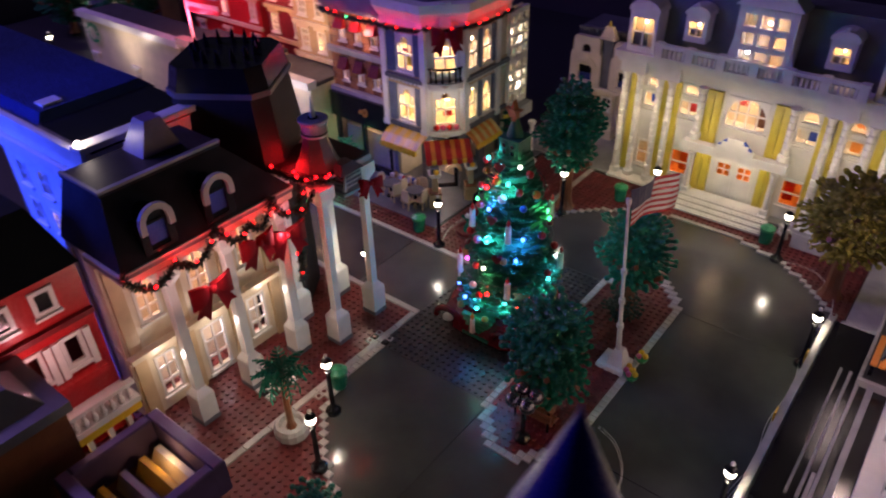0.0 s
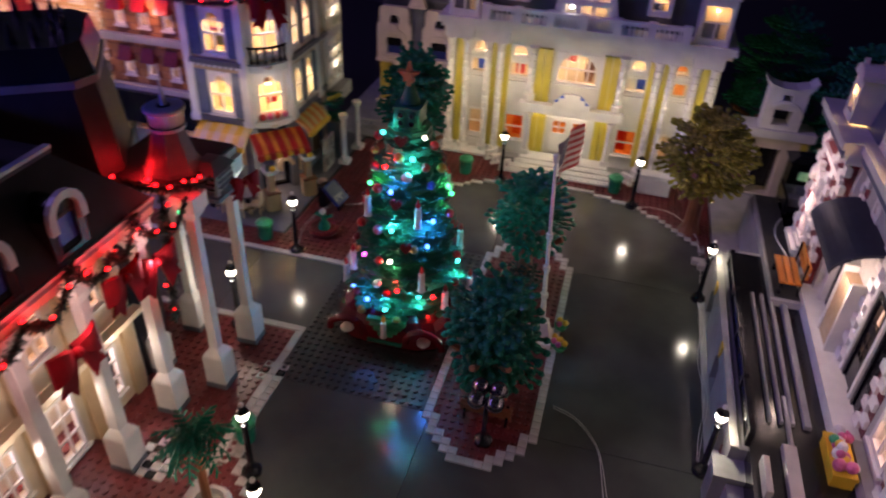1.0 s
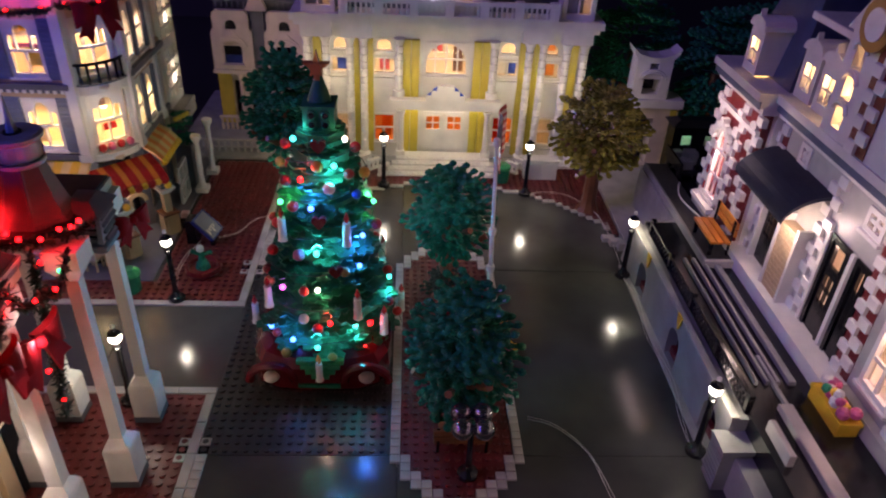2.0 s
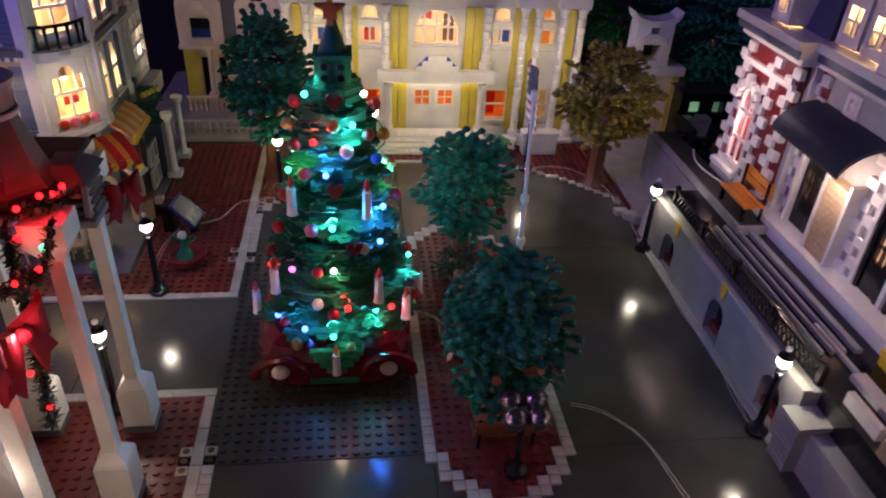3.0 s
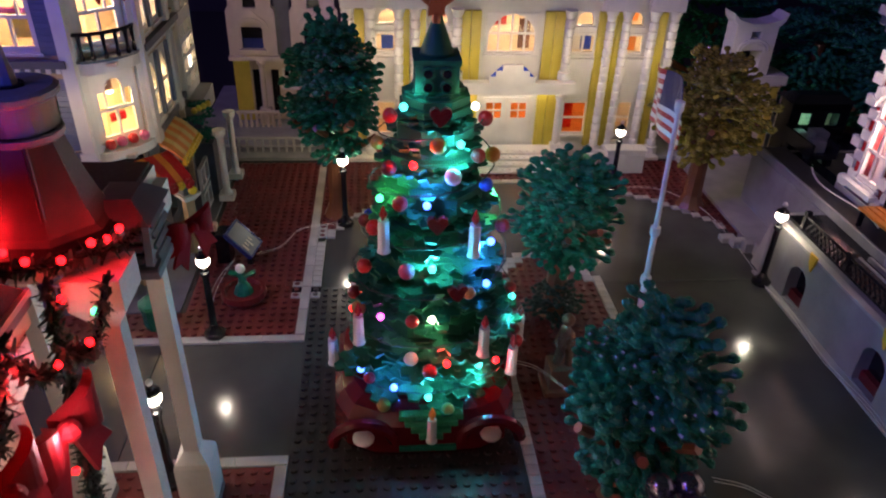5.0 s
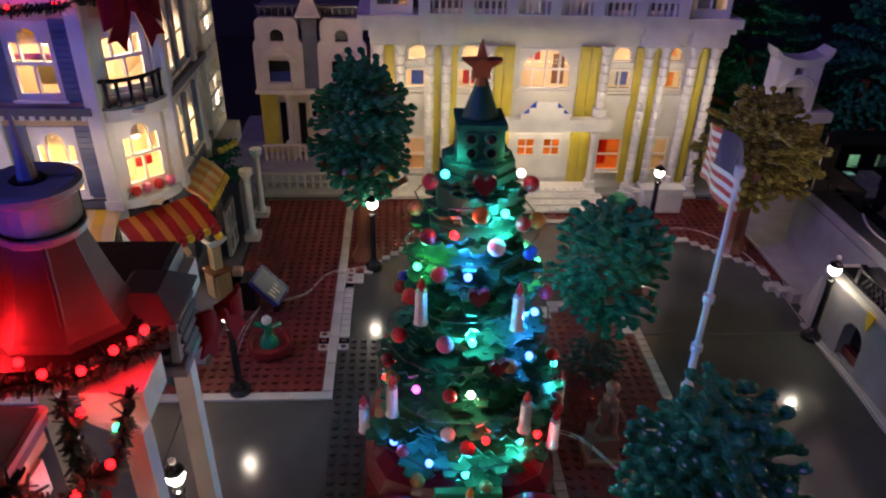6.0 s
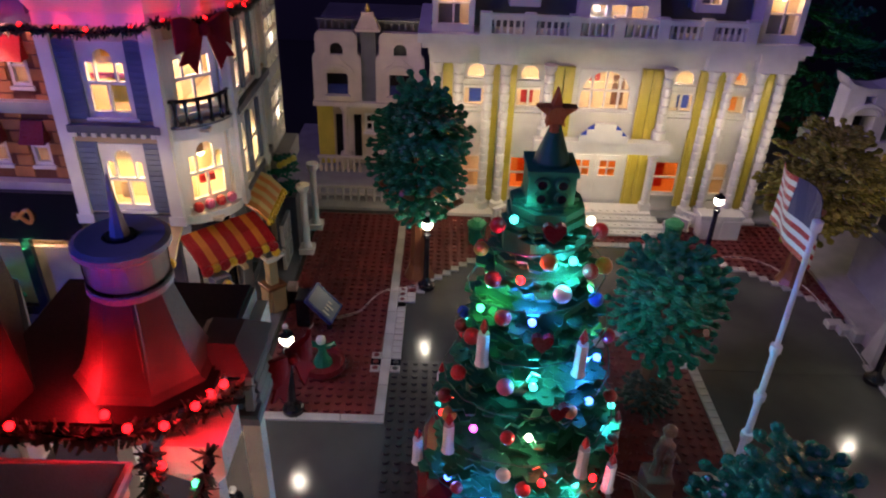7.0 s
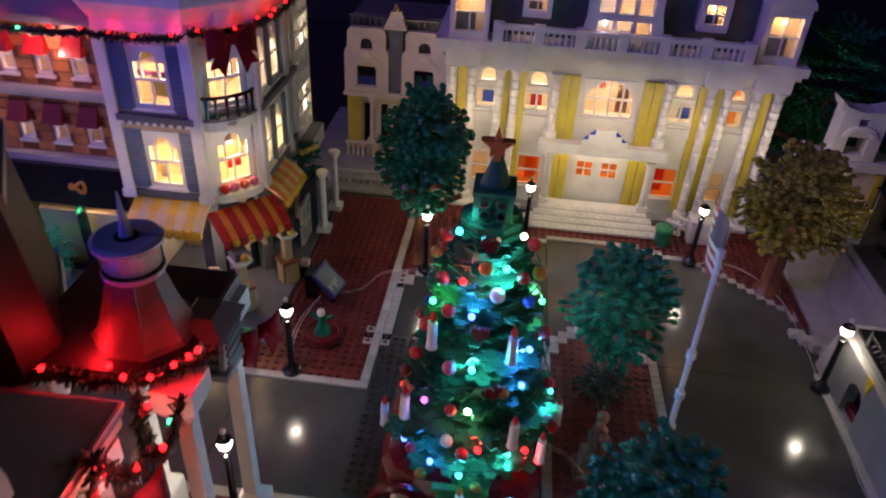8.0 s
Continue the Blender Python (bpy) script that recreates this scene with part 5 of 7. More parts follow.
for u in (-6.0, 1.7):
    d = local(Wd)
    d.wall(u - 2, u + 2, 26.0, 30.1, -0.2, 0.8, [(u - 1.1, u + 1.1, 26.8, 29.8)])
    d.box(u - 2, 0.81, 26.0, u - 1.5, 3.5, 30.1).box(u + 1.5, 0.81, 26.0, u + 2, 3.5, 30.1)
    dm = part("dormer", d, "black", hotel)
    part("dormer_top", local(Wd).slab([(u + 1.25 * math.cos(math.pi * i / 8), 30.1 + 1.25 * math.sin(math.pi * i / 8)) for i in range(9)], -0.1, 3.5), "black", dm)
    arc = [(math.cos(math.pi * i / 8), math.sin(math.pi * i / 8)) for i in range(9)]
    ring = [(u + 2.0, 29.0)] + [(u + 2.0 * x, 30.1 + 2.0 * z) for x, z in arc] + [(u - 2.0, 29.0), (u - 1.3, 29.0)] + [(u + 1.3 * x, 30.1 + 1.3 * z) for x, z in arc[::-1]] + [(u + 1.3, 29.0)]
    hood = local(Wd).slab(ring, -0.7, -0.21)
    part("dormer_hood", hood, "kerb", dm, "pale round hood")
    part("pane", local(Wd).box(u - 1.1, 0.2, 26.8, u + 1.1, 0.3, 29.8), "blue", dm, "blue window")
part("chimney", Shape().taper(-17.8, -42.6, -13.6, -37.8, 33.4, -16.6, -41.0, -14.4, -39.0, 37.0), "purple", hotel, "lavender chimney base")
part("end_wall", Shape().box(-19, -51.4, 0, -14.51, -50.6, 26.6), "white", hotel)
blue = thing("blue_lit_house", (-32, -45, 0), "white house front under strong blue light with a dark roof", "building")
E0 = facing(-32, -45.4, 0)
EH = [(c - 1.3, c + 1.3, z, z + 3.8) for c in (-8, -2.4, 3.2, 8.6) for z in (11, 17, 23)]
part("wall", local(E0).wall(-12, 11.6, 0, 33, -0.4, 0.4, EH), "white", blue)
for a, b, z0, z1 in EH:
    window(blue, E0, a, b, z0, z1, -0.5, 2, 2)
part("back", local(E0).box(-12, 3, 0, 11, 3.3, 33), "cream", blue)
part("side_wall", Shape().box(-21, -44.99, 0, -20.4, -26, 33), "white", blue)
part("cornice", local(E0).box(-12.4, -1.2, 28.6, 12, -0.41, 30.2).box(-12.4, -1.0, 32, 12.2, -0.41, 33.6), "white", blue)
part("flat_roof", Shape().box(-31.9, -45, 33, -20.2, -30, 33.5), "black", blue, "glossy black flat roof")
part("roof_edge", Shape().box(-21.8, -46.4, 33.51, -19.7, -30, 34.2, 0.1), "white", blue)
rl = thing("roof_lamp", (-20.6, -46, 34.2), "tiny glowing white lamp on the pale roof edge", "lamp")
part("bulb", Shape().ball(-20.6, -46, 34.6, 0.35, 10, 7), "bulb", rl, "glowing white bulb")
lamp("roof_lamp_light", "POINT", (-21.4, -45.2, 35.4), WHITE, 0.02, 0.3)
part("upper_roof", Shape().taper(-92, -45, -32, -29, 33.0, -90, -44, -33, -30.5, 34.4), "dark_blue", blue, "dark blue roof slope")
part("roof_light", Shape().box(-36, -43, 34.4, -34, -40.5, 34.7), "white", blue)
lamp("end_light", "POINT", (-30, -43.8, 20), WARM, 0.03, 0.4)

# black octagonal tower behind the corner pavilion
TX, TY = -21.0, -24.6


def octo(r, x=TX, y=TY, n=8, turn=math.pi / 8):
    return [(x + r * math.cos(turn + 2 * math.pi * i / n), y + r * math.sin(turn + 2 * math.pi * i / n)) for i in range(n)]


def cut_square(h, cut, x=TX, y=TY, turn=0.58):
    """A turned square with cut corners."""
    ring = [(h, -h + cut), (h, h - cut), (h - cut, h), (-h + cut, h), (-h, h - cut), (-h, -h + cut), (-h + cut, -h), (h - cut, -h)]
    c, s_ = math.cos(turn), math.sin(turn)
    return [(x + c * u - s_ * v, y + s_ * u + c * v) for u, v in ring]


tower = thing("tower", (TX, TY, 0), "black hotel tower with cut corners and a crested top", "tower")
part("shaft", Shape().prism(cut_square(6.4, 1.8), 0, 24), "black_roof", tower)
part("eave", Shape().prism(cut_square(7.4, 2.0), 24, 25.5), "grey", tower)
part("roof", Shape().prism(cut_square(7.2, 2.0), 25.5, 35.0, cut_square(6.2, 1.8)), "black_roof", tower)
part("rim", Shape().prism(cut_square(6.6, 1.8), 35.0, 35.7), "slate", tower, "pale edged rim")
part("parapet", Shape().prism(cut_square(6.4, 1.8), 35.7, 38.6, cut_square(5.8, 1.7)), "black", tower)
for i in range(14):
    a = 2 * math.pi * i / 14
    part("cresting_spike", Shape().lathe(TX + 4 * math.cos(a), TY + 4 * math.sin(a), [(0.4, 38.6), (0.3, 39.6), (0.05, 40.4)], 5), "black", tower)

# corner pavilion on four columns with a tall grey roof
gaz = thing("corner_pavilion", (-9.6, -22.9, 0), "corner pavilion with grey tapering roof on white columns", "pavilion")
for x, y in ((-5.65, -17.9), (-5.25, -25.7), (-13.2, -17.9), (-13.2, -25.7)):
    big_column(gaz, x, y, 25.1, 0.52)
GX, GY = -8.2, -22.9
part("ring_beam", Shape().prism([(-14.8, -27.0), (-7.4, -27.0), (-4.7, -24.9), (-4.7, -23.3), (-5.0, -23.3), (-5.0, -16.6), (-14.8, -16.6)], 25.1, 25.9), "grey", gaz)
part("flat_roof", Shape().prism([(-14.6, -26.8), (-7.5, -26.8), (-4.9, -24.8), (-4.9, -23.4), (-5.2, -23.4), (-5.2, -16.7), (-14.6, -16.7)], 25.9, 26.1), "black_roof", gaz)
part("roof", Shape().lathe(GX, GY, [(3.1, 26.1), (2.8, 26.35), (2.45, 27.1), (2.05, 28.3), (1.5, 30.3)], 8, math.pi / 8), "roof_grey", gaz, "grey tapering roof")
part("roof_ridge", Shape().tube([(GX + 2.5 * math.cos(-1.18), GY + 2.5 * math.sin(-1.18), 27.1), (GX + 2.1 * math.cos(-1.18), GY + 2.1 * math.sin(-1.18), 28.3), (GX + 1.55 * math.cos(-1.18), GY + 1.55 * math.sin(-1.18), 30.3)], 0.12, 6), "roof_grey", gaz)
part("lantern_ring", Shape().lathe(GX, GY, [(1.62, 30.20), (1.72, 30.30), (1.72, 30.55), (1.6, 30.60)], 20), "grey", gaz)
part("lantern", Shape().lathe(GX, GY, [(1.66, 30.60), (1.68, 32.00)], 20), "pane", gaz, "clear round lantern")
part("lantern_core", Shape().lathe(GX, GY, [(1.3, 30.60), (1.3, 32.00)], 16), "white", gaz)
part("lantern_cap", Shape().lathe(GX, GY, [(1.75, 32.00), (1.92, 32.15), (1.92, 32.40), (1.7, 32.52), (0.7, 32.52), (0.62, 32.30)], 24), "grey", gaz, "round grey cap")
part("cap_hole", Shape().lathe(GX, GY, [(0.6, 32.30), (0.6, 32.60), (0.45, 32.60)], 12), "black", gaz)
part("finial", Shape().lathe(GX, GY, [(0.4, 32.60), (0.34, 33.00), (0.2, 33.70), (0.05, 35.20)], 8), "grey", gaz)
# louvred dormer standing out at the pavilion's corner
Lv = Matrix.Translation((-0.9, 0, 0.2))
crest = part("dormer", local(Lv).box(-5.6, -23.4, 22.6, -2.6, -19.6, 23.1, 0.1), "slate", gaz, "grey louvred dormer on the pavilion corner")
part("dormer_core", local(Lv).box(-5.3, -22.6, 23.11, -3.3, -19.8, 25.6), "black", crest)
part("dormer_cheek", local(Lv).taper(-3.3, -23.0, -2.9, -19.7, 23.11, -3.3, -22.4, -3.0, -19.8, 25.6), "grey", crest)
part("dormer_cheek", local(Lv).taper(-5.6, -23.0, -5.31, -19.7, 23.11, -5.6, -22.4, -5.31, -19.8, 25.6), "grey", crest)
for k in range(4):
    part("louvre", local(Lv).taper(-5.25, -23.1 + 0.12 * k, -3.35, -22.61, 23.3 + k * 0.58, -5.25, -22.95 + 0.12 * k, -3.35, -22.61, 23.5 + k * 0.58), "slate", crest)
    part("louvre", local(Lv).taper(-2.89, -22.6, -2.6 - 0.05 * k, -20.0, 23.3 + k * 0.58, -2.89, -22.5, -2.75 - 0.05 * k, -20.0, 23.5 + k * 0.58), "slate", crest)
part("dormer_roof", local(Lv).taper(-5.9, -23.5, -2.6, -19.5, 25.61, -5.1, -22.3, -3.6, -20.4, 26.5), "slate", crest, "bluish grey sloping cap")
lamp("pavilion_red_light", "POINT", (-9.9, -25.6, 27.0), (1.0, 0.012, 0.012), 0.065, 0.2)

# ---- garlands and bows ----
def garland(points, seed, lights, sag=0.0, thick=1.0, power=0.0045):
    rnd = random.Random(seed)
    pts = [Vector(p) for p in points]
    t = thing("garland", tuple(pts[0]), "dark green fir garland with small coloured lights", "garland", "garlands on the houses")
    line = []
    for a, b in zip(pts, pts[1:]):
        n = max(3, int((b - a).length / 0.35))
        for i in range(n):
            k = i / n
            line.append(a.lerp(b, k) - Vector((0, 0, sag * math.sin(math.pi * k))))
    line.append(pts[-1])
    part("wire", Shape().tube(line[::2] + [line[-1]], 0.14, 5), "black", t)
    s = Shape()
    for p in line:
        for _ in range(int(24 * thick)):
            q = Vector((rnd.gauss(0, 1), rnd.gauss(0, 1), rnd.gauss(0, 1))).normalized() * rnd.uniform(0.35, 0.85) * thick
            side = q.cross(Vector((0.3, 0.5, 0.8))).normalized() * 0.15
            s.add([p - side, p + side, p + q + side * 0.4, p + q - side * 0.4], [(0, 1, 2, 3)])
    tagged(part("needles", s, "needle", t), kind="stuff")
    for i in range(lights):
        p = line[int((i + 0.5) / lights * len(line))] + Vector((rnd.uniform(-0.5, 0.5), rnd.uniform(-0.5, 0.5), rnd.uniform(0.1, 0.7)))
        name = rnd.choice(["led_red", "led_red", "led_red", "led_red", "led_green"])
        part("light_bulb", Shape().ball(p.x, p.y, p.z, 0.19, 8, 6), name, t, "tiny glowing light")
        if power and name == "led_red":
            lamp("garland_light", "POINT", (p.x + 0.45, p.y - 0.3, p.z + 0.45), (1.0, 0.02, 0.02), power, 0.2)
    return t


def bow(at, turn, size, seed=0):
    m = Matrix.Translation(at) @ Matrix.Rotation(radians(turn), 4, "Z") @ Matrix.Diagonal((size, size, size, 1))
    t = thing("bow", at, "dark red ribbon bow with two hanging tails", "bow", "red bows on the garlands")
    for sg in (-1, 1):
        s = Shape()
        s.m = m
        n = 8
        up = [(sg * (0.2 + 2.3 * i / n), -0.7 * math.sin(math.pi * i / n), 0.25 + 1.0 * math.sin(2.2 * i / n)) for i in range(n + 1)]
        lo = [(sg * (0.2 + 2.3 * i / n), -0.6 * math.sin(math.pi * i / n), -0.2 - 1.5 * i / n) for i in range(n + 1)]
        v = up + lo + [(x, y + 0.7 - 0.4 * i / n, z) for i, (x, y, z) in enumerate(up)] + [(x, y + 0.7 - 0.4 * i / n, z) for i, (x, y, z) in enumerate(lo)]
        k = n + 1
        f = []
        for i in range(n):
            f += [(i, i + 1, k + i + 1, k + i), (2 * k + i + 1, 2 * k + i, 3 * k + i, 3 * k + i + 1), (i, 2 * k + i, 2 * k + i + 1, i + 1), (k + i, k + i + 1, 3 * k + i + 1, 3 * k + i)]
        f.append((n, 2 * k + n, 3 * k + n, k + n))
        s.add(v, f)
        part("loop", s, "ribbon", t)
        tail = Shape()
        tail.m = m
        ring = [(0, 0.1), (sg * 0.9, 0.4), (sg * 2.5, -2.6), (sg * 1.7, -2.5), (sg * 1.1, -3.5)]
        tail.slab(ring if sg > 0 else ring[::-1], -0.25, 0.0)
        part("tail", tail, "ribbon", t)
    kn = Shape()
    kn.m = m
    part("knot", kn.ball(0, -0.3, 0, 0.5, 8, 6), "ribbon", t)
    return t


garland([(-6.4, -52, 26), (-6.4, -46, 24.6), (-6.4, -40.4, 26)], 3, 5, 2.2, 1.0, 0.007)
garland([(-6.4, -40.4, 26), (-6.4, -36, 24.4), (-6.4, -32.4, 26)], 4, 4, 2.0, 1.0, 0.007)
garland([(-6.4, -32.4, 26), (-5.2, -30.5, 24.2), (-4.2, -27.8, 25.6)], 5, 4, 1.5)
garland([(-7.2, -27.2, 26.1), (-5.4, -26.0, 26.0), (-3.9, -24.2, 25.9)], 6, 5, 0.2, 0.9, 0.006)
garland([(-7.2, -27.2, 26.1), (-11, -27.4, 26.1), (-15, -27.4, 26.0)], 7, 3, 0.3, 0.9, 0.0015)
garland([(-6.6, -27.8, 25.6), (-6.4, -28.8, 19), (-6.6, -29.6, 12)], 8, 5, 0.0, 1.0, 0.003)
bow((-6.0, -42.8, 19.4), 90, 1.1)
bow((-6.0, -35.6, 21.8), 90, 1.0)
bow((-2.9, -19.2, 23.4), 60, 0.68)
bow((-5.8, -31.4, 20.8), 80, 1.05)
garland([(-45, 13.2, 31.0), (-30.4, 12.6, 31.0), (-20.6, 12.2, 31.4)], 9, 8, 0.3, 0.9, 0.003)
garland([(-20.0, 12.8, 31.8), (-14.6, 18.2, 31.8), (-14.4, 31, 31.6)], 10, 7, 0.5, 0.9, 0.0025)
bow((-16.4, 14.6, 31.0), 45, 1.05)

# ---- trees ----
LEAF = Shape()
LOBES = [(0.0, 0.0), (1.1, 0.85), (1.1, -0.85), (1.9, 0.0), (2.1, 1.75), (2.1, -1.75), (3.0, 0.8), (3.0, -0.8), (1.0, 2.4), (1.0, -2.4), (3.3, 2.2), (3.3, -2.2), (4.25, 0.75), (4.25, -0.75)]
for x, y in LOBES:
    LEAF.lathe(x, y, [(0.34, -0.2), (0.46, -0.08), (0.46, 0.08), (0.3, 0.18), (0.22, 0.34)], 8)
for a, b in ((0, 3), (1, 4), (2, 5), (3, 6), (3, 7), (4, 8), (5, 9), (4, 10), (5, 11), (6, 12), (7, 13), (0, 1), (0, 2)):
    p, q = Vector((*LOBES[a], 0)), Vector((*LOBES[b], 0))
    side = (q - p).cross(Vector((0, 0, 1))).normalized() * 0.2
    LEAF.prism([tuple((p + side)[:2]), tuple((q + side)[:2]), tuple((q - side)[:2]), tuple((p - side)[:2])], -0.14, 0.1)
# flat notched leaf plate with studs, for the Christmas tree
PLATE_LEAF = Shape()
edge = [(-0.6, -0.9), (0.7, -0.9), (0.9, -1.5), (0.7, -2.3), (1.9, -2.5), (2.3, -1.7), (2.6, -1.2), (3.2, -1.9), (4.0, -1.6), (3.8, -0.8), (4.7, -0.5)]
outline = edge + [(x, -y) for x, y in edge[::-1]]
PLATE_LEAF.prism([(x * 0.97, y * 0.97) for x, y in outline], -0.2, -0.12, outline).prism(outline, -0.12, 0.16)
for x, y in ((0.5, 0.0), (1.5, 0.6), (1.5, -0.6), (1.5, 1.7), (1.5, -1.7), (2.6, 0.5), (2.6, -0.5), (3.6, 0.0)):
    PLATE_LEAF.lathe(x, y, [(0.3, 0.16), (0.3, 0.36)], 8)


def leaf_at(shape, x, y, z, a, reach, size, droop, rnd, piece=LEAF, tilt=0.16):
    """One branching leaf piece whose tips end at reach from the axis."""
    back = reach - 4.7 * size
    shape.m = Matrix.Translation((x + back * math.cos(a), y + back * math.sin(a), z)) @ Matrix.Rotation(a, 4, "Z") @ Matrix.Rotation(droop, 4, "Y") @ Matrix.Rotation(rnd.gauss(0, tilt), 4, "X") @ Matrix.Scale(size, 4)
    shape.add(piece.v, piece.f)


def crown(x, y, z0, z1, r, count, seed, shape=None):
    """Leaf pieces in uneven layers round the trunk, with gaps between them."""
    rnd = random.Random(seed)
    s = shape or Shape()
    size = min(0.98, r / 5.4)
    layers = max(4, round((z1 - z0) / 1.75))
    for i in range(layers):
        h = -1 + 2 * (i + 0.5) / layers
        ring = r * max(0.3, 1 - abs(h) ** 2.6) ** 0.55
        n = max(3, round(2 * math.pi * ring / (4.1 * size * 300 / count)))
        off = rnd.uniform(0, 6)
        for k in range(n):
            a = off + 2 * math.pi * k / n + rnd.gauss(0, 0.16)
            lobe = 0.95 + 0.09 * math.sin(3 * a + seed + i) + rnd.uniform(-0.17, 0.08)
            z = z0 + (z1 - z0) * (i + 0.5) / layers + rnd.uniform(-0.45, 0.45)
            leaf_at(s, x, y, z, a, ring * lobe, size * rnd.uniform(0.85, 1.1), rnd.gauss(0.05 - 0.35 * h, 0.22), rnd)
    s.m = None
    return s


def tree(x, y, z0, z1, r, seed, leaf, label, trunk="brown", count=250):
    t = thing("tree", (x, y, 0), label, "tree", "trees on the square")
    tr = Shape().lathe(x, y, [(1.9, -0.1), (1.5, 0.6), (1.15, 1.6), (1.0, z0), (0.8, (z0 + z1) / 2)], 9)
    rnd = random.Random(seed)
    for i in range(7):
        a = 2 * math.pi * i / 7 + rnd.uniform(-0.3, 0.3)
        zb = z0 * 0.8 + i * 0.5
        tr.tube([(x, y, zb), (x + 0.4 * r * math.cos(a), y + 0.4 * r * math.sin(a), zb + 1.8), (x + 0.75 * r * math.cos(a), y + 0.75 * r * math.sin(a), zb + 3.4)], 0.4, 6)
    part("trunk", tr, trunk, t)
    tagged(part("crown", crown(x, y, z0, z1, r, count, seed), leaf, t))
    return t


tree(24.7, 4.0, 6.2, 16.6, 6.1, 11, "green", "dark green brick tree on the island", count=220)
shrub = thing("shrub", (24.6, 3.6, 0), "low dark leafy shrub round the foot of the island tree", "shrub")
part("leaves", crown(24.6, 3.4, 0.2, 3.0, 3.4, 130, 61), "needle", shrub)
tree(24.8, -19.4, 3.4, 16.6, 6.1, 12, "green", "dark green brick tree by the four-globe lamp", count=240)
tree(2.2, 25.0, 8.8, 22.6, 6.4, 13, "green", "dark green brick tree with an orange-brown trunk", count=280)
tree(47.7, 26.2, 7.8, 18.8, 7.5, 14, "olive", "olive green brick tree beside the town hall", count=300)
for i, (x, y, r) in enumerate([(71, 45, 8), (78, 36, 9), (60, 57, 9), (84, 52, 10)]):
    tree(x, y, 6, 26, r, 20 + i, "tree_green", "tall dark green tree behind the station", count=160)

for i, (x, y, r) in enumerate([(-150, 34, 11), (-172, 26, 10)]):
    tree(x, y, 5, 26, r, 30 + i, "tree_green", "dark green tree at the end of the street", count=200)
pp = thing("potted_plant", (-40.5, 12.2, 0), "bright green leafy plant in front of the brick house", "plant")
part("pot", Shape().lathe(-40.5, 12.2, [(1.0, 0), (1.3, 1.6), (1.1, 1.6)], 10), "kerb", pp)
part("leaves", crown(-40.5, 12.2, 2.0, 6.0, 2.8, 120, 51), "bright_green", pp)
part("light_bulb", Shape().ball(-41.5, 9.6, 4.0, 0.3, 8, 6), "led_green", pp, "tiny glowing green light")
lamp("plant_light", "POINT", (-41.2, 9.4, 5.2), (0.05, 1.0, 0.35), 0.02, 0.2)

# ---- Christmas tree ----
XT, YT = 11.2, -7.0
xmas = thing("christmas_tree", (XT, YT, 0), "lit brick Christmas tree with baubles, candles and star", "christmas tree")
base = Shape()
for z0, z1, k0, k1 in ((-0.1, 0.5, 0.96, 1.0), (0.5, 3.0, 1.0, 0.98), (3.0, 4.0, 0.98, 0.9), (4.0, 4.5, 0.9, 0.78)):
    def sq(k):
        out = []
        for i in range(24):
            a = 2 * math.pi * i / 24
            c, s_ = math.cos(a), math.sin(a)
            q = 7.4 * k / (abs(c) ** 4 + abs(s_) ** 4) ** 0.25
            out.append((XT - 0.5 + q * c, YT - 0.3 + q * s_))
        return out
    base.prism(sq(k0), z0, z1, sq(k1))
stand = part("stand", base, "stand_red", xmas, "rounded dark red stand")
for sg in (-1, 1):
    part("stand_ornament", Shape().ball(XT - 0.5 + sg * 4.9, YT - 7.5, 2.0, 0.85, 12, 7, 0.6), "white", stand, "white oval ornament")
    part("stand_arch", Shape().tube([(XT - 0.5 + sg * (4.9 + 2.3 * math.cos(a)), YT - 7.45, 1.4 + 2.0 * math.sin(a)) for a in [math.pi * i / 12 for i in range(13)]], 0.5, 8), "stand_red", stand, "glossy dark red arch")
part("stand_trim", Shape().box(XT - 2.7, YT - 7.85, 0.7, XT + 1.7, YT - 7.5, 1.2), "green", stand)
core = Shape()
TIERS = [(2.9, 7.2), (4.6, 7.1), (7.0, 6.7), (9.4, 6.1), (11.8, 5.6), (14.2, 5.1), (16.6, 4.7), (19.0, 4.3), (21.4, 3.8), (23.6, 3.3), (25.3, 2.4)]
for k, (z, r) in enumerate(TIERS):
    core.prism(octo(r * 0.86, XT, YT), z, z + 1.3).prism(octo(r * 0.66, XT, YT), z + 1.3, z + 2.7)
part("core", core, "tree_green", xmas)
rnd = random.Random(31)
for z, r in TIERS:
    leaves = Shape()
    for j in range(2):
        n = round(2 * math.pi * r / 3.0)
        for k in range(n):
            a = 2 * math.pi * (k + 0.5 * j) / n + rnd.gauss(0, 0.14)
            leaf_at(leaves, XT, YT, z + 0.4 + 1.1 * j + rnd.uniform(-0.3, 0.3), a, r * rnd.uniform(0.9, 1.1) + 0.3 - 0.5 * j, 0.76, rnd.gauss(0.1, 0.08), rnd, PLATE_LEAF, 0.06)
    leaves.m = None
    part("branch_tier", leaves, "tree_green", xmas, "dark green leaf pieces")
top = Shape().lathe(XT, YT, [(2.15, 26.9), (2.15, 27.1), (2.05, 27.15), (2.05, 28.9), (2.2, 28.95), (2.2, 29.3)], 4, math.pi / 4)
for w, z0, z1 in ((2.6, 25.6, 26.1), (2.3, 26.1, 26.25), (2.45, 26.25, 26.75), (2.0, 26.75, 26.9)):
    top.prism(octo(w, XT, YT), z0, z1)
part("top_block", top, "tree_green", xmas, "stepped dark green top")
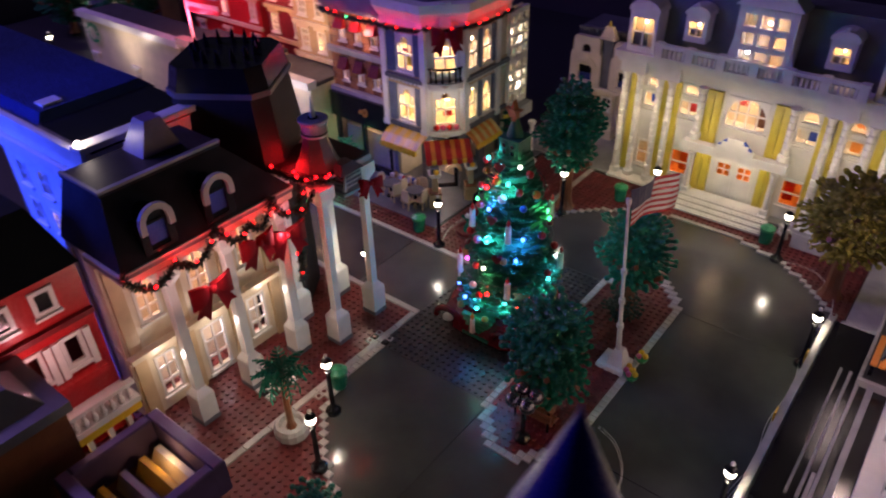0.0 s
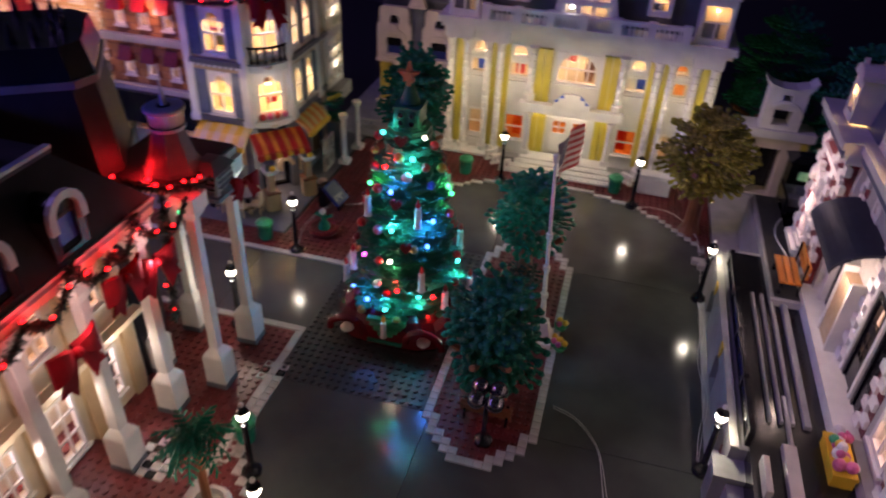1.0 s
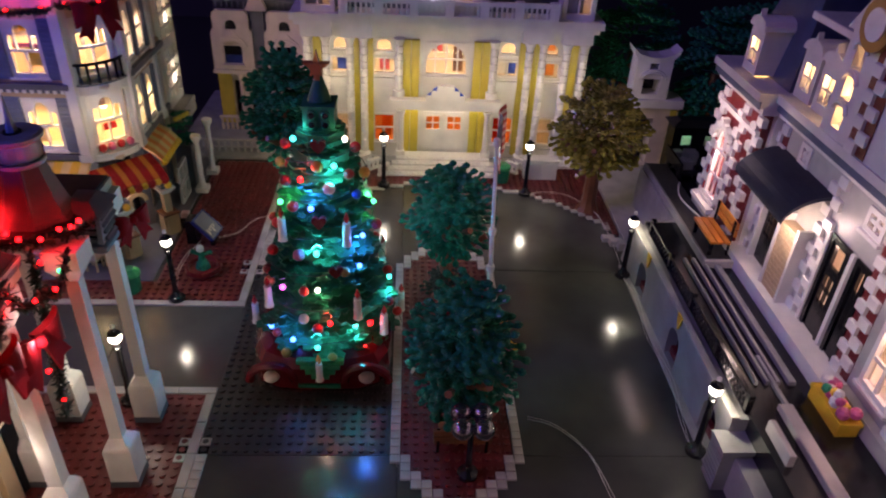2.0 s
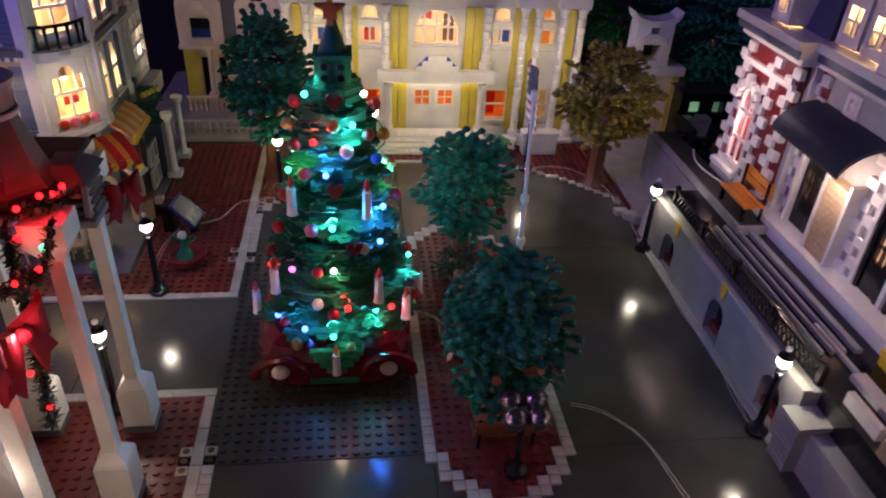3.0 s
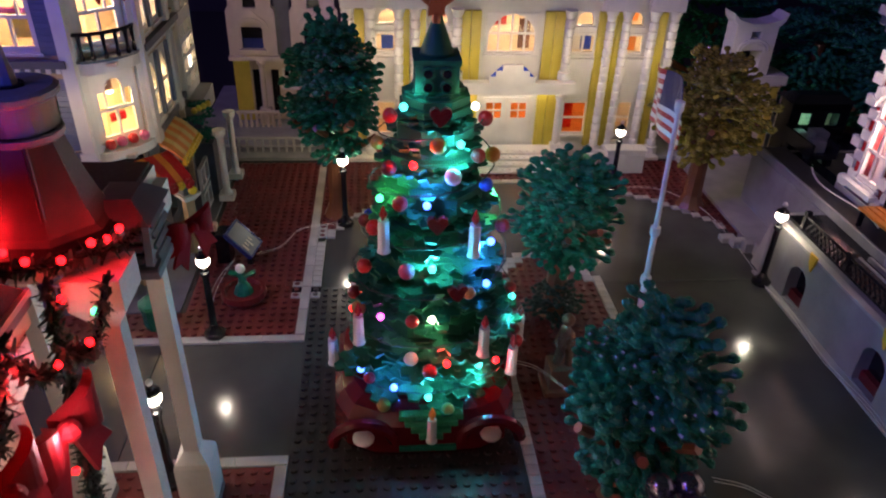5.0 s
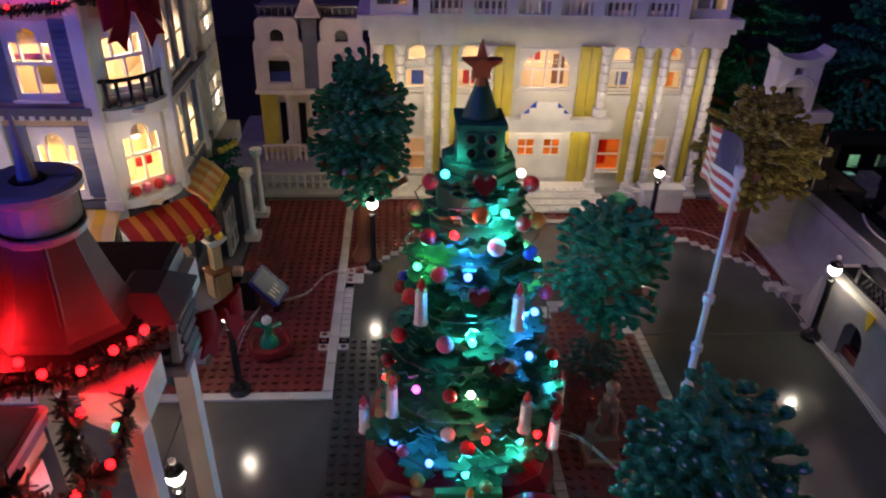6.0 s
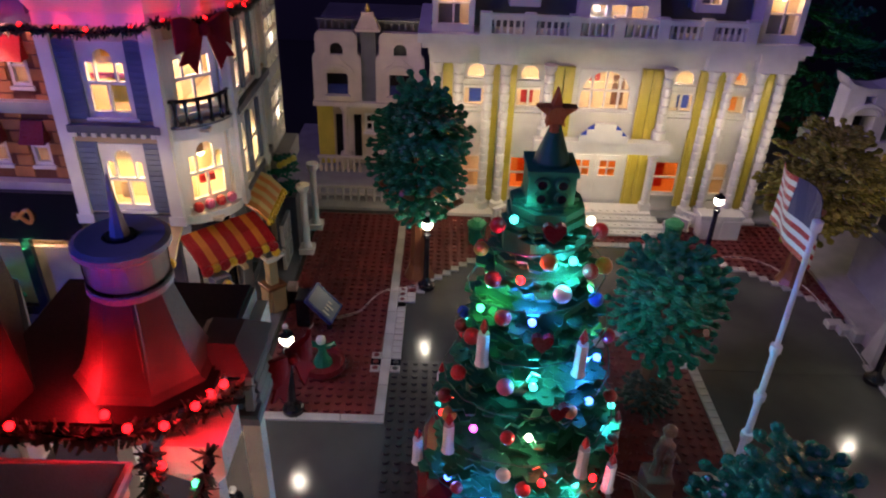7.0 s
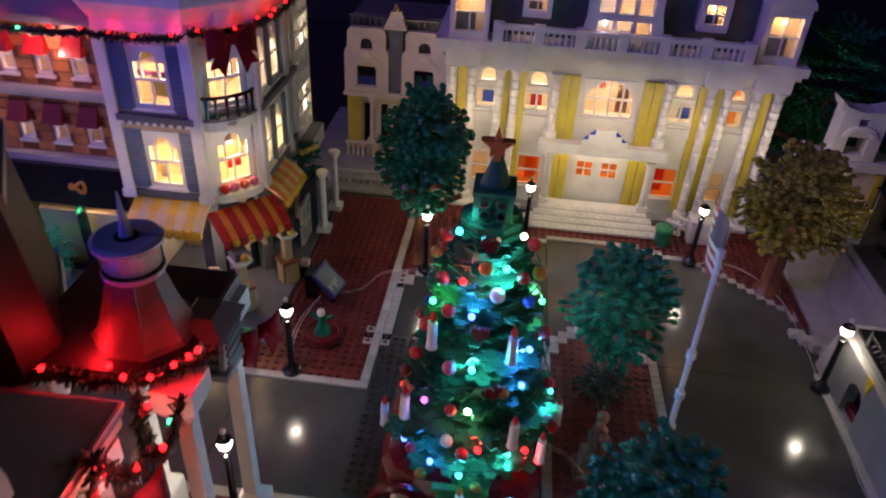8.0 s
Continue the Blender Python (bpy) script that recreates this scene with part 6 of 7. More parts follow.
for z in (27.15, 28.05):
    for u in (-0.62, 0.62):
        m = Matrix.Translation((XT + u, YT - 1.45, z + 0.4)) @ Matrix.Rotation(math.pi / 2, 4, "X")
        part("stud_face", local(m).lathe(0, 0, [(0.46, 0), (0.46, 0.2), (0.36, 0.22)], 12), "tree_green", xmas)
        part("stud_hole", local(m).lathe(0, 0, [(0.3, 0.225), (0.26, 0.24)], 12), "black", xmas)
part("top_cone", Shape().lathe(XT, YT, [(1.15, 29.3), (1.08, 29.6), (0.36, 31.6), (0.32, 31.9)], 16), "tree_green", xmas, "", True)
star = Shape()
star.m = Matrix.Translation((XT - 0.1, YT - 0.3, 32.6))
pts = []
for i in range(10):
    a, q = math.pi / 2 + math.pi * i / 5, ((1.5, 1.25, 0.95, 0.95, 1.25)[i // 2] if i % 2 == 0 else 0.5)
    pts.append((q * math.cos(a), q * math.sin(a)))
star.slab(pts[::-1], -0.4, 0.4).slab([(0.55 * math.cos(t), 0.55 * math.sin(t)) for t in [2 * math.pi * i / 10 for i in range(10)]][::-1], -0.62, -0.41)
star.tube([(0, 0, -1.2), (0, 0, -0.3)], 0.3, 8)
part("star", star, "star_brown", xmas, "golden brown star")


def on_tree(z, a, out=1.0):
    r = 7.3 * (1 - (z - 3) / 40) * out + 0.35
    return XT + r * math.cos(a), YT + r * math.sin(a)


BALLS = ["red", "red", "dark_red", "gold", "white", "red", "blue", "red", "orange", "dark_red", "red", "gold", "bright_green"]
spots = [(22.3, 4.95, "white"), (20.2, 4.13, "red"), (25.7, 3.65, "red"), (25.4, 5.86, "red"), (24.4, 4.7, "orange"), (22.3, 3.83, "dark_red"), (14.4, 3.6, "red"), (11.8, 4.43, "red"), (23.3, 5.47, "red"),
         (21.1, 5.6, "blue"), (13.8, 5.12, "gold"), (10.9, 3.62, "gold"), (8.8, 4.44, "white"), (6.1, 3.97, "red"), (7.9, 4.65, "red"), (4.6, 4.84, "gold"), (4.4, 4.18, "gold"), (15.5, 4.32, "pink"), (17.7, 3.69, "red")]
for i in range(34):
    z, a = 5 + 20.5 * ((i * 0.7549) % 1), 2 * math.pi * ((i * 0.5698) % 1)
    if not 3.5 < a < 5.7:
        spots.append((z, a, BALLS[i % 13]))
for z, a, mat in spots:
    x, y = on_tree(z, a, 1.02)
    part("bauble", Shape().ball(x, y, z, rnd.uniform(0.46, 0.6), 12, 8), mat, xmas, "", True)
for z, a in ((19.1, 4.71), (14.0, 4.97), (26.3, 4.74), (19.1, 1.57), (14.0, 1.8)):
    x, y = on_tree(z, a, 1.03)
    heart = Shape()
    heart.m = Matrix.Translation((x, y, z)) @ Matrix.Rotation(a + math.pi / 2, 4, "Z")
    half = [(0, -0.7), (0.45, -0.3), (0.7, 0.15), (0.66, 0.45), (0.4, 0.6), (0.15, 0.5)]
    heart.slab(half + [(0, 0.3)] + [(-u, v) for u, v in half[:0:-1]], -0.22, 0.22)
    part("heart", heart, "dark_red", xmas, "dark red heart ornament")
for z, a in [(w, b + turn) for w, b in ((17.0, 3.98), (17.0, 5.2), (9.1, 3.79), (9.1, 5.24), (4.6, 3.3), (6.0, 5.64)) for turn in (0, math.pi)]:
    x, y = on_tree(z, a, 1.08)
    c = part("candle", Shape().lathe(x, y, [(0.5, z - 0.4), (0.42, z - 0.15), (0.38, z + 2.1)], 10), "white", xmas, "white candle")
    part("flame", Shape().lathe(x, y, [(0.12, z + 2.1), (0.3, z + 2.5), (0.05, z + 3.2)], 8), "red", c, "red flame piece")
LEDS = [(24.4, 5.1, "aqua"), (20.4, 4.55, "blue"), (15.9, 4.65, "aqua"), (7.8, 5.2, "aqua"), (5.8, 4.64, "aqua"), (11.5, 4.03, "pink"), (12.1, 4.66, "white"), (8.5, 4.83, "red"), (6.2, 4.28, "blue"),
        (14.0, 5.4, "blue"), (26.6, 5.5, "white"), (26.6, 4.0, "aqua"), (7.4, 5.45, "red"), (20.0, 3.73, "green"), (16.9, 5.57, "blue"), (6.4, 3.84, "blue"), (23.0, 4.3, "red"), (10.4, 3.5, "red"),
        (20.0, 1.5, "aqua"), (12.0, 0.8, "aqua"), (6.0, 1.6, "blue"), (14.0, 2.4, "aqua"), (7.0, 2.6, "aqua"), (10.0, 6.2, "aqua"), (18.0, 0.3, "green")]
TINT = {"red": (1, 0.03, 0.02), "aqua": (0.02, 0.75, 0.9), "blue": (0.03, 0.22, 1), "pink": (1, 0.1, 0.7), "white": (1, 0.8, 0.5), "green": (0.05, 1, 0.3)}
POWER = {"aqua": 0.052, "pink": 0.022, "blue": 0.07, "red": 0.03, "white": 0.015, "green": 0.02}
for i, (z, a, c) in enumerate(LEDS):
    x, y = on_tree(z, a, 1.03)
    part("light_bulb", Shape().ball(x, y, z, 0.27, 10, 7), "led_" + c, xmas, "tiny glowing light")
    zt, rt = min(TIERS, key=lambda tier: abs(tier[0] + 2.0 - z))
    x, y = XT + (rt + 0.05) * math.cos(a), YT + (rt + 0.05) * math.sin(a)
    lamp("tree_light", "POINT", (x, y, zt + 2.1), TINT[c], POWER[c] * (0.42 if z < 7 else 0.6 if z < 9 else 0.12 if z > 26 else 1.0), 0.2)
# stepped leaf plates hanging over the middle of the stand, with a candle
skirt = Shape()
for k, w in enumerate((2.4, 2.0, 1.5, 0.9)):
    skirt.box(XT - 0.3 - w, YT - 7.9 - 0.12 * k, 4.0 - 0.55 * k, XT - 0.3 + w, YT - 7.2, 4.5 - 0.55 * k, 0.08)
part("hanging_leaf", skirt, "bright_green", xmas, "stepped green leaf plates")
lead = part("candle", Shape().lathe(XT - 0.3, YT - 8.6, [(0.45, 2.6), (0.36, 2.8), (0.34, 4.8)], 10), "white", xmas, "white candle")
part("flame", Shape().lathe(XT - 0.3, YT - 8.6, [(0.12, 4.8), (0.3, 5.3), (0.05, 6.0)], 8), "orange", lead, "orange flame piece")
wire = Shape()
pts = []
for i in range(90):
    z = 3.4 + i * 0.25
    x, y = on_tree(z, i * 0.42, 1.05)
    pts.append((x, y, z))
part("light_wire", wire.tube(pts, 0.06, 4), "needle", xmas)

# ---- flagpole, statue and small things on the island ----
FX, FY = 29.0, -6.9
flag = thing("flagpole", (FX, FY, 0), "white flagpole with a striped flag", "flagpole")
part("foot", Shape().box(FX - 2.4, FY - 1.8, -0.1, FX + 1.4, FY + 1.8, 0.6, 0.1).taper(FX - 1.2, FY - 1.2, FX + 1.2, FY + 1.2, 0.6, FX - 0.6, FY - 0.6, FX + 0.6, FY + 0.6, 3.0), "white", flag)
rows = [(0.4, 3.0)]
for z, r in ((7.6, 0.28), (11.8, 0.23), (16.5, 0.2), (26.7, 0.14)):
    rows += [(r + 0.04, z - 1.0), (r + 0.2, z - 0.7), (r + 0.2, z - 0.1), (r, z)]
pole = Shape().lathe(0, 0, rows, 10)
pole.v = [Vector((FX + p.x - 0.045 * p.z, FY + p.y - 0.06 * p.z, p.z)) for p in pole.v]
part("pole", pole, "white", flag, "slightly leaning white pole with turned rings")
stripes = [Shape(), Shape()]


def cloth(u, v):
    """From the pole at u = 0, trailing off behind it."""
    return (FX - 1.2 + 1.7 * u + 0.2 * v + 0.35 * math.sin(7 * u + 2 * v), FY - 1.4 + 9.6 * u, 27.7 - 4.8 * v - 1.2 * u + 0.2 * math.sin(5 * u))


for i in range(13):
    for k in range(8):
        u0, u1 = k / 8, (k + 1) / 8
        v0, v1 = i / 13, (i + 1) / 13
        if i < 7 and k < 4:
            continue
        q = [cloth(u0, v0), cloth(u1, v0), cloth(u1, v1), cloth(u0, v1)]
        stripes[i % 2].add(q + [(x + 0.06, y, z) for x, y, z in q], [(3, 2, 1, 0), (4, 5, 6, 7), (0, 1, 5, 4), (1, 2, 6, 5), (2, 3, 7, 6), (3, 0, 4, 7)])
part("red_stripes", stripes[0], "red", flag)
part("white_stripes", stripes[1], "white", flag)
can = Shape()
for k in range(4):
    q = [cloth(k / 8, 0), cloth((k + 1) / 8, 0), cloth((k + 1) / 8, 7 / 13), cloth(k / 8, 7 / 13)]
    can.add(q + [(x + 0.06, y, z) for x, y, z in q], [(3, 2, 1, 0), (4, 5, 6, 7), (0, 1, 5, 4), (1, 2, 6, 5), (2, 3, 7, 6), (3, 0, 4, 7)])
part("canton", can, "flagblue", flag)
for i, (x, y) in enumerate(((31.2, -4.2), (31.0, -7.6), (31.6, -8.2))):
    fl = thing("flower_tuft", (x, y, 0), "small tuft of orange and pink flowers by the flagpole", "flowers", "flower tufts")
    part("leaves", Shape().lathe(x, y, [(0.6, -0.1), (0.9, 0.5), (0.3, 0.7)], 7), "bright_green", fl)
    for k in range(3):
        part("blossom", Shape().ball(x + 0.5 * math.cos(2.1 * k), y + 0.5 * math.sin(2.1 * k), 1.0, 0.42, 7, 5), "bright_yellow" if k < 2 else "pink", fl)
# pair of figures on a plinth, a plain bronze statue
SX, SY = 22.7, -7.2
st = Shape().box(SX - 1.5, SY - 1.5, -0.1, SX + 1.5, SY + 1.5, 0.5, 0.1).box(SX - 1.1, SY - 1.1, 0.5, SX + 1.1, SY + 1.1, 2.6, 0.1)
for x, y, h, lean in ((SX - 0.35, SY, 5.2, 0.25), (SX + 0.65, SY - 0.2, 3.6, -0.2)):
    st.m = Matrix.Translation((x, y, 2.6)) @ Matrix.Rotation(lean * 0.4, 4, "Y")
    st.lathe(0, 0, [(0.42, 0), (0.36, h * 0.2), (0.44, h * 0.42), (0.36, h * 0.5), (0.52, h * 0.68), (0.4, h * 0.74), (0.16, h * 0.78)], 10)
    st.ball(0, 0, h * 0.89, h * 0.11, 10, 7)
    st.tube([(0.4, 0, h * 0.68), (0.75, -0.3, h * 0.5), (0.6, -0.7, h * 0.6)], 0.14, 6).tube([(-0.4, 0, h * 0.68), (-0.7, -0.1, h * 0.5), (-0.6, -0.5, h * 0.4)], 0.14, 6)
st.m = None
solid("statue", st, "bronze", (SX, SY, 0), "brown bronze statue of two plain figures on a plinth", "statue", smooth=False)
gl = thing("globe_lamp", (25.6, -25.4, 0), "black lamp post with four dark chrome globes, unlit", "street lamp")
part("post", Shape().lathe(25.6, -25.4, [(1.0, -0.1), (1.0, 0.4), (0.5, 0.8), (0.3, 1.2), (0.28, 6.4)], 10), "black", gl)
for i in range(4):
    a = math.pi / 4 + i * math.pi / 2
    part("globe", Shape().ball(25.6 + 1.35 * math.cos(a), -25.4 + 1.35 * math.sin(a), 7.0, 1.0, 14, 9), "silver", gl, "dark chrome globe", True)
bench((25.2, -22.0, 0.05), 180, "brown", "brown slatted bench under the island tree", 2.8)
for i, (x, y) in enumerate(((35.2, 34.8), (9.3, 33.0), (-14.2, 2.9), (1.4, -32.5))):
    b = thing("litter_bin", (x, y, 0), "green round litter bin", "bin", "green bins on the pavement")
    part("body", Shape().lathe(x, y, [(0.95, -0.1), (1.1, 0.4), (1.15, 2.4)], 10), "green", b)
    part("lid", Shape().lathe(x, y, [(1.3, 2.4), (1.3, 2.8), (0.6, 3.3)], 10), "bright_green", b)
wb = thing("white_cabinet", (41.6, 36.5, 0), "low white cabinet with two doors beside the steps", "cabinet")
part("body", Shape().box(38.9, 35.6, 0, 44.3, 37.4, 3.2), "white", wb)
part("top", Shape().box(38.7, 35.4, 3.2, 44.5, 37.6, 3.6, 0.05), "white", wb)
for c in (40.2, 43.0):
    part("door", Shape().box(c - 1.2, 35.45, 0.5, c + 1.2, 35.59, 2.8), "white", wb)

# easel sign, figure planter, tables by the shop
es = thing("easel_sign", (-7.8, 14.8, 0), "tilted picture board with dark blue frame on a black stand", "sign")
ex = Vector((2.6, -0.3, -2.8)).normalized()
ez = ex.cross(Vector((0.4, 2.7, 0.9))).normalized()
Em = Matrix.Translation((-9.2, 13.2, 3.9)) @ Matrix((ex, ez.cross(ex), ez)).transposed().to_4x4()
part("board", local(Em).box(0.2, 0.2, -0.25, 3.65, 2.65, 0.05), "slate", es)
part("frame", local(Em).box(0, 0, -0.35, 0.2, 2.85, 0.12).box(3.65, 0, -0.35, 3.85, 2.85, 0.12).box(0.2, 2.65, -0.35, 3.65, 2.85, 0.12).box(0.2, 0, -0.45, 3.65, 0.2, 0.12), "dark_blue", es)
for k, w in enumerate((0.9, 0.6, 1.0, 0.5)):
    part("lettering_bar", local(Em).box(2.2, 0.5 + 0.45 * k, 0.051, 2.2 + w, 0.68 + 0.45 * k, 0.08), "cream", es)
part("stand", Shape().box(-10.4, 13.7, 0, -9.0, 16.0, 3.5, 0.1), "black", es, "black box behind the board")
part("foot", Shape().box(-7.2, 13.4, 0, -6.6, 15.2, 1.0), "black", es)
pl = thing("planter", (-6.6, 7.2, 0), "reddish brown planter with a green sprouting figure plant", "planter")
part("pot", Shape().lathe(-6.6, 7.2, [(1.9, -0.1), (2.3, 0.5), (2.2, 1.1), (1.9, 1.1), (1.7, 0.7)], 18), "dark_red", pl)
part("plant", Shape().lathe(-6.6, 7.2, [(1.0, 0.7), (0.85, 1.3), (0.42, 2.0), (0.4, 2.9), (0.3, 3.3)], 9).tube([(-6.6, 7.2, 2.7), (-7.8, 7.0, 3.3)], 0.28).tube([(-6.6, 7.2, 2.5), (-5.3, 7.4, 3.0)], 0.28), "green", pl)
part("blossom", Shape().ball(-6.6, 7.0, 3.65, 0.5, 10, 7), "white", pl)
pt = thing("cafe_table", (-20.6, 9.6, 0), "small round café table on the corner pavement", "table", "café tables")
part("top", Shape().lathe(-20.6, 9.6, [(1.7, 2.6), (1.7, 2.9)], 16), "slate", pt)
part("stem", Shape().lathe(-20.6, 9.6, [(1.0, 0), (0.3, 0.3), (0.3, 2.6)], 10), "black", pt)
copy_thing(pt, pose(-26 * U, 9.0 * U, 0))


def chair(x, y, turn):
    m = Matrix.Translation((x, y, 0)) @ Matrix.Rotation(turn, 4, "Z")
    t = thing("cafe_chair", (x, y, 0), "tan café chair with curved back", "chair", "café chairs")
    part("seat", local(m).box(-0.9, -0.9, 1.5, 0.9, 0.9, 1.8, 0.05), "tan", t)
    part("backrest", local(m).box(-0.9, 0.65, 1.8, 0.9, 0.9, 3.6).box(-0.6, 0.62, 3.6, 0.6, 0.92, 4.0), "cream", t)
    for a, b in ((-0.8, -0.8), (0.6, -0.8), (-0.8, 0.6), (0.6, 0.6)):
        part("leg", local(m).box(a, b, 0, a + 0.2, b + 0.2, 1.5), "tan", t)
    return t


for x, y, a in ((-22.8, 9.8, 1.5), (-20.4, 7.4, 3.0), (-28.0, 9.0, 1.4), (-24.0, 8.0, -2.0), (-18.6, 8.8, -1.4), (-20.8, 11.8, 0.2)):
    chair(x, y, a)


def porch_column(x, y):
    """Tan stepped plinth, brown cap, slim shaft and white flared head under the corner awning."""
    m = Matrix.Translation((x, y, 0)) @ Matrix.Rotation(radians(45), 4, "Z")
    t = thing("porch_column", (x, y, 0), "tan porch column on a stepped plinth with brown cap", "column", "porch columns of the shop")
    plinth = local(m)
    plinth.box(-0.75, -1.1, 0, 0.75, 1.1, 2.9, 0.06).box(-1.1, -0.75, 0, -0.751, 0.75, 2.9).box(0.751, -0.75, 0, 1.1, 0.75, 2.9)
    part("plinth", plinth, "tan", t)
    part("cap", local(m).box(-1.15, -1.15, 2.91, 1.15, 1.15, 3.25, 0.08), "brown", t, "reddish brown cap plate")
    part("shaft", local(m).box(-0.5, -0.5, 3.26, 0.5, 0.5, 6.1, 0.05), "tan", t)
    part("head", local(m).taper(-0.6, -0.6, 0.6, 0.6, 6.11, -1.1, -1.1, 1.1, 1.1, 6.8).box(-1.1, -1.1, 6.8, 1.1, 1.1, 7.0), "white", t, "white flared head")
    part("bracket", local(m).box(-0.8, -0.8, 7.01, 0.8, 0.8, 8.2), "slate", t, "dark grey bracket block")
    part("knob", local(m).ball(0.2, -1.0, 7.5, 0.5, 10, 7), "bright_yellow", t, "yellow knob")


porch_column(-13.5, 17.2)
porch_column(-16.9, 10.9)
ring = [(1.2 + r * math.cos(math.pi * i / 10), 4.4 + r * math.sin(math.pi * i / 10)) for r, turn in ((1.6, 1), (1.0, -1)) for i in range(11)[::turn]]
part("door_arch", local(K).slab(ring, -0.7, -0.01), "tan", shop, "tan arch over the corner door")
shelf = thing("display_table", (-25.5, 12.4, 0), "low table of jars and boxes under the yellow awning", "table")
part("top", Shape().box(-29.0, 11.6, 1.6, -21.6, 13.2, 1.9, 0.05), "brown", shelf)
for x in (-28.6, -22.3):
    part("leg", Shape().box(x, 11.9, 0, x + 0.3, 12.9, 1.59), "brown", shelf)
for i, mat in enumerate(("white", "gold", "tan", "white", "red", "gold", "cream", "blue", "white", "tan")):
    x = -28.5 + 0.72 * i
    if i % 3:
        part("jar", Shape().lathe(x, 12.2 + 0.3 * (i % 2), [(0.3, 1.91), (0.34, 2.3), (0.3, 2.7 + 0.2 * (i % 2)), (0.18, 2.9 + 0.2 * (i % 2))], 8), mat, shelf)
    else:
        part("box", Shape().box(x - 0.32, 12.0, 1.91, x + 0.32, 12.7, 2.6 + 0.1 * i, 0.05), mat, shelf)
stall = thing("display_box", (-11.7, 18.6, 0), "small black box with a pale pink top on the pavement", "box")
part("body", Shape().box(-12.4, 17.9, 0, -11.0, 19.3, 1.5, 0.06), "black", stall)
part("top", Shape().box(-12.2, 18.1, 1.51, -11.2, 19.1, 2.3, 0.1), "petal_pink", stall)
# white colonnade and planting beside the shop
for x, y in ((-12.0, 29.2), (-11.9, 35.4)):
    c = thing("garden_column", (x, y, 0), "white column with a flared foot", "column", "white garden columns")
    part("shaft", Shape().box(x - 0.9, y - 0.9, 0, x + 0.9, y + 0.9, 0.8).lathe(x, y, [(0.7, 0.8), (0.45, 1.4), (0.42, 8.2), (0.8, 8.8), (0.8, 9.3)], 10), "white", c)
for k, z in enumerate((0.2, 3.4)):
    f = thing("garden_screen", (-13.6, 26.4, z), "white pierced garden screen beside the shop", "screen", "garden screens")
    part("frame", local(facing(-13.6, 26.4, 90)).wall(-2, 2, z, z + 2.8, 0, 0.4, [(-1.6, -0.3, z + 0.4, z + 2.4), (0.3, 1.6, z + 0.4, z + 2.4)]), "kerb", f)
hedge = thing("potted_shrub", (-14.4, 31.5, 0), "dark green shrub with yellow flowers beside the shop", "shrub")
part("leaves", crown(-14.4, 31.5, 7.0, 12.0, 2.4, 60, 41), "green", hedge)
part("stand", Shape().box(-15.6, 30.2, 0, -13.2, 32.8, 7.0), "slate", hedge)
for k in range(4):
    part("blossom", Shape().ball(-13.6 + 0.5 * k - 1, 29.6 + 0.3 * k, 11.5 + 0.2 * k, 0.4, 7, 5), "yellow", hedge)

# chequered tiles at the hotel door
ch = thing("doormat", (-5.0, -40, 0), "black and white chequered tiles before the hotel door", "tiles", kind="structure")
for k, mat in enumerate(("black", "white")):
    data = mesh_of(Shape().box(-0.48, -0.48, -0.15, 0.48, 0.48, 0.08, 0.04), mat, "chequer_tile")
    repeat("chequer_tile", data, [(-7.5 + i, -39.5 + j, 0) for i in range(4) for j in range(5) if (i + j) % 2 == k], ch)

# palm in a white pot, near the hotel
px, py = 2.8, -42.0
palm = thing("palm", (px, py, 0), "small palm in a round white pot", "palm")
part("pot", Shape().lathe(px, py, [(1.5, -0.1), (2.2, 0.8), (2.2, 1.8), (1.9, 2.3), (1.5, 2.3), (1.3, 1.7)], 14), "kerb", palm, "round white pot")
part("trunk", Shape().lathe(px, py, [(0.7, 1.7), (0.45, 2.4), (0.4, 10.6)], 8), "brown", palm)
for i in range(20):
    a, lift = 2 * math.pi * i / 20 + 0.3 * (i % 3), (0.2, 0.75, -0.3)[i % 3]
    s = Shape()
    s.m = Matrix.Translation((px, py, 10.5)) @ Matrix.Rotation(a, 4, "Z") @ Matrix.Rotation(-lift, 4, "Y")
    n = 7
    spine = [(3.1 * k / n, 0, 0.8 * math.sin(2.6 * k / n) - 1.5 * (k / n) ** 2) for k in range(n + 1)]
    s.tube(spine, 0.09, 4)
    for k in range(1, n + 1):
        x, _, z = spine[k]
        w = 0.95 * math.sin(math.pi * (k + 0.6) / (n + 1.6))
        for sg in (-1, 1):
            s.add([(x - 0.3, 0, z), (x + 0.05, 0, z + 0.05), (x + 0.35, sg * w, z - 0.3), (x + 0.1, sg * w, z - 0.42)], [(0, 1, 2, 3)])
    part("frond", s, "green", palm)
tree(17.0, -50.5, 2.6, 9.6, 4.0, 17, "green", "dark green brick tree at the near pavement", count=150)

# white gatehouse by the platform
gate = thing("gatehouse", (59.2, 41.6, 0), "small white gatehouse with a curved gable", "building")
Q = facing(59.2, 41.6, 0)
part("lower", local(Q).wall(-5.4, 5.6, 0, 11.0, 0, 4, [(-2.2, 1.6, 0.5, 9.0)]), "cream", gate)
for a, b in ((-4.4, -3.2), (4.2, 5.2)):
    part("strip", local(Q).box(a, -0.3, 0.4, b, -0.01, 10.6), "yellow", gate)
part("band", local(Q).box(-5.8, -0.6, 11.0, 6.0, 4.4, 12.4, 0.1), "white", gate)
gt = local(Q).wall(-3.0, 3.0, 12.4, 19.2, 0, 3, [(-1.4, 1.4, 13.2, 15.8), (-0.7, 0.7, 17.3, 18.4)])
part("gable", gt, "white", gate)
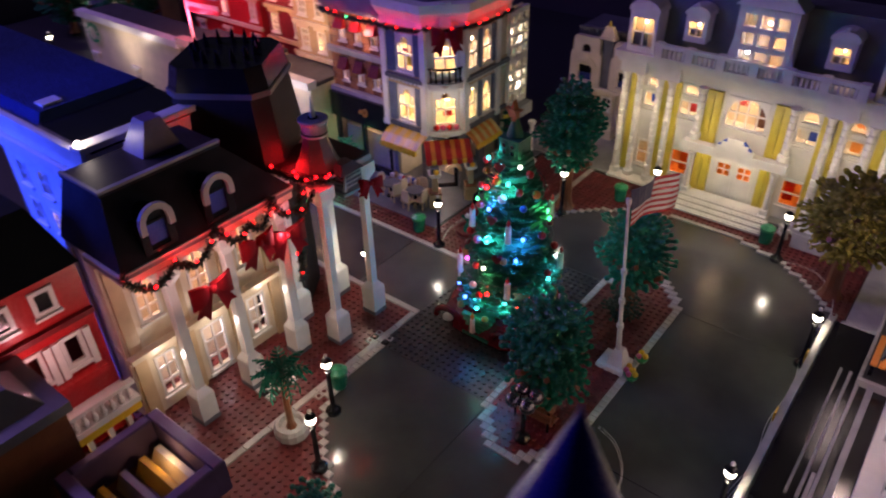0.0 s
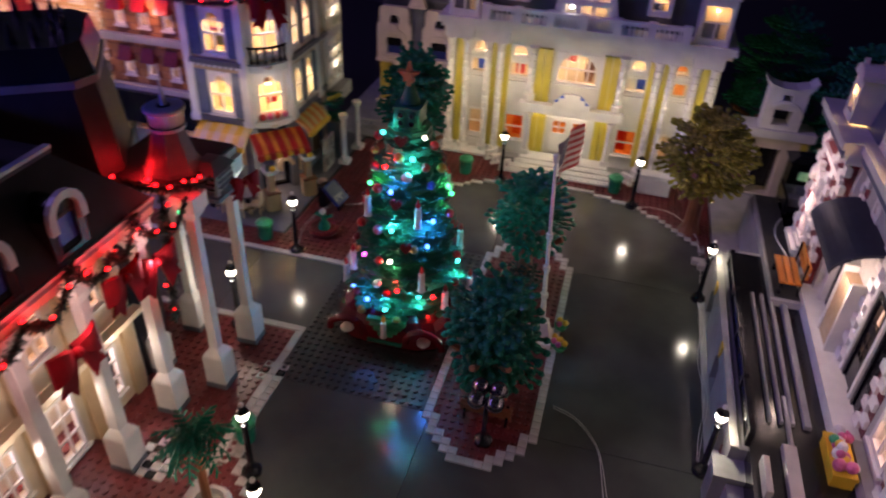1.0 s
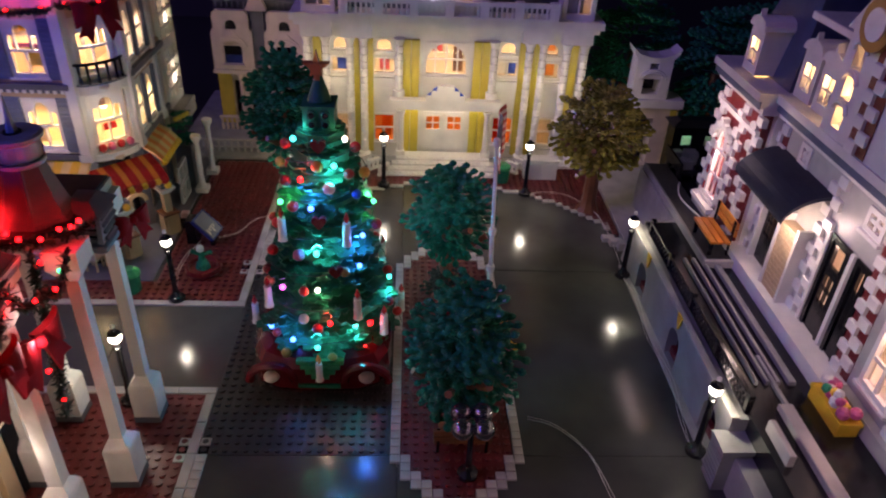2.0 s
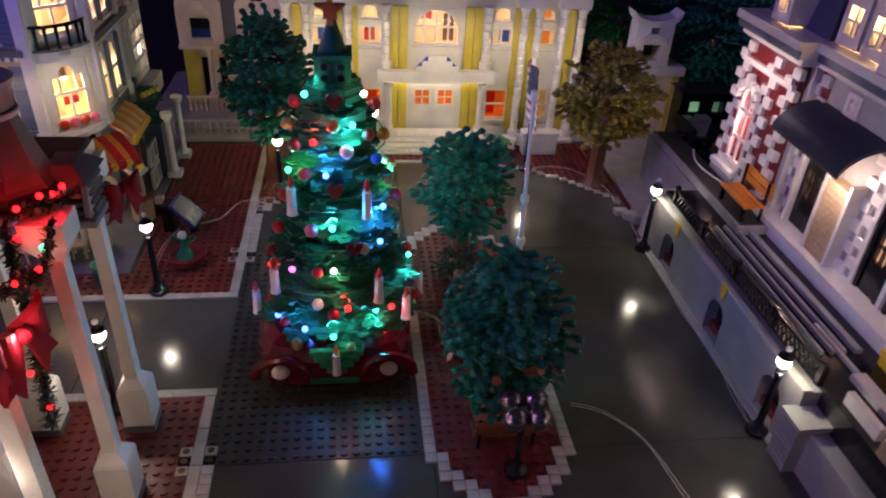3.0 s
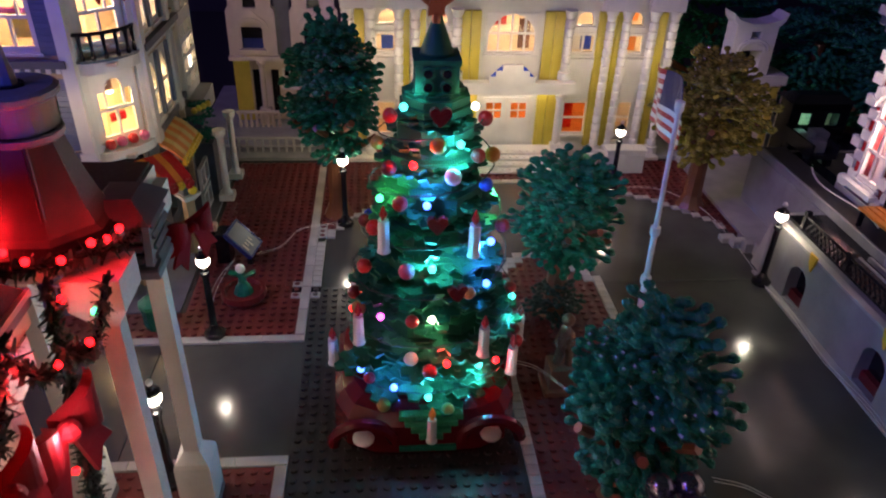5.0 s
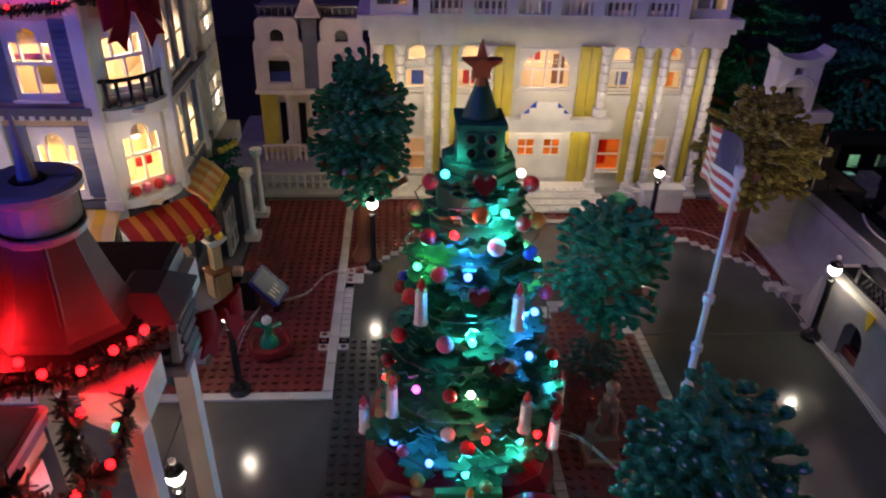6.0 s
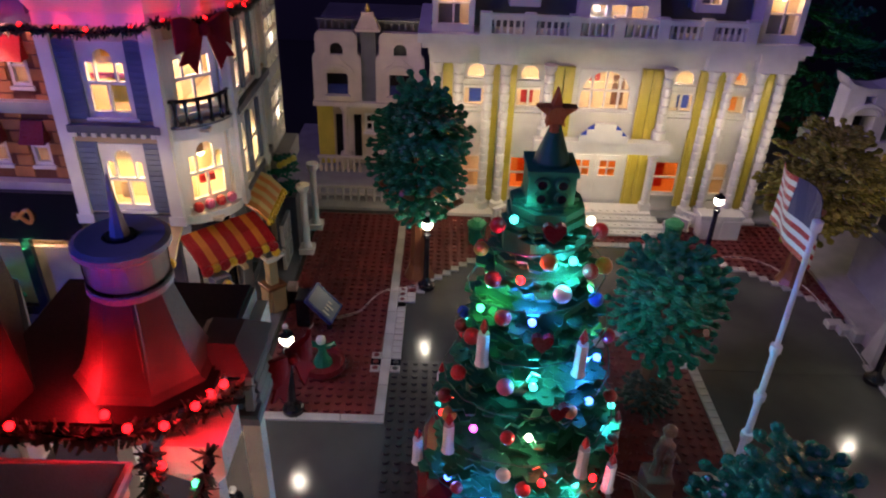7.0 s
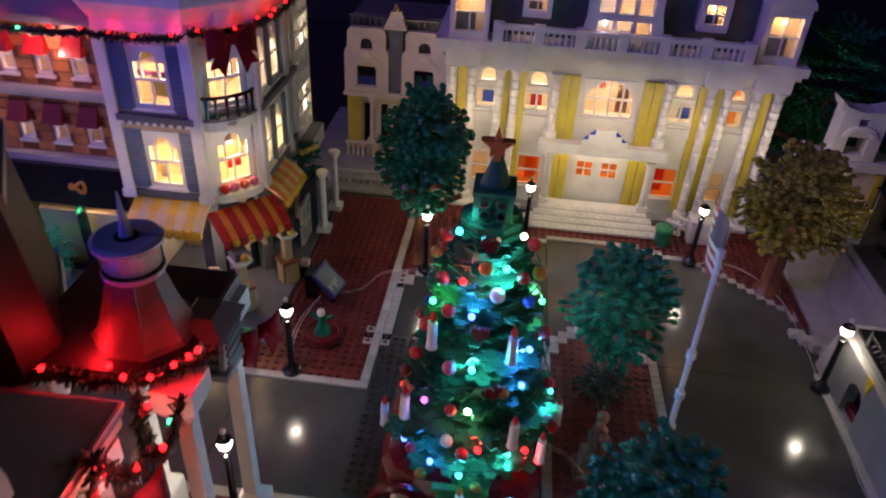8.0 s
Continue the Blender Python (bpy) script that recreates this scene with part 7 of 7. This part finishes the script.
part("gable_horn", local(Q).slab([(-3.0, 19.21), (-3.6, 19.9), (-3.9, 20.9), (-2.9, 20.0), (-1.0, 19.5), (1.0, 19.5), (2.9, 20.0), (3.9, 20.9), (3.6, 19.9), (3.0, 19.21)][::-1], -0.3, 3.0), "white", gate, "white horned coping")
for r in (1.7, 2.2):
    part("arch_moulding", local(Q).tube([(r * math.cos(math.pi * i / 10), -0.15, 15.8 + r * 0.7 * math.sin(math.pi * i / 10)) for i in range(11)], 0.2), "white", gate)
# Black backing puts the dark of the gatehouse interior into its colour.
part("shade", local(Q).box(-2.6, 3.01, 0.5, 2.6, 3.6, 19), "black", gate)
car = thing("baggage_cart", (60, 25, 7.0), "black baggage cart loaded with dark boxes on the platform", "cart")
part("body", Shape().box(58.9, 21.5, 8.4, 62.4, 28.5, 9.0).box(58.9, 21.5, 9.0, 59.2, 28.5, 10.2).box(62.1, 21.5, 9.0, 62.4, 28.5, 10.2), "black", car)
for x, y in ((59.3, 22.6), (62.0, 22.6), (59.3, 27.4), (62.0, 27.4)):
    part("wheel", local(Matrix.Translation((x, y, 7.75)) @ Matrix.Rotation(math.pi / 2, 4, "Y")).lathe(0, 0, [(0.35, -0.3), (0.75, -0.2), (0.75, 0.2), (0.35, 0.3)], 12), "black", car)
for x, y, w, h in ((60.2, 23.0, 0.8, 1.4), (61.3, 24.8, 0.9, 1.9), (60.0, 26.6, 0.7, 1.1)):
    part("box", Shape().box(x - w, y - w, 9.01, x + w, y + w, 9.0 + h, 0.1), "slate", car)
booth = thing("booth", (64.5, 30, 0), "dark booth with greenish lit windows behind the platform", "booth")
Bo = facing(64.0, 29.6, 0)
part("wall", local(Bo).wall(-4, 4, 0, 12.6, 0, 0.6, [(-3.0, -0.6, 9.2, 11.6), (0.6, 3.0, 9.2, 11.6)]), "black", booth)
for c in (-1.8, 1.8):
    window(booth, Bo, c - 1.2, c + 1.2, 9.2, 11.6, -0.1, 1, 1, frame_mat="black")
part("back", local(Bo).box(-4, 3, 0, 4, 3.3, 12.6), "cream", booth)
for a in (-4.0, 3.6):
    part("side_wall", local(Bo).box(a, 0.61, 0, a + 0.4, 2.99, 12.6), "black", booth)
part("roof", local(Bo).taper(-4.4, -0.5, 4.4, 4, 12.6, -3, 0.8, 3, 2.6, 13.4), "black", booth)
lamp("booth_light", "POINT", tuple(Bo @ Vector((0, 1.8, 11.5))), (0.35, 1.0, 0.75), 0.018, 0.3)

# thin white cables of the lamps
def cable(points, name="cable"):
    pts = [Vector(p) for p in points]
    out = []
    for i in range(len(pts) - 1):
        p0, p1, p2, p3 = pts[max(0, i - 1)], pts[i], pts[i + 1], pts[min(len(pts) - 1, i + 2)]
        for k in range(8):
            t = k / 8
            out.append(0.5 * ((2 * p1) + (p2 - p0) * t + (2 * p0 - 5 * p1 + 4 * p2 - p3) * t * t + (3 * p1 - p0 - 3 * p2 + p3) * t ** 3))
    out.append(pts[-1])
    solid(name, Shape().tube(out, 0.026, 5), "cable", tuple(pts[0]), "thin white lamp cable lying loose", "cable", "lamp cables")


for d in (0.0, 0.35):
    cable([(2.4, 21.6 + d, 0.3), (1.0, 20.5 + d, 0.8), (-2.0, 19.0 + d, 1.0), (-4.0, 16.2 + d, 0.4), (-6.4, 15.0 + d, 0.3)])
    cable([(48.6, 7.0, 0.2), (49.0 + d, 2.0, 0.1), (48.4 + d, -5.0, 0.1), (49.0 + d, -12, 0.1), (48.2 + d, -18, 0.1), (47.9, -23, 0.3)])
    cable([(32.2, -18.6 + d, 0.3), (35.0, -19.6 + d, 0.1), (37.6, -23.0 + d, 0.1), (38.6 + d, -28.0, 0.1), (39.6 + d, -34.0, 0.1)])
    cable([(38.6, 30.0, 0.3), (42, 30.4 + d, 0.4), (45.4, 29.4 + d, 0.3), (48.6, 24 + d, 0.3), (49.2, 16 + d, 0.2), (48.8, 8.4, 0.2)])
    cable([(-8.6, 2.4, 0.4), (-9.8 + d, 6.0, 0.5), (-9.6 + d, 10.0, 0.6), (-8.6, 14.0, 0.4)])
    cable([(18.4, -8.0 + d, 3.4), (20.4, -9.4 + d, 3.6), (22.8, -12.6 + d, 3.2)])

solid("cable", Shape().tube([(58.6 - 0.9 * math.sin(i * 0.5) - 0.12 * i, 20.0 - 1.3 * i, 8.05) for i in range(12)], 0.11, 6), "cable", (58.6, 20, 8), "thick pale cable lying on the walkway", "cable", "lamp cables")

# ---- near houses at the foot of the street ----
redh = thing("red_house", (-22, -60, 0), "red house with white framed windows and balustrade", "building")
V = facing(-15.5, -60, 90)
VH = [(c - 1.3, c + 1.3, 12.2, 16.6) for c in (-5.0, -0.4, 4.2)]
VU = [(c - 1.3, c + 1.3, 20.4, 23.6) for c in (-1.4, 3.2)]
part("wall", local(V).wall(-9, 7.6, 0, 25, 0, 1, VH + VU), "red", redh, "red wall")
for a, b, z0, z1 in VH + VU:
    window(redh, V, a, b, z0, z1, -0.2, 1, 1, pane_mat="black" if z0 > 18 else "pane", bar=0.4)
for a, b, z0, z1 in VH:
    part("jamb", local(V).box(a - 0.9, -0.5, z0 - 0.8, a - 0.1, -0.01, z1), "white", redh)
    part("jamb", local(V).box(b + 0.1, -0.5, z0 - 0.8, b + 0.9, -0.01, z1), "white", redh)
    part("sill", local(V).box(a - 1.0, -1.4, z0 - 1.8, b + 1.0, -0.01, z0 - 0.9), "red", redh)
part("string_course", local(V).box(-9, -0.6, 18.0, 7.6, -0.01, 18.7), "dark_red", redh)
part("back", local(V).box(-9, 3, 0, 7.6, 3.3, 25), "dark_red", redh)
part("roof", Shape().taper(-30, -70, -14.6, -52.2, 25, -27, -67, -19, -54, 31), "black", redh, "black roof")
bl = local(V)
for i in range(14):
    bl.lathe(-7.6 + i * 1.1, -3.8, [(0.3, 7.0), (0.42, 7.5), (0.2, 8.2), (0.34, 8.9)], 6)
bl.box(-8, -4.2, 8.9, 7.6, -3.4, 9.4).box(-8, -4.4, 6.2, 7.6, -0.01, 7.0)
part("balustrade", bl, "white", redh, "white balustrade")
part("lower_band", local(V).box(-8, -4.0, 4.8, 7.6, -0.4, 6.19), "bright_yellow", redh)
for u in (-7.6, -4.8, -2.0, 0.5, 3.0, 5.4):
    part("shop_post", local(V).box(u, -4.0, 0, u + 0.6, -3.4, 4.79), "white", redh)
lamp("red_house_light", "POINT", tuple(V @ Vector((0, -2.6, 5.0))), WARM, 0.06, 0.4)
lamp("red_house_upper_light", "POINT", tuple(V @ Vector((0, -4.6, 17.5))), (1.0, 0.5, 0.5), 0.045, 0.4)
nearh = thing("dark_house", (-8, -67, 0), "dark house with flat bluish roof", "building")
part("wall", Shape().box(-14, -78, 0, -4.5, -62, 17), "brown", nearh)
part("roof", Shape().box(-14.6, -78.6, 17, -3.9, -61.4, 18.2).taper(-13, -77, -5.5, -63, 18.2, -11, -75, -7.5, -65, 20.6), "slate", nearh)
kiosk = thing("kiosk", (4, -59, 0), "purple-roofed kiosk with yellow lit counter", "kiosk")
part("body", Shape().box(-1, -64, 0, 8.5, -56, 8.6), "brown", kiosk)
for x0, y0, x1, y1 in ((-2, -66, 9.5, -64.6), (-2, -56, 9.5, -54.6), (-2, -64.59, -0.8, -56.01), (8.3, -64.59, 9.5, -56.01)):
    part("roof_beam", Shape().box(x0, y0, 8.6, x1, y1, 12.8, 0.15), "purple", kiosk, "lavender roof beam")
for y, mat in ((-63.4, "bright_yellow"), (-61.0, "grey"), (-58.8, "bright_yellow"), (-57.0, "white")):
    part("counter", Shape().taper(0.2, y - 0.9, 7.6, y + 0.9, 8.6, 0.6, y - 0.2, 7.2, y + 0.5, 10.6), mat, kiosk)
lamp("kiosk_light", "POINT", (3.5, -57.5, 11.6), WARM, 0.009, 0.3)

# ---- castle spire close to the viewer ----
castle = thing("castle_spire", (47.2, -58.4, 0), "dark blue pointed castle spire on a pale round tower", "tower")
part("cone", Shape().lathe(47.2, -58.4, [(3.0, 40.2), (2.9, 40.7), (0.15, 47.8), (0.04, 48.3)], 24), "castle_blue", castle, "dark blue cone roof")
part("shaft", Shape().lathe(47.2, -58.4, [(1.9, 0), (1.9, 40.2)], 20), "kerb", castle)
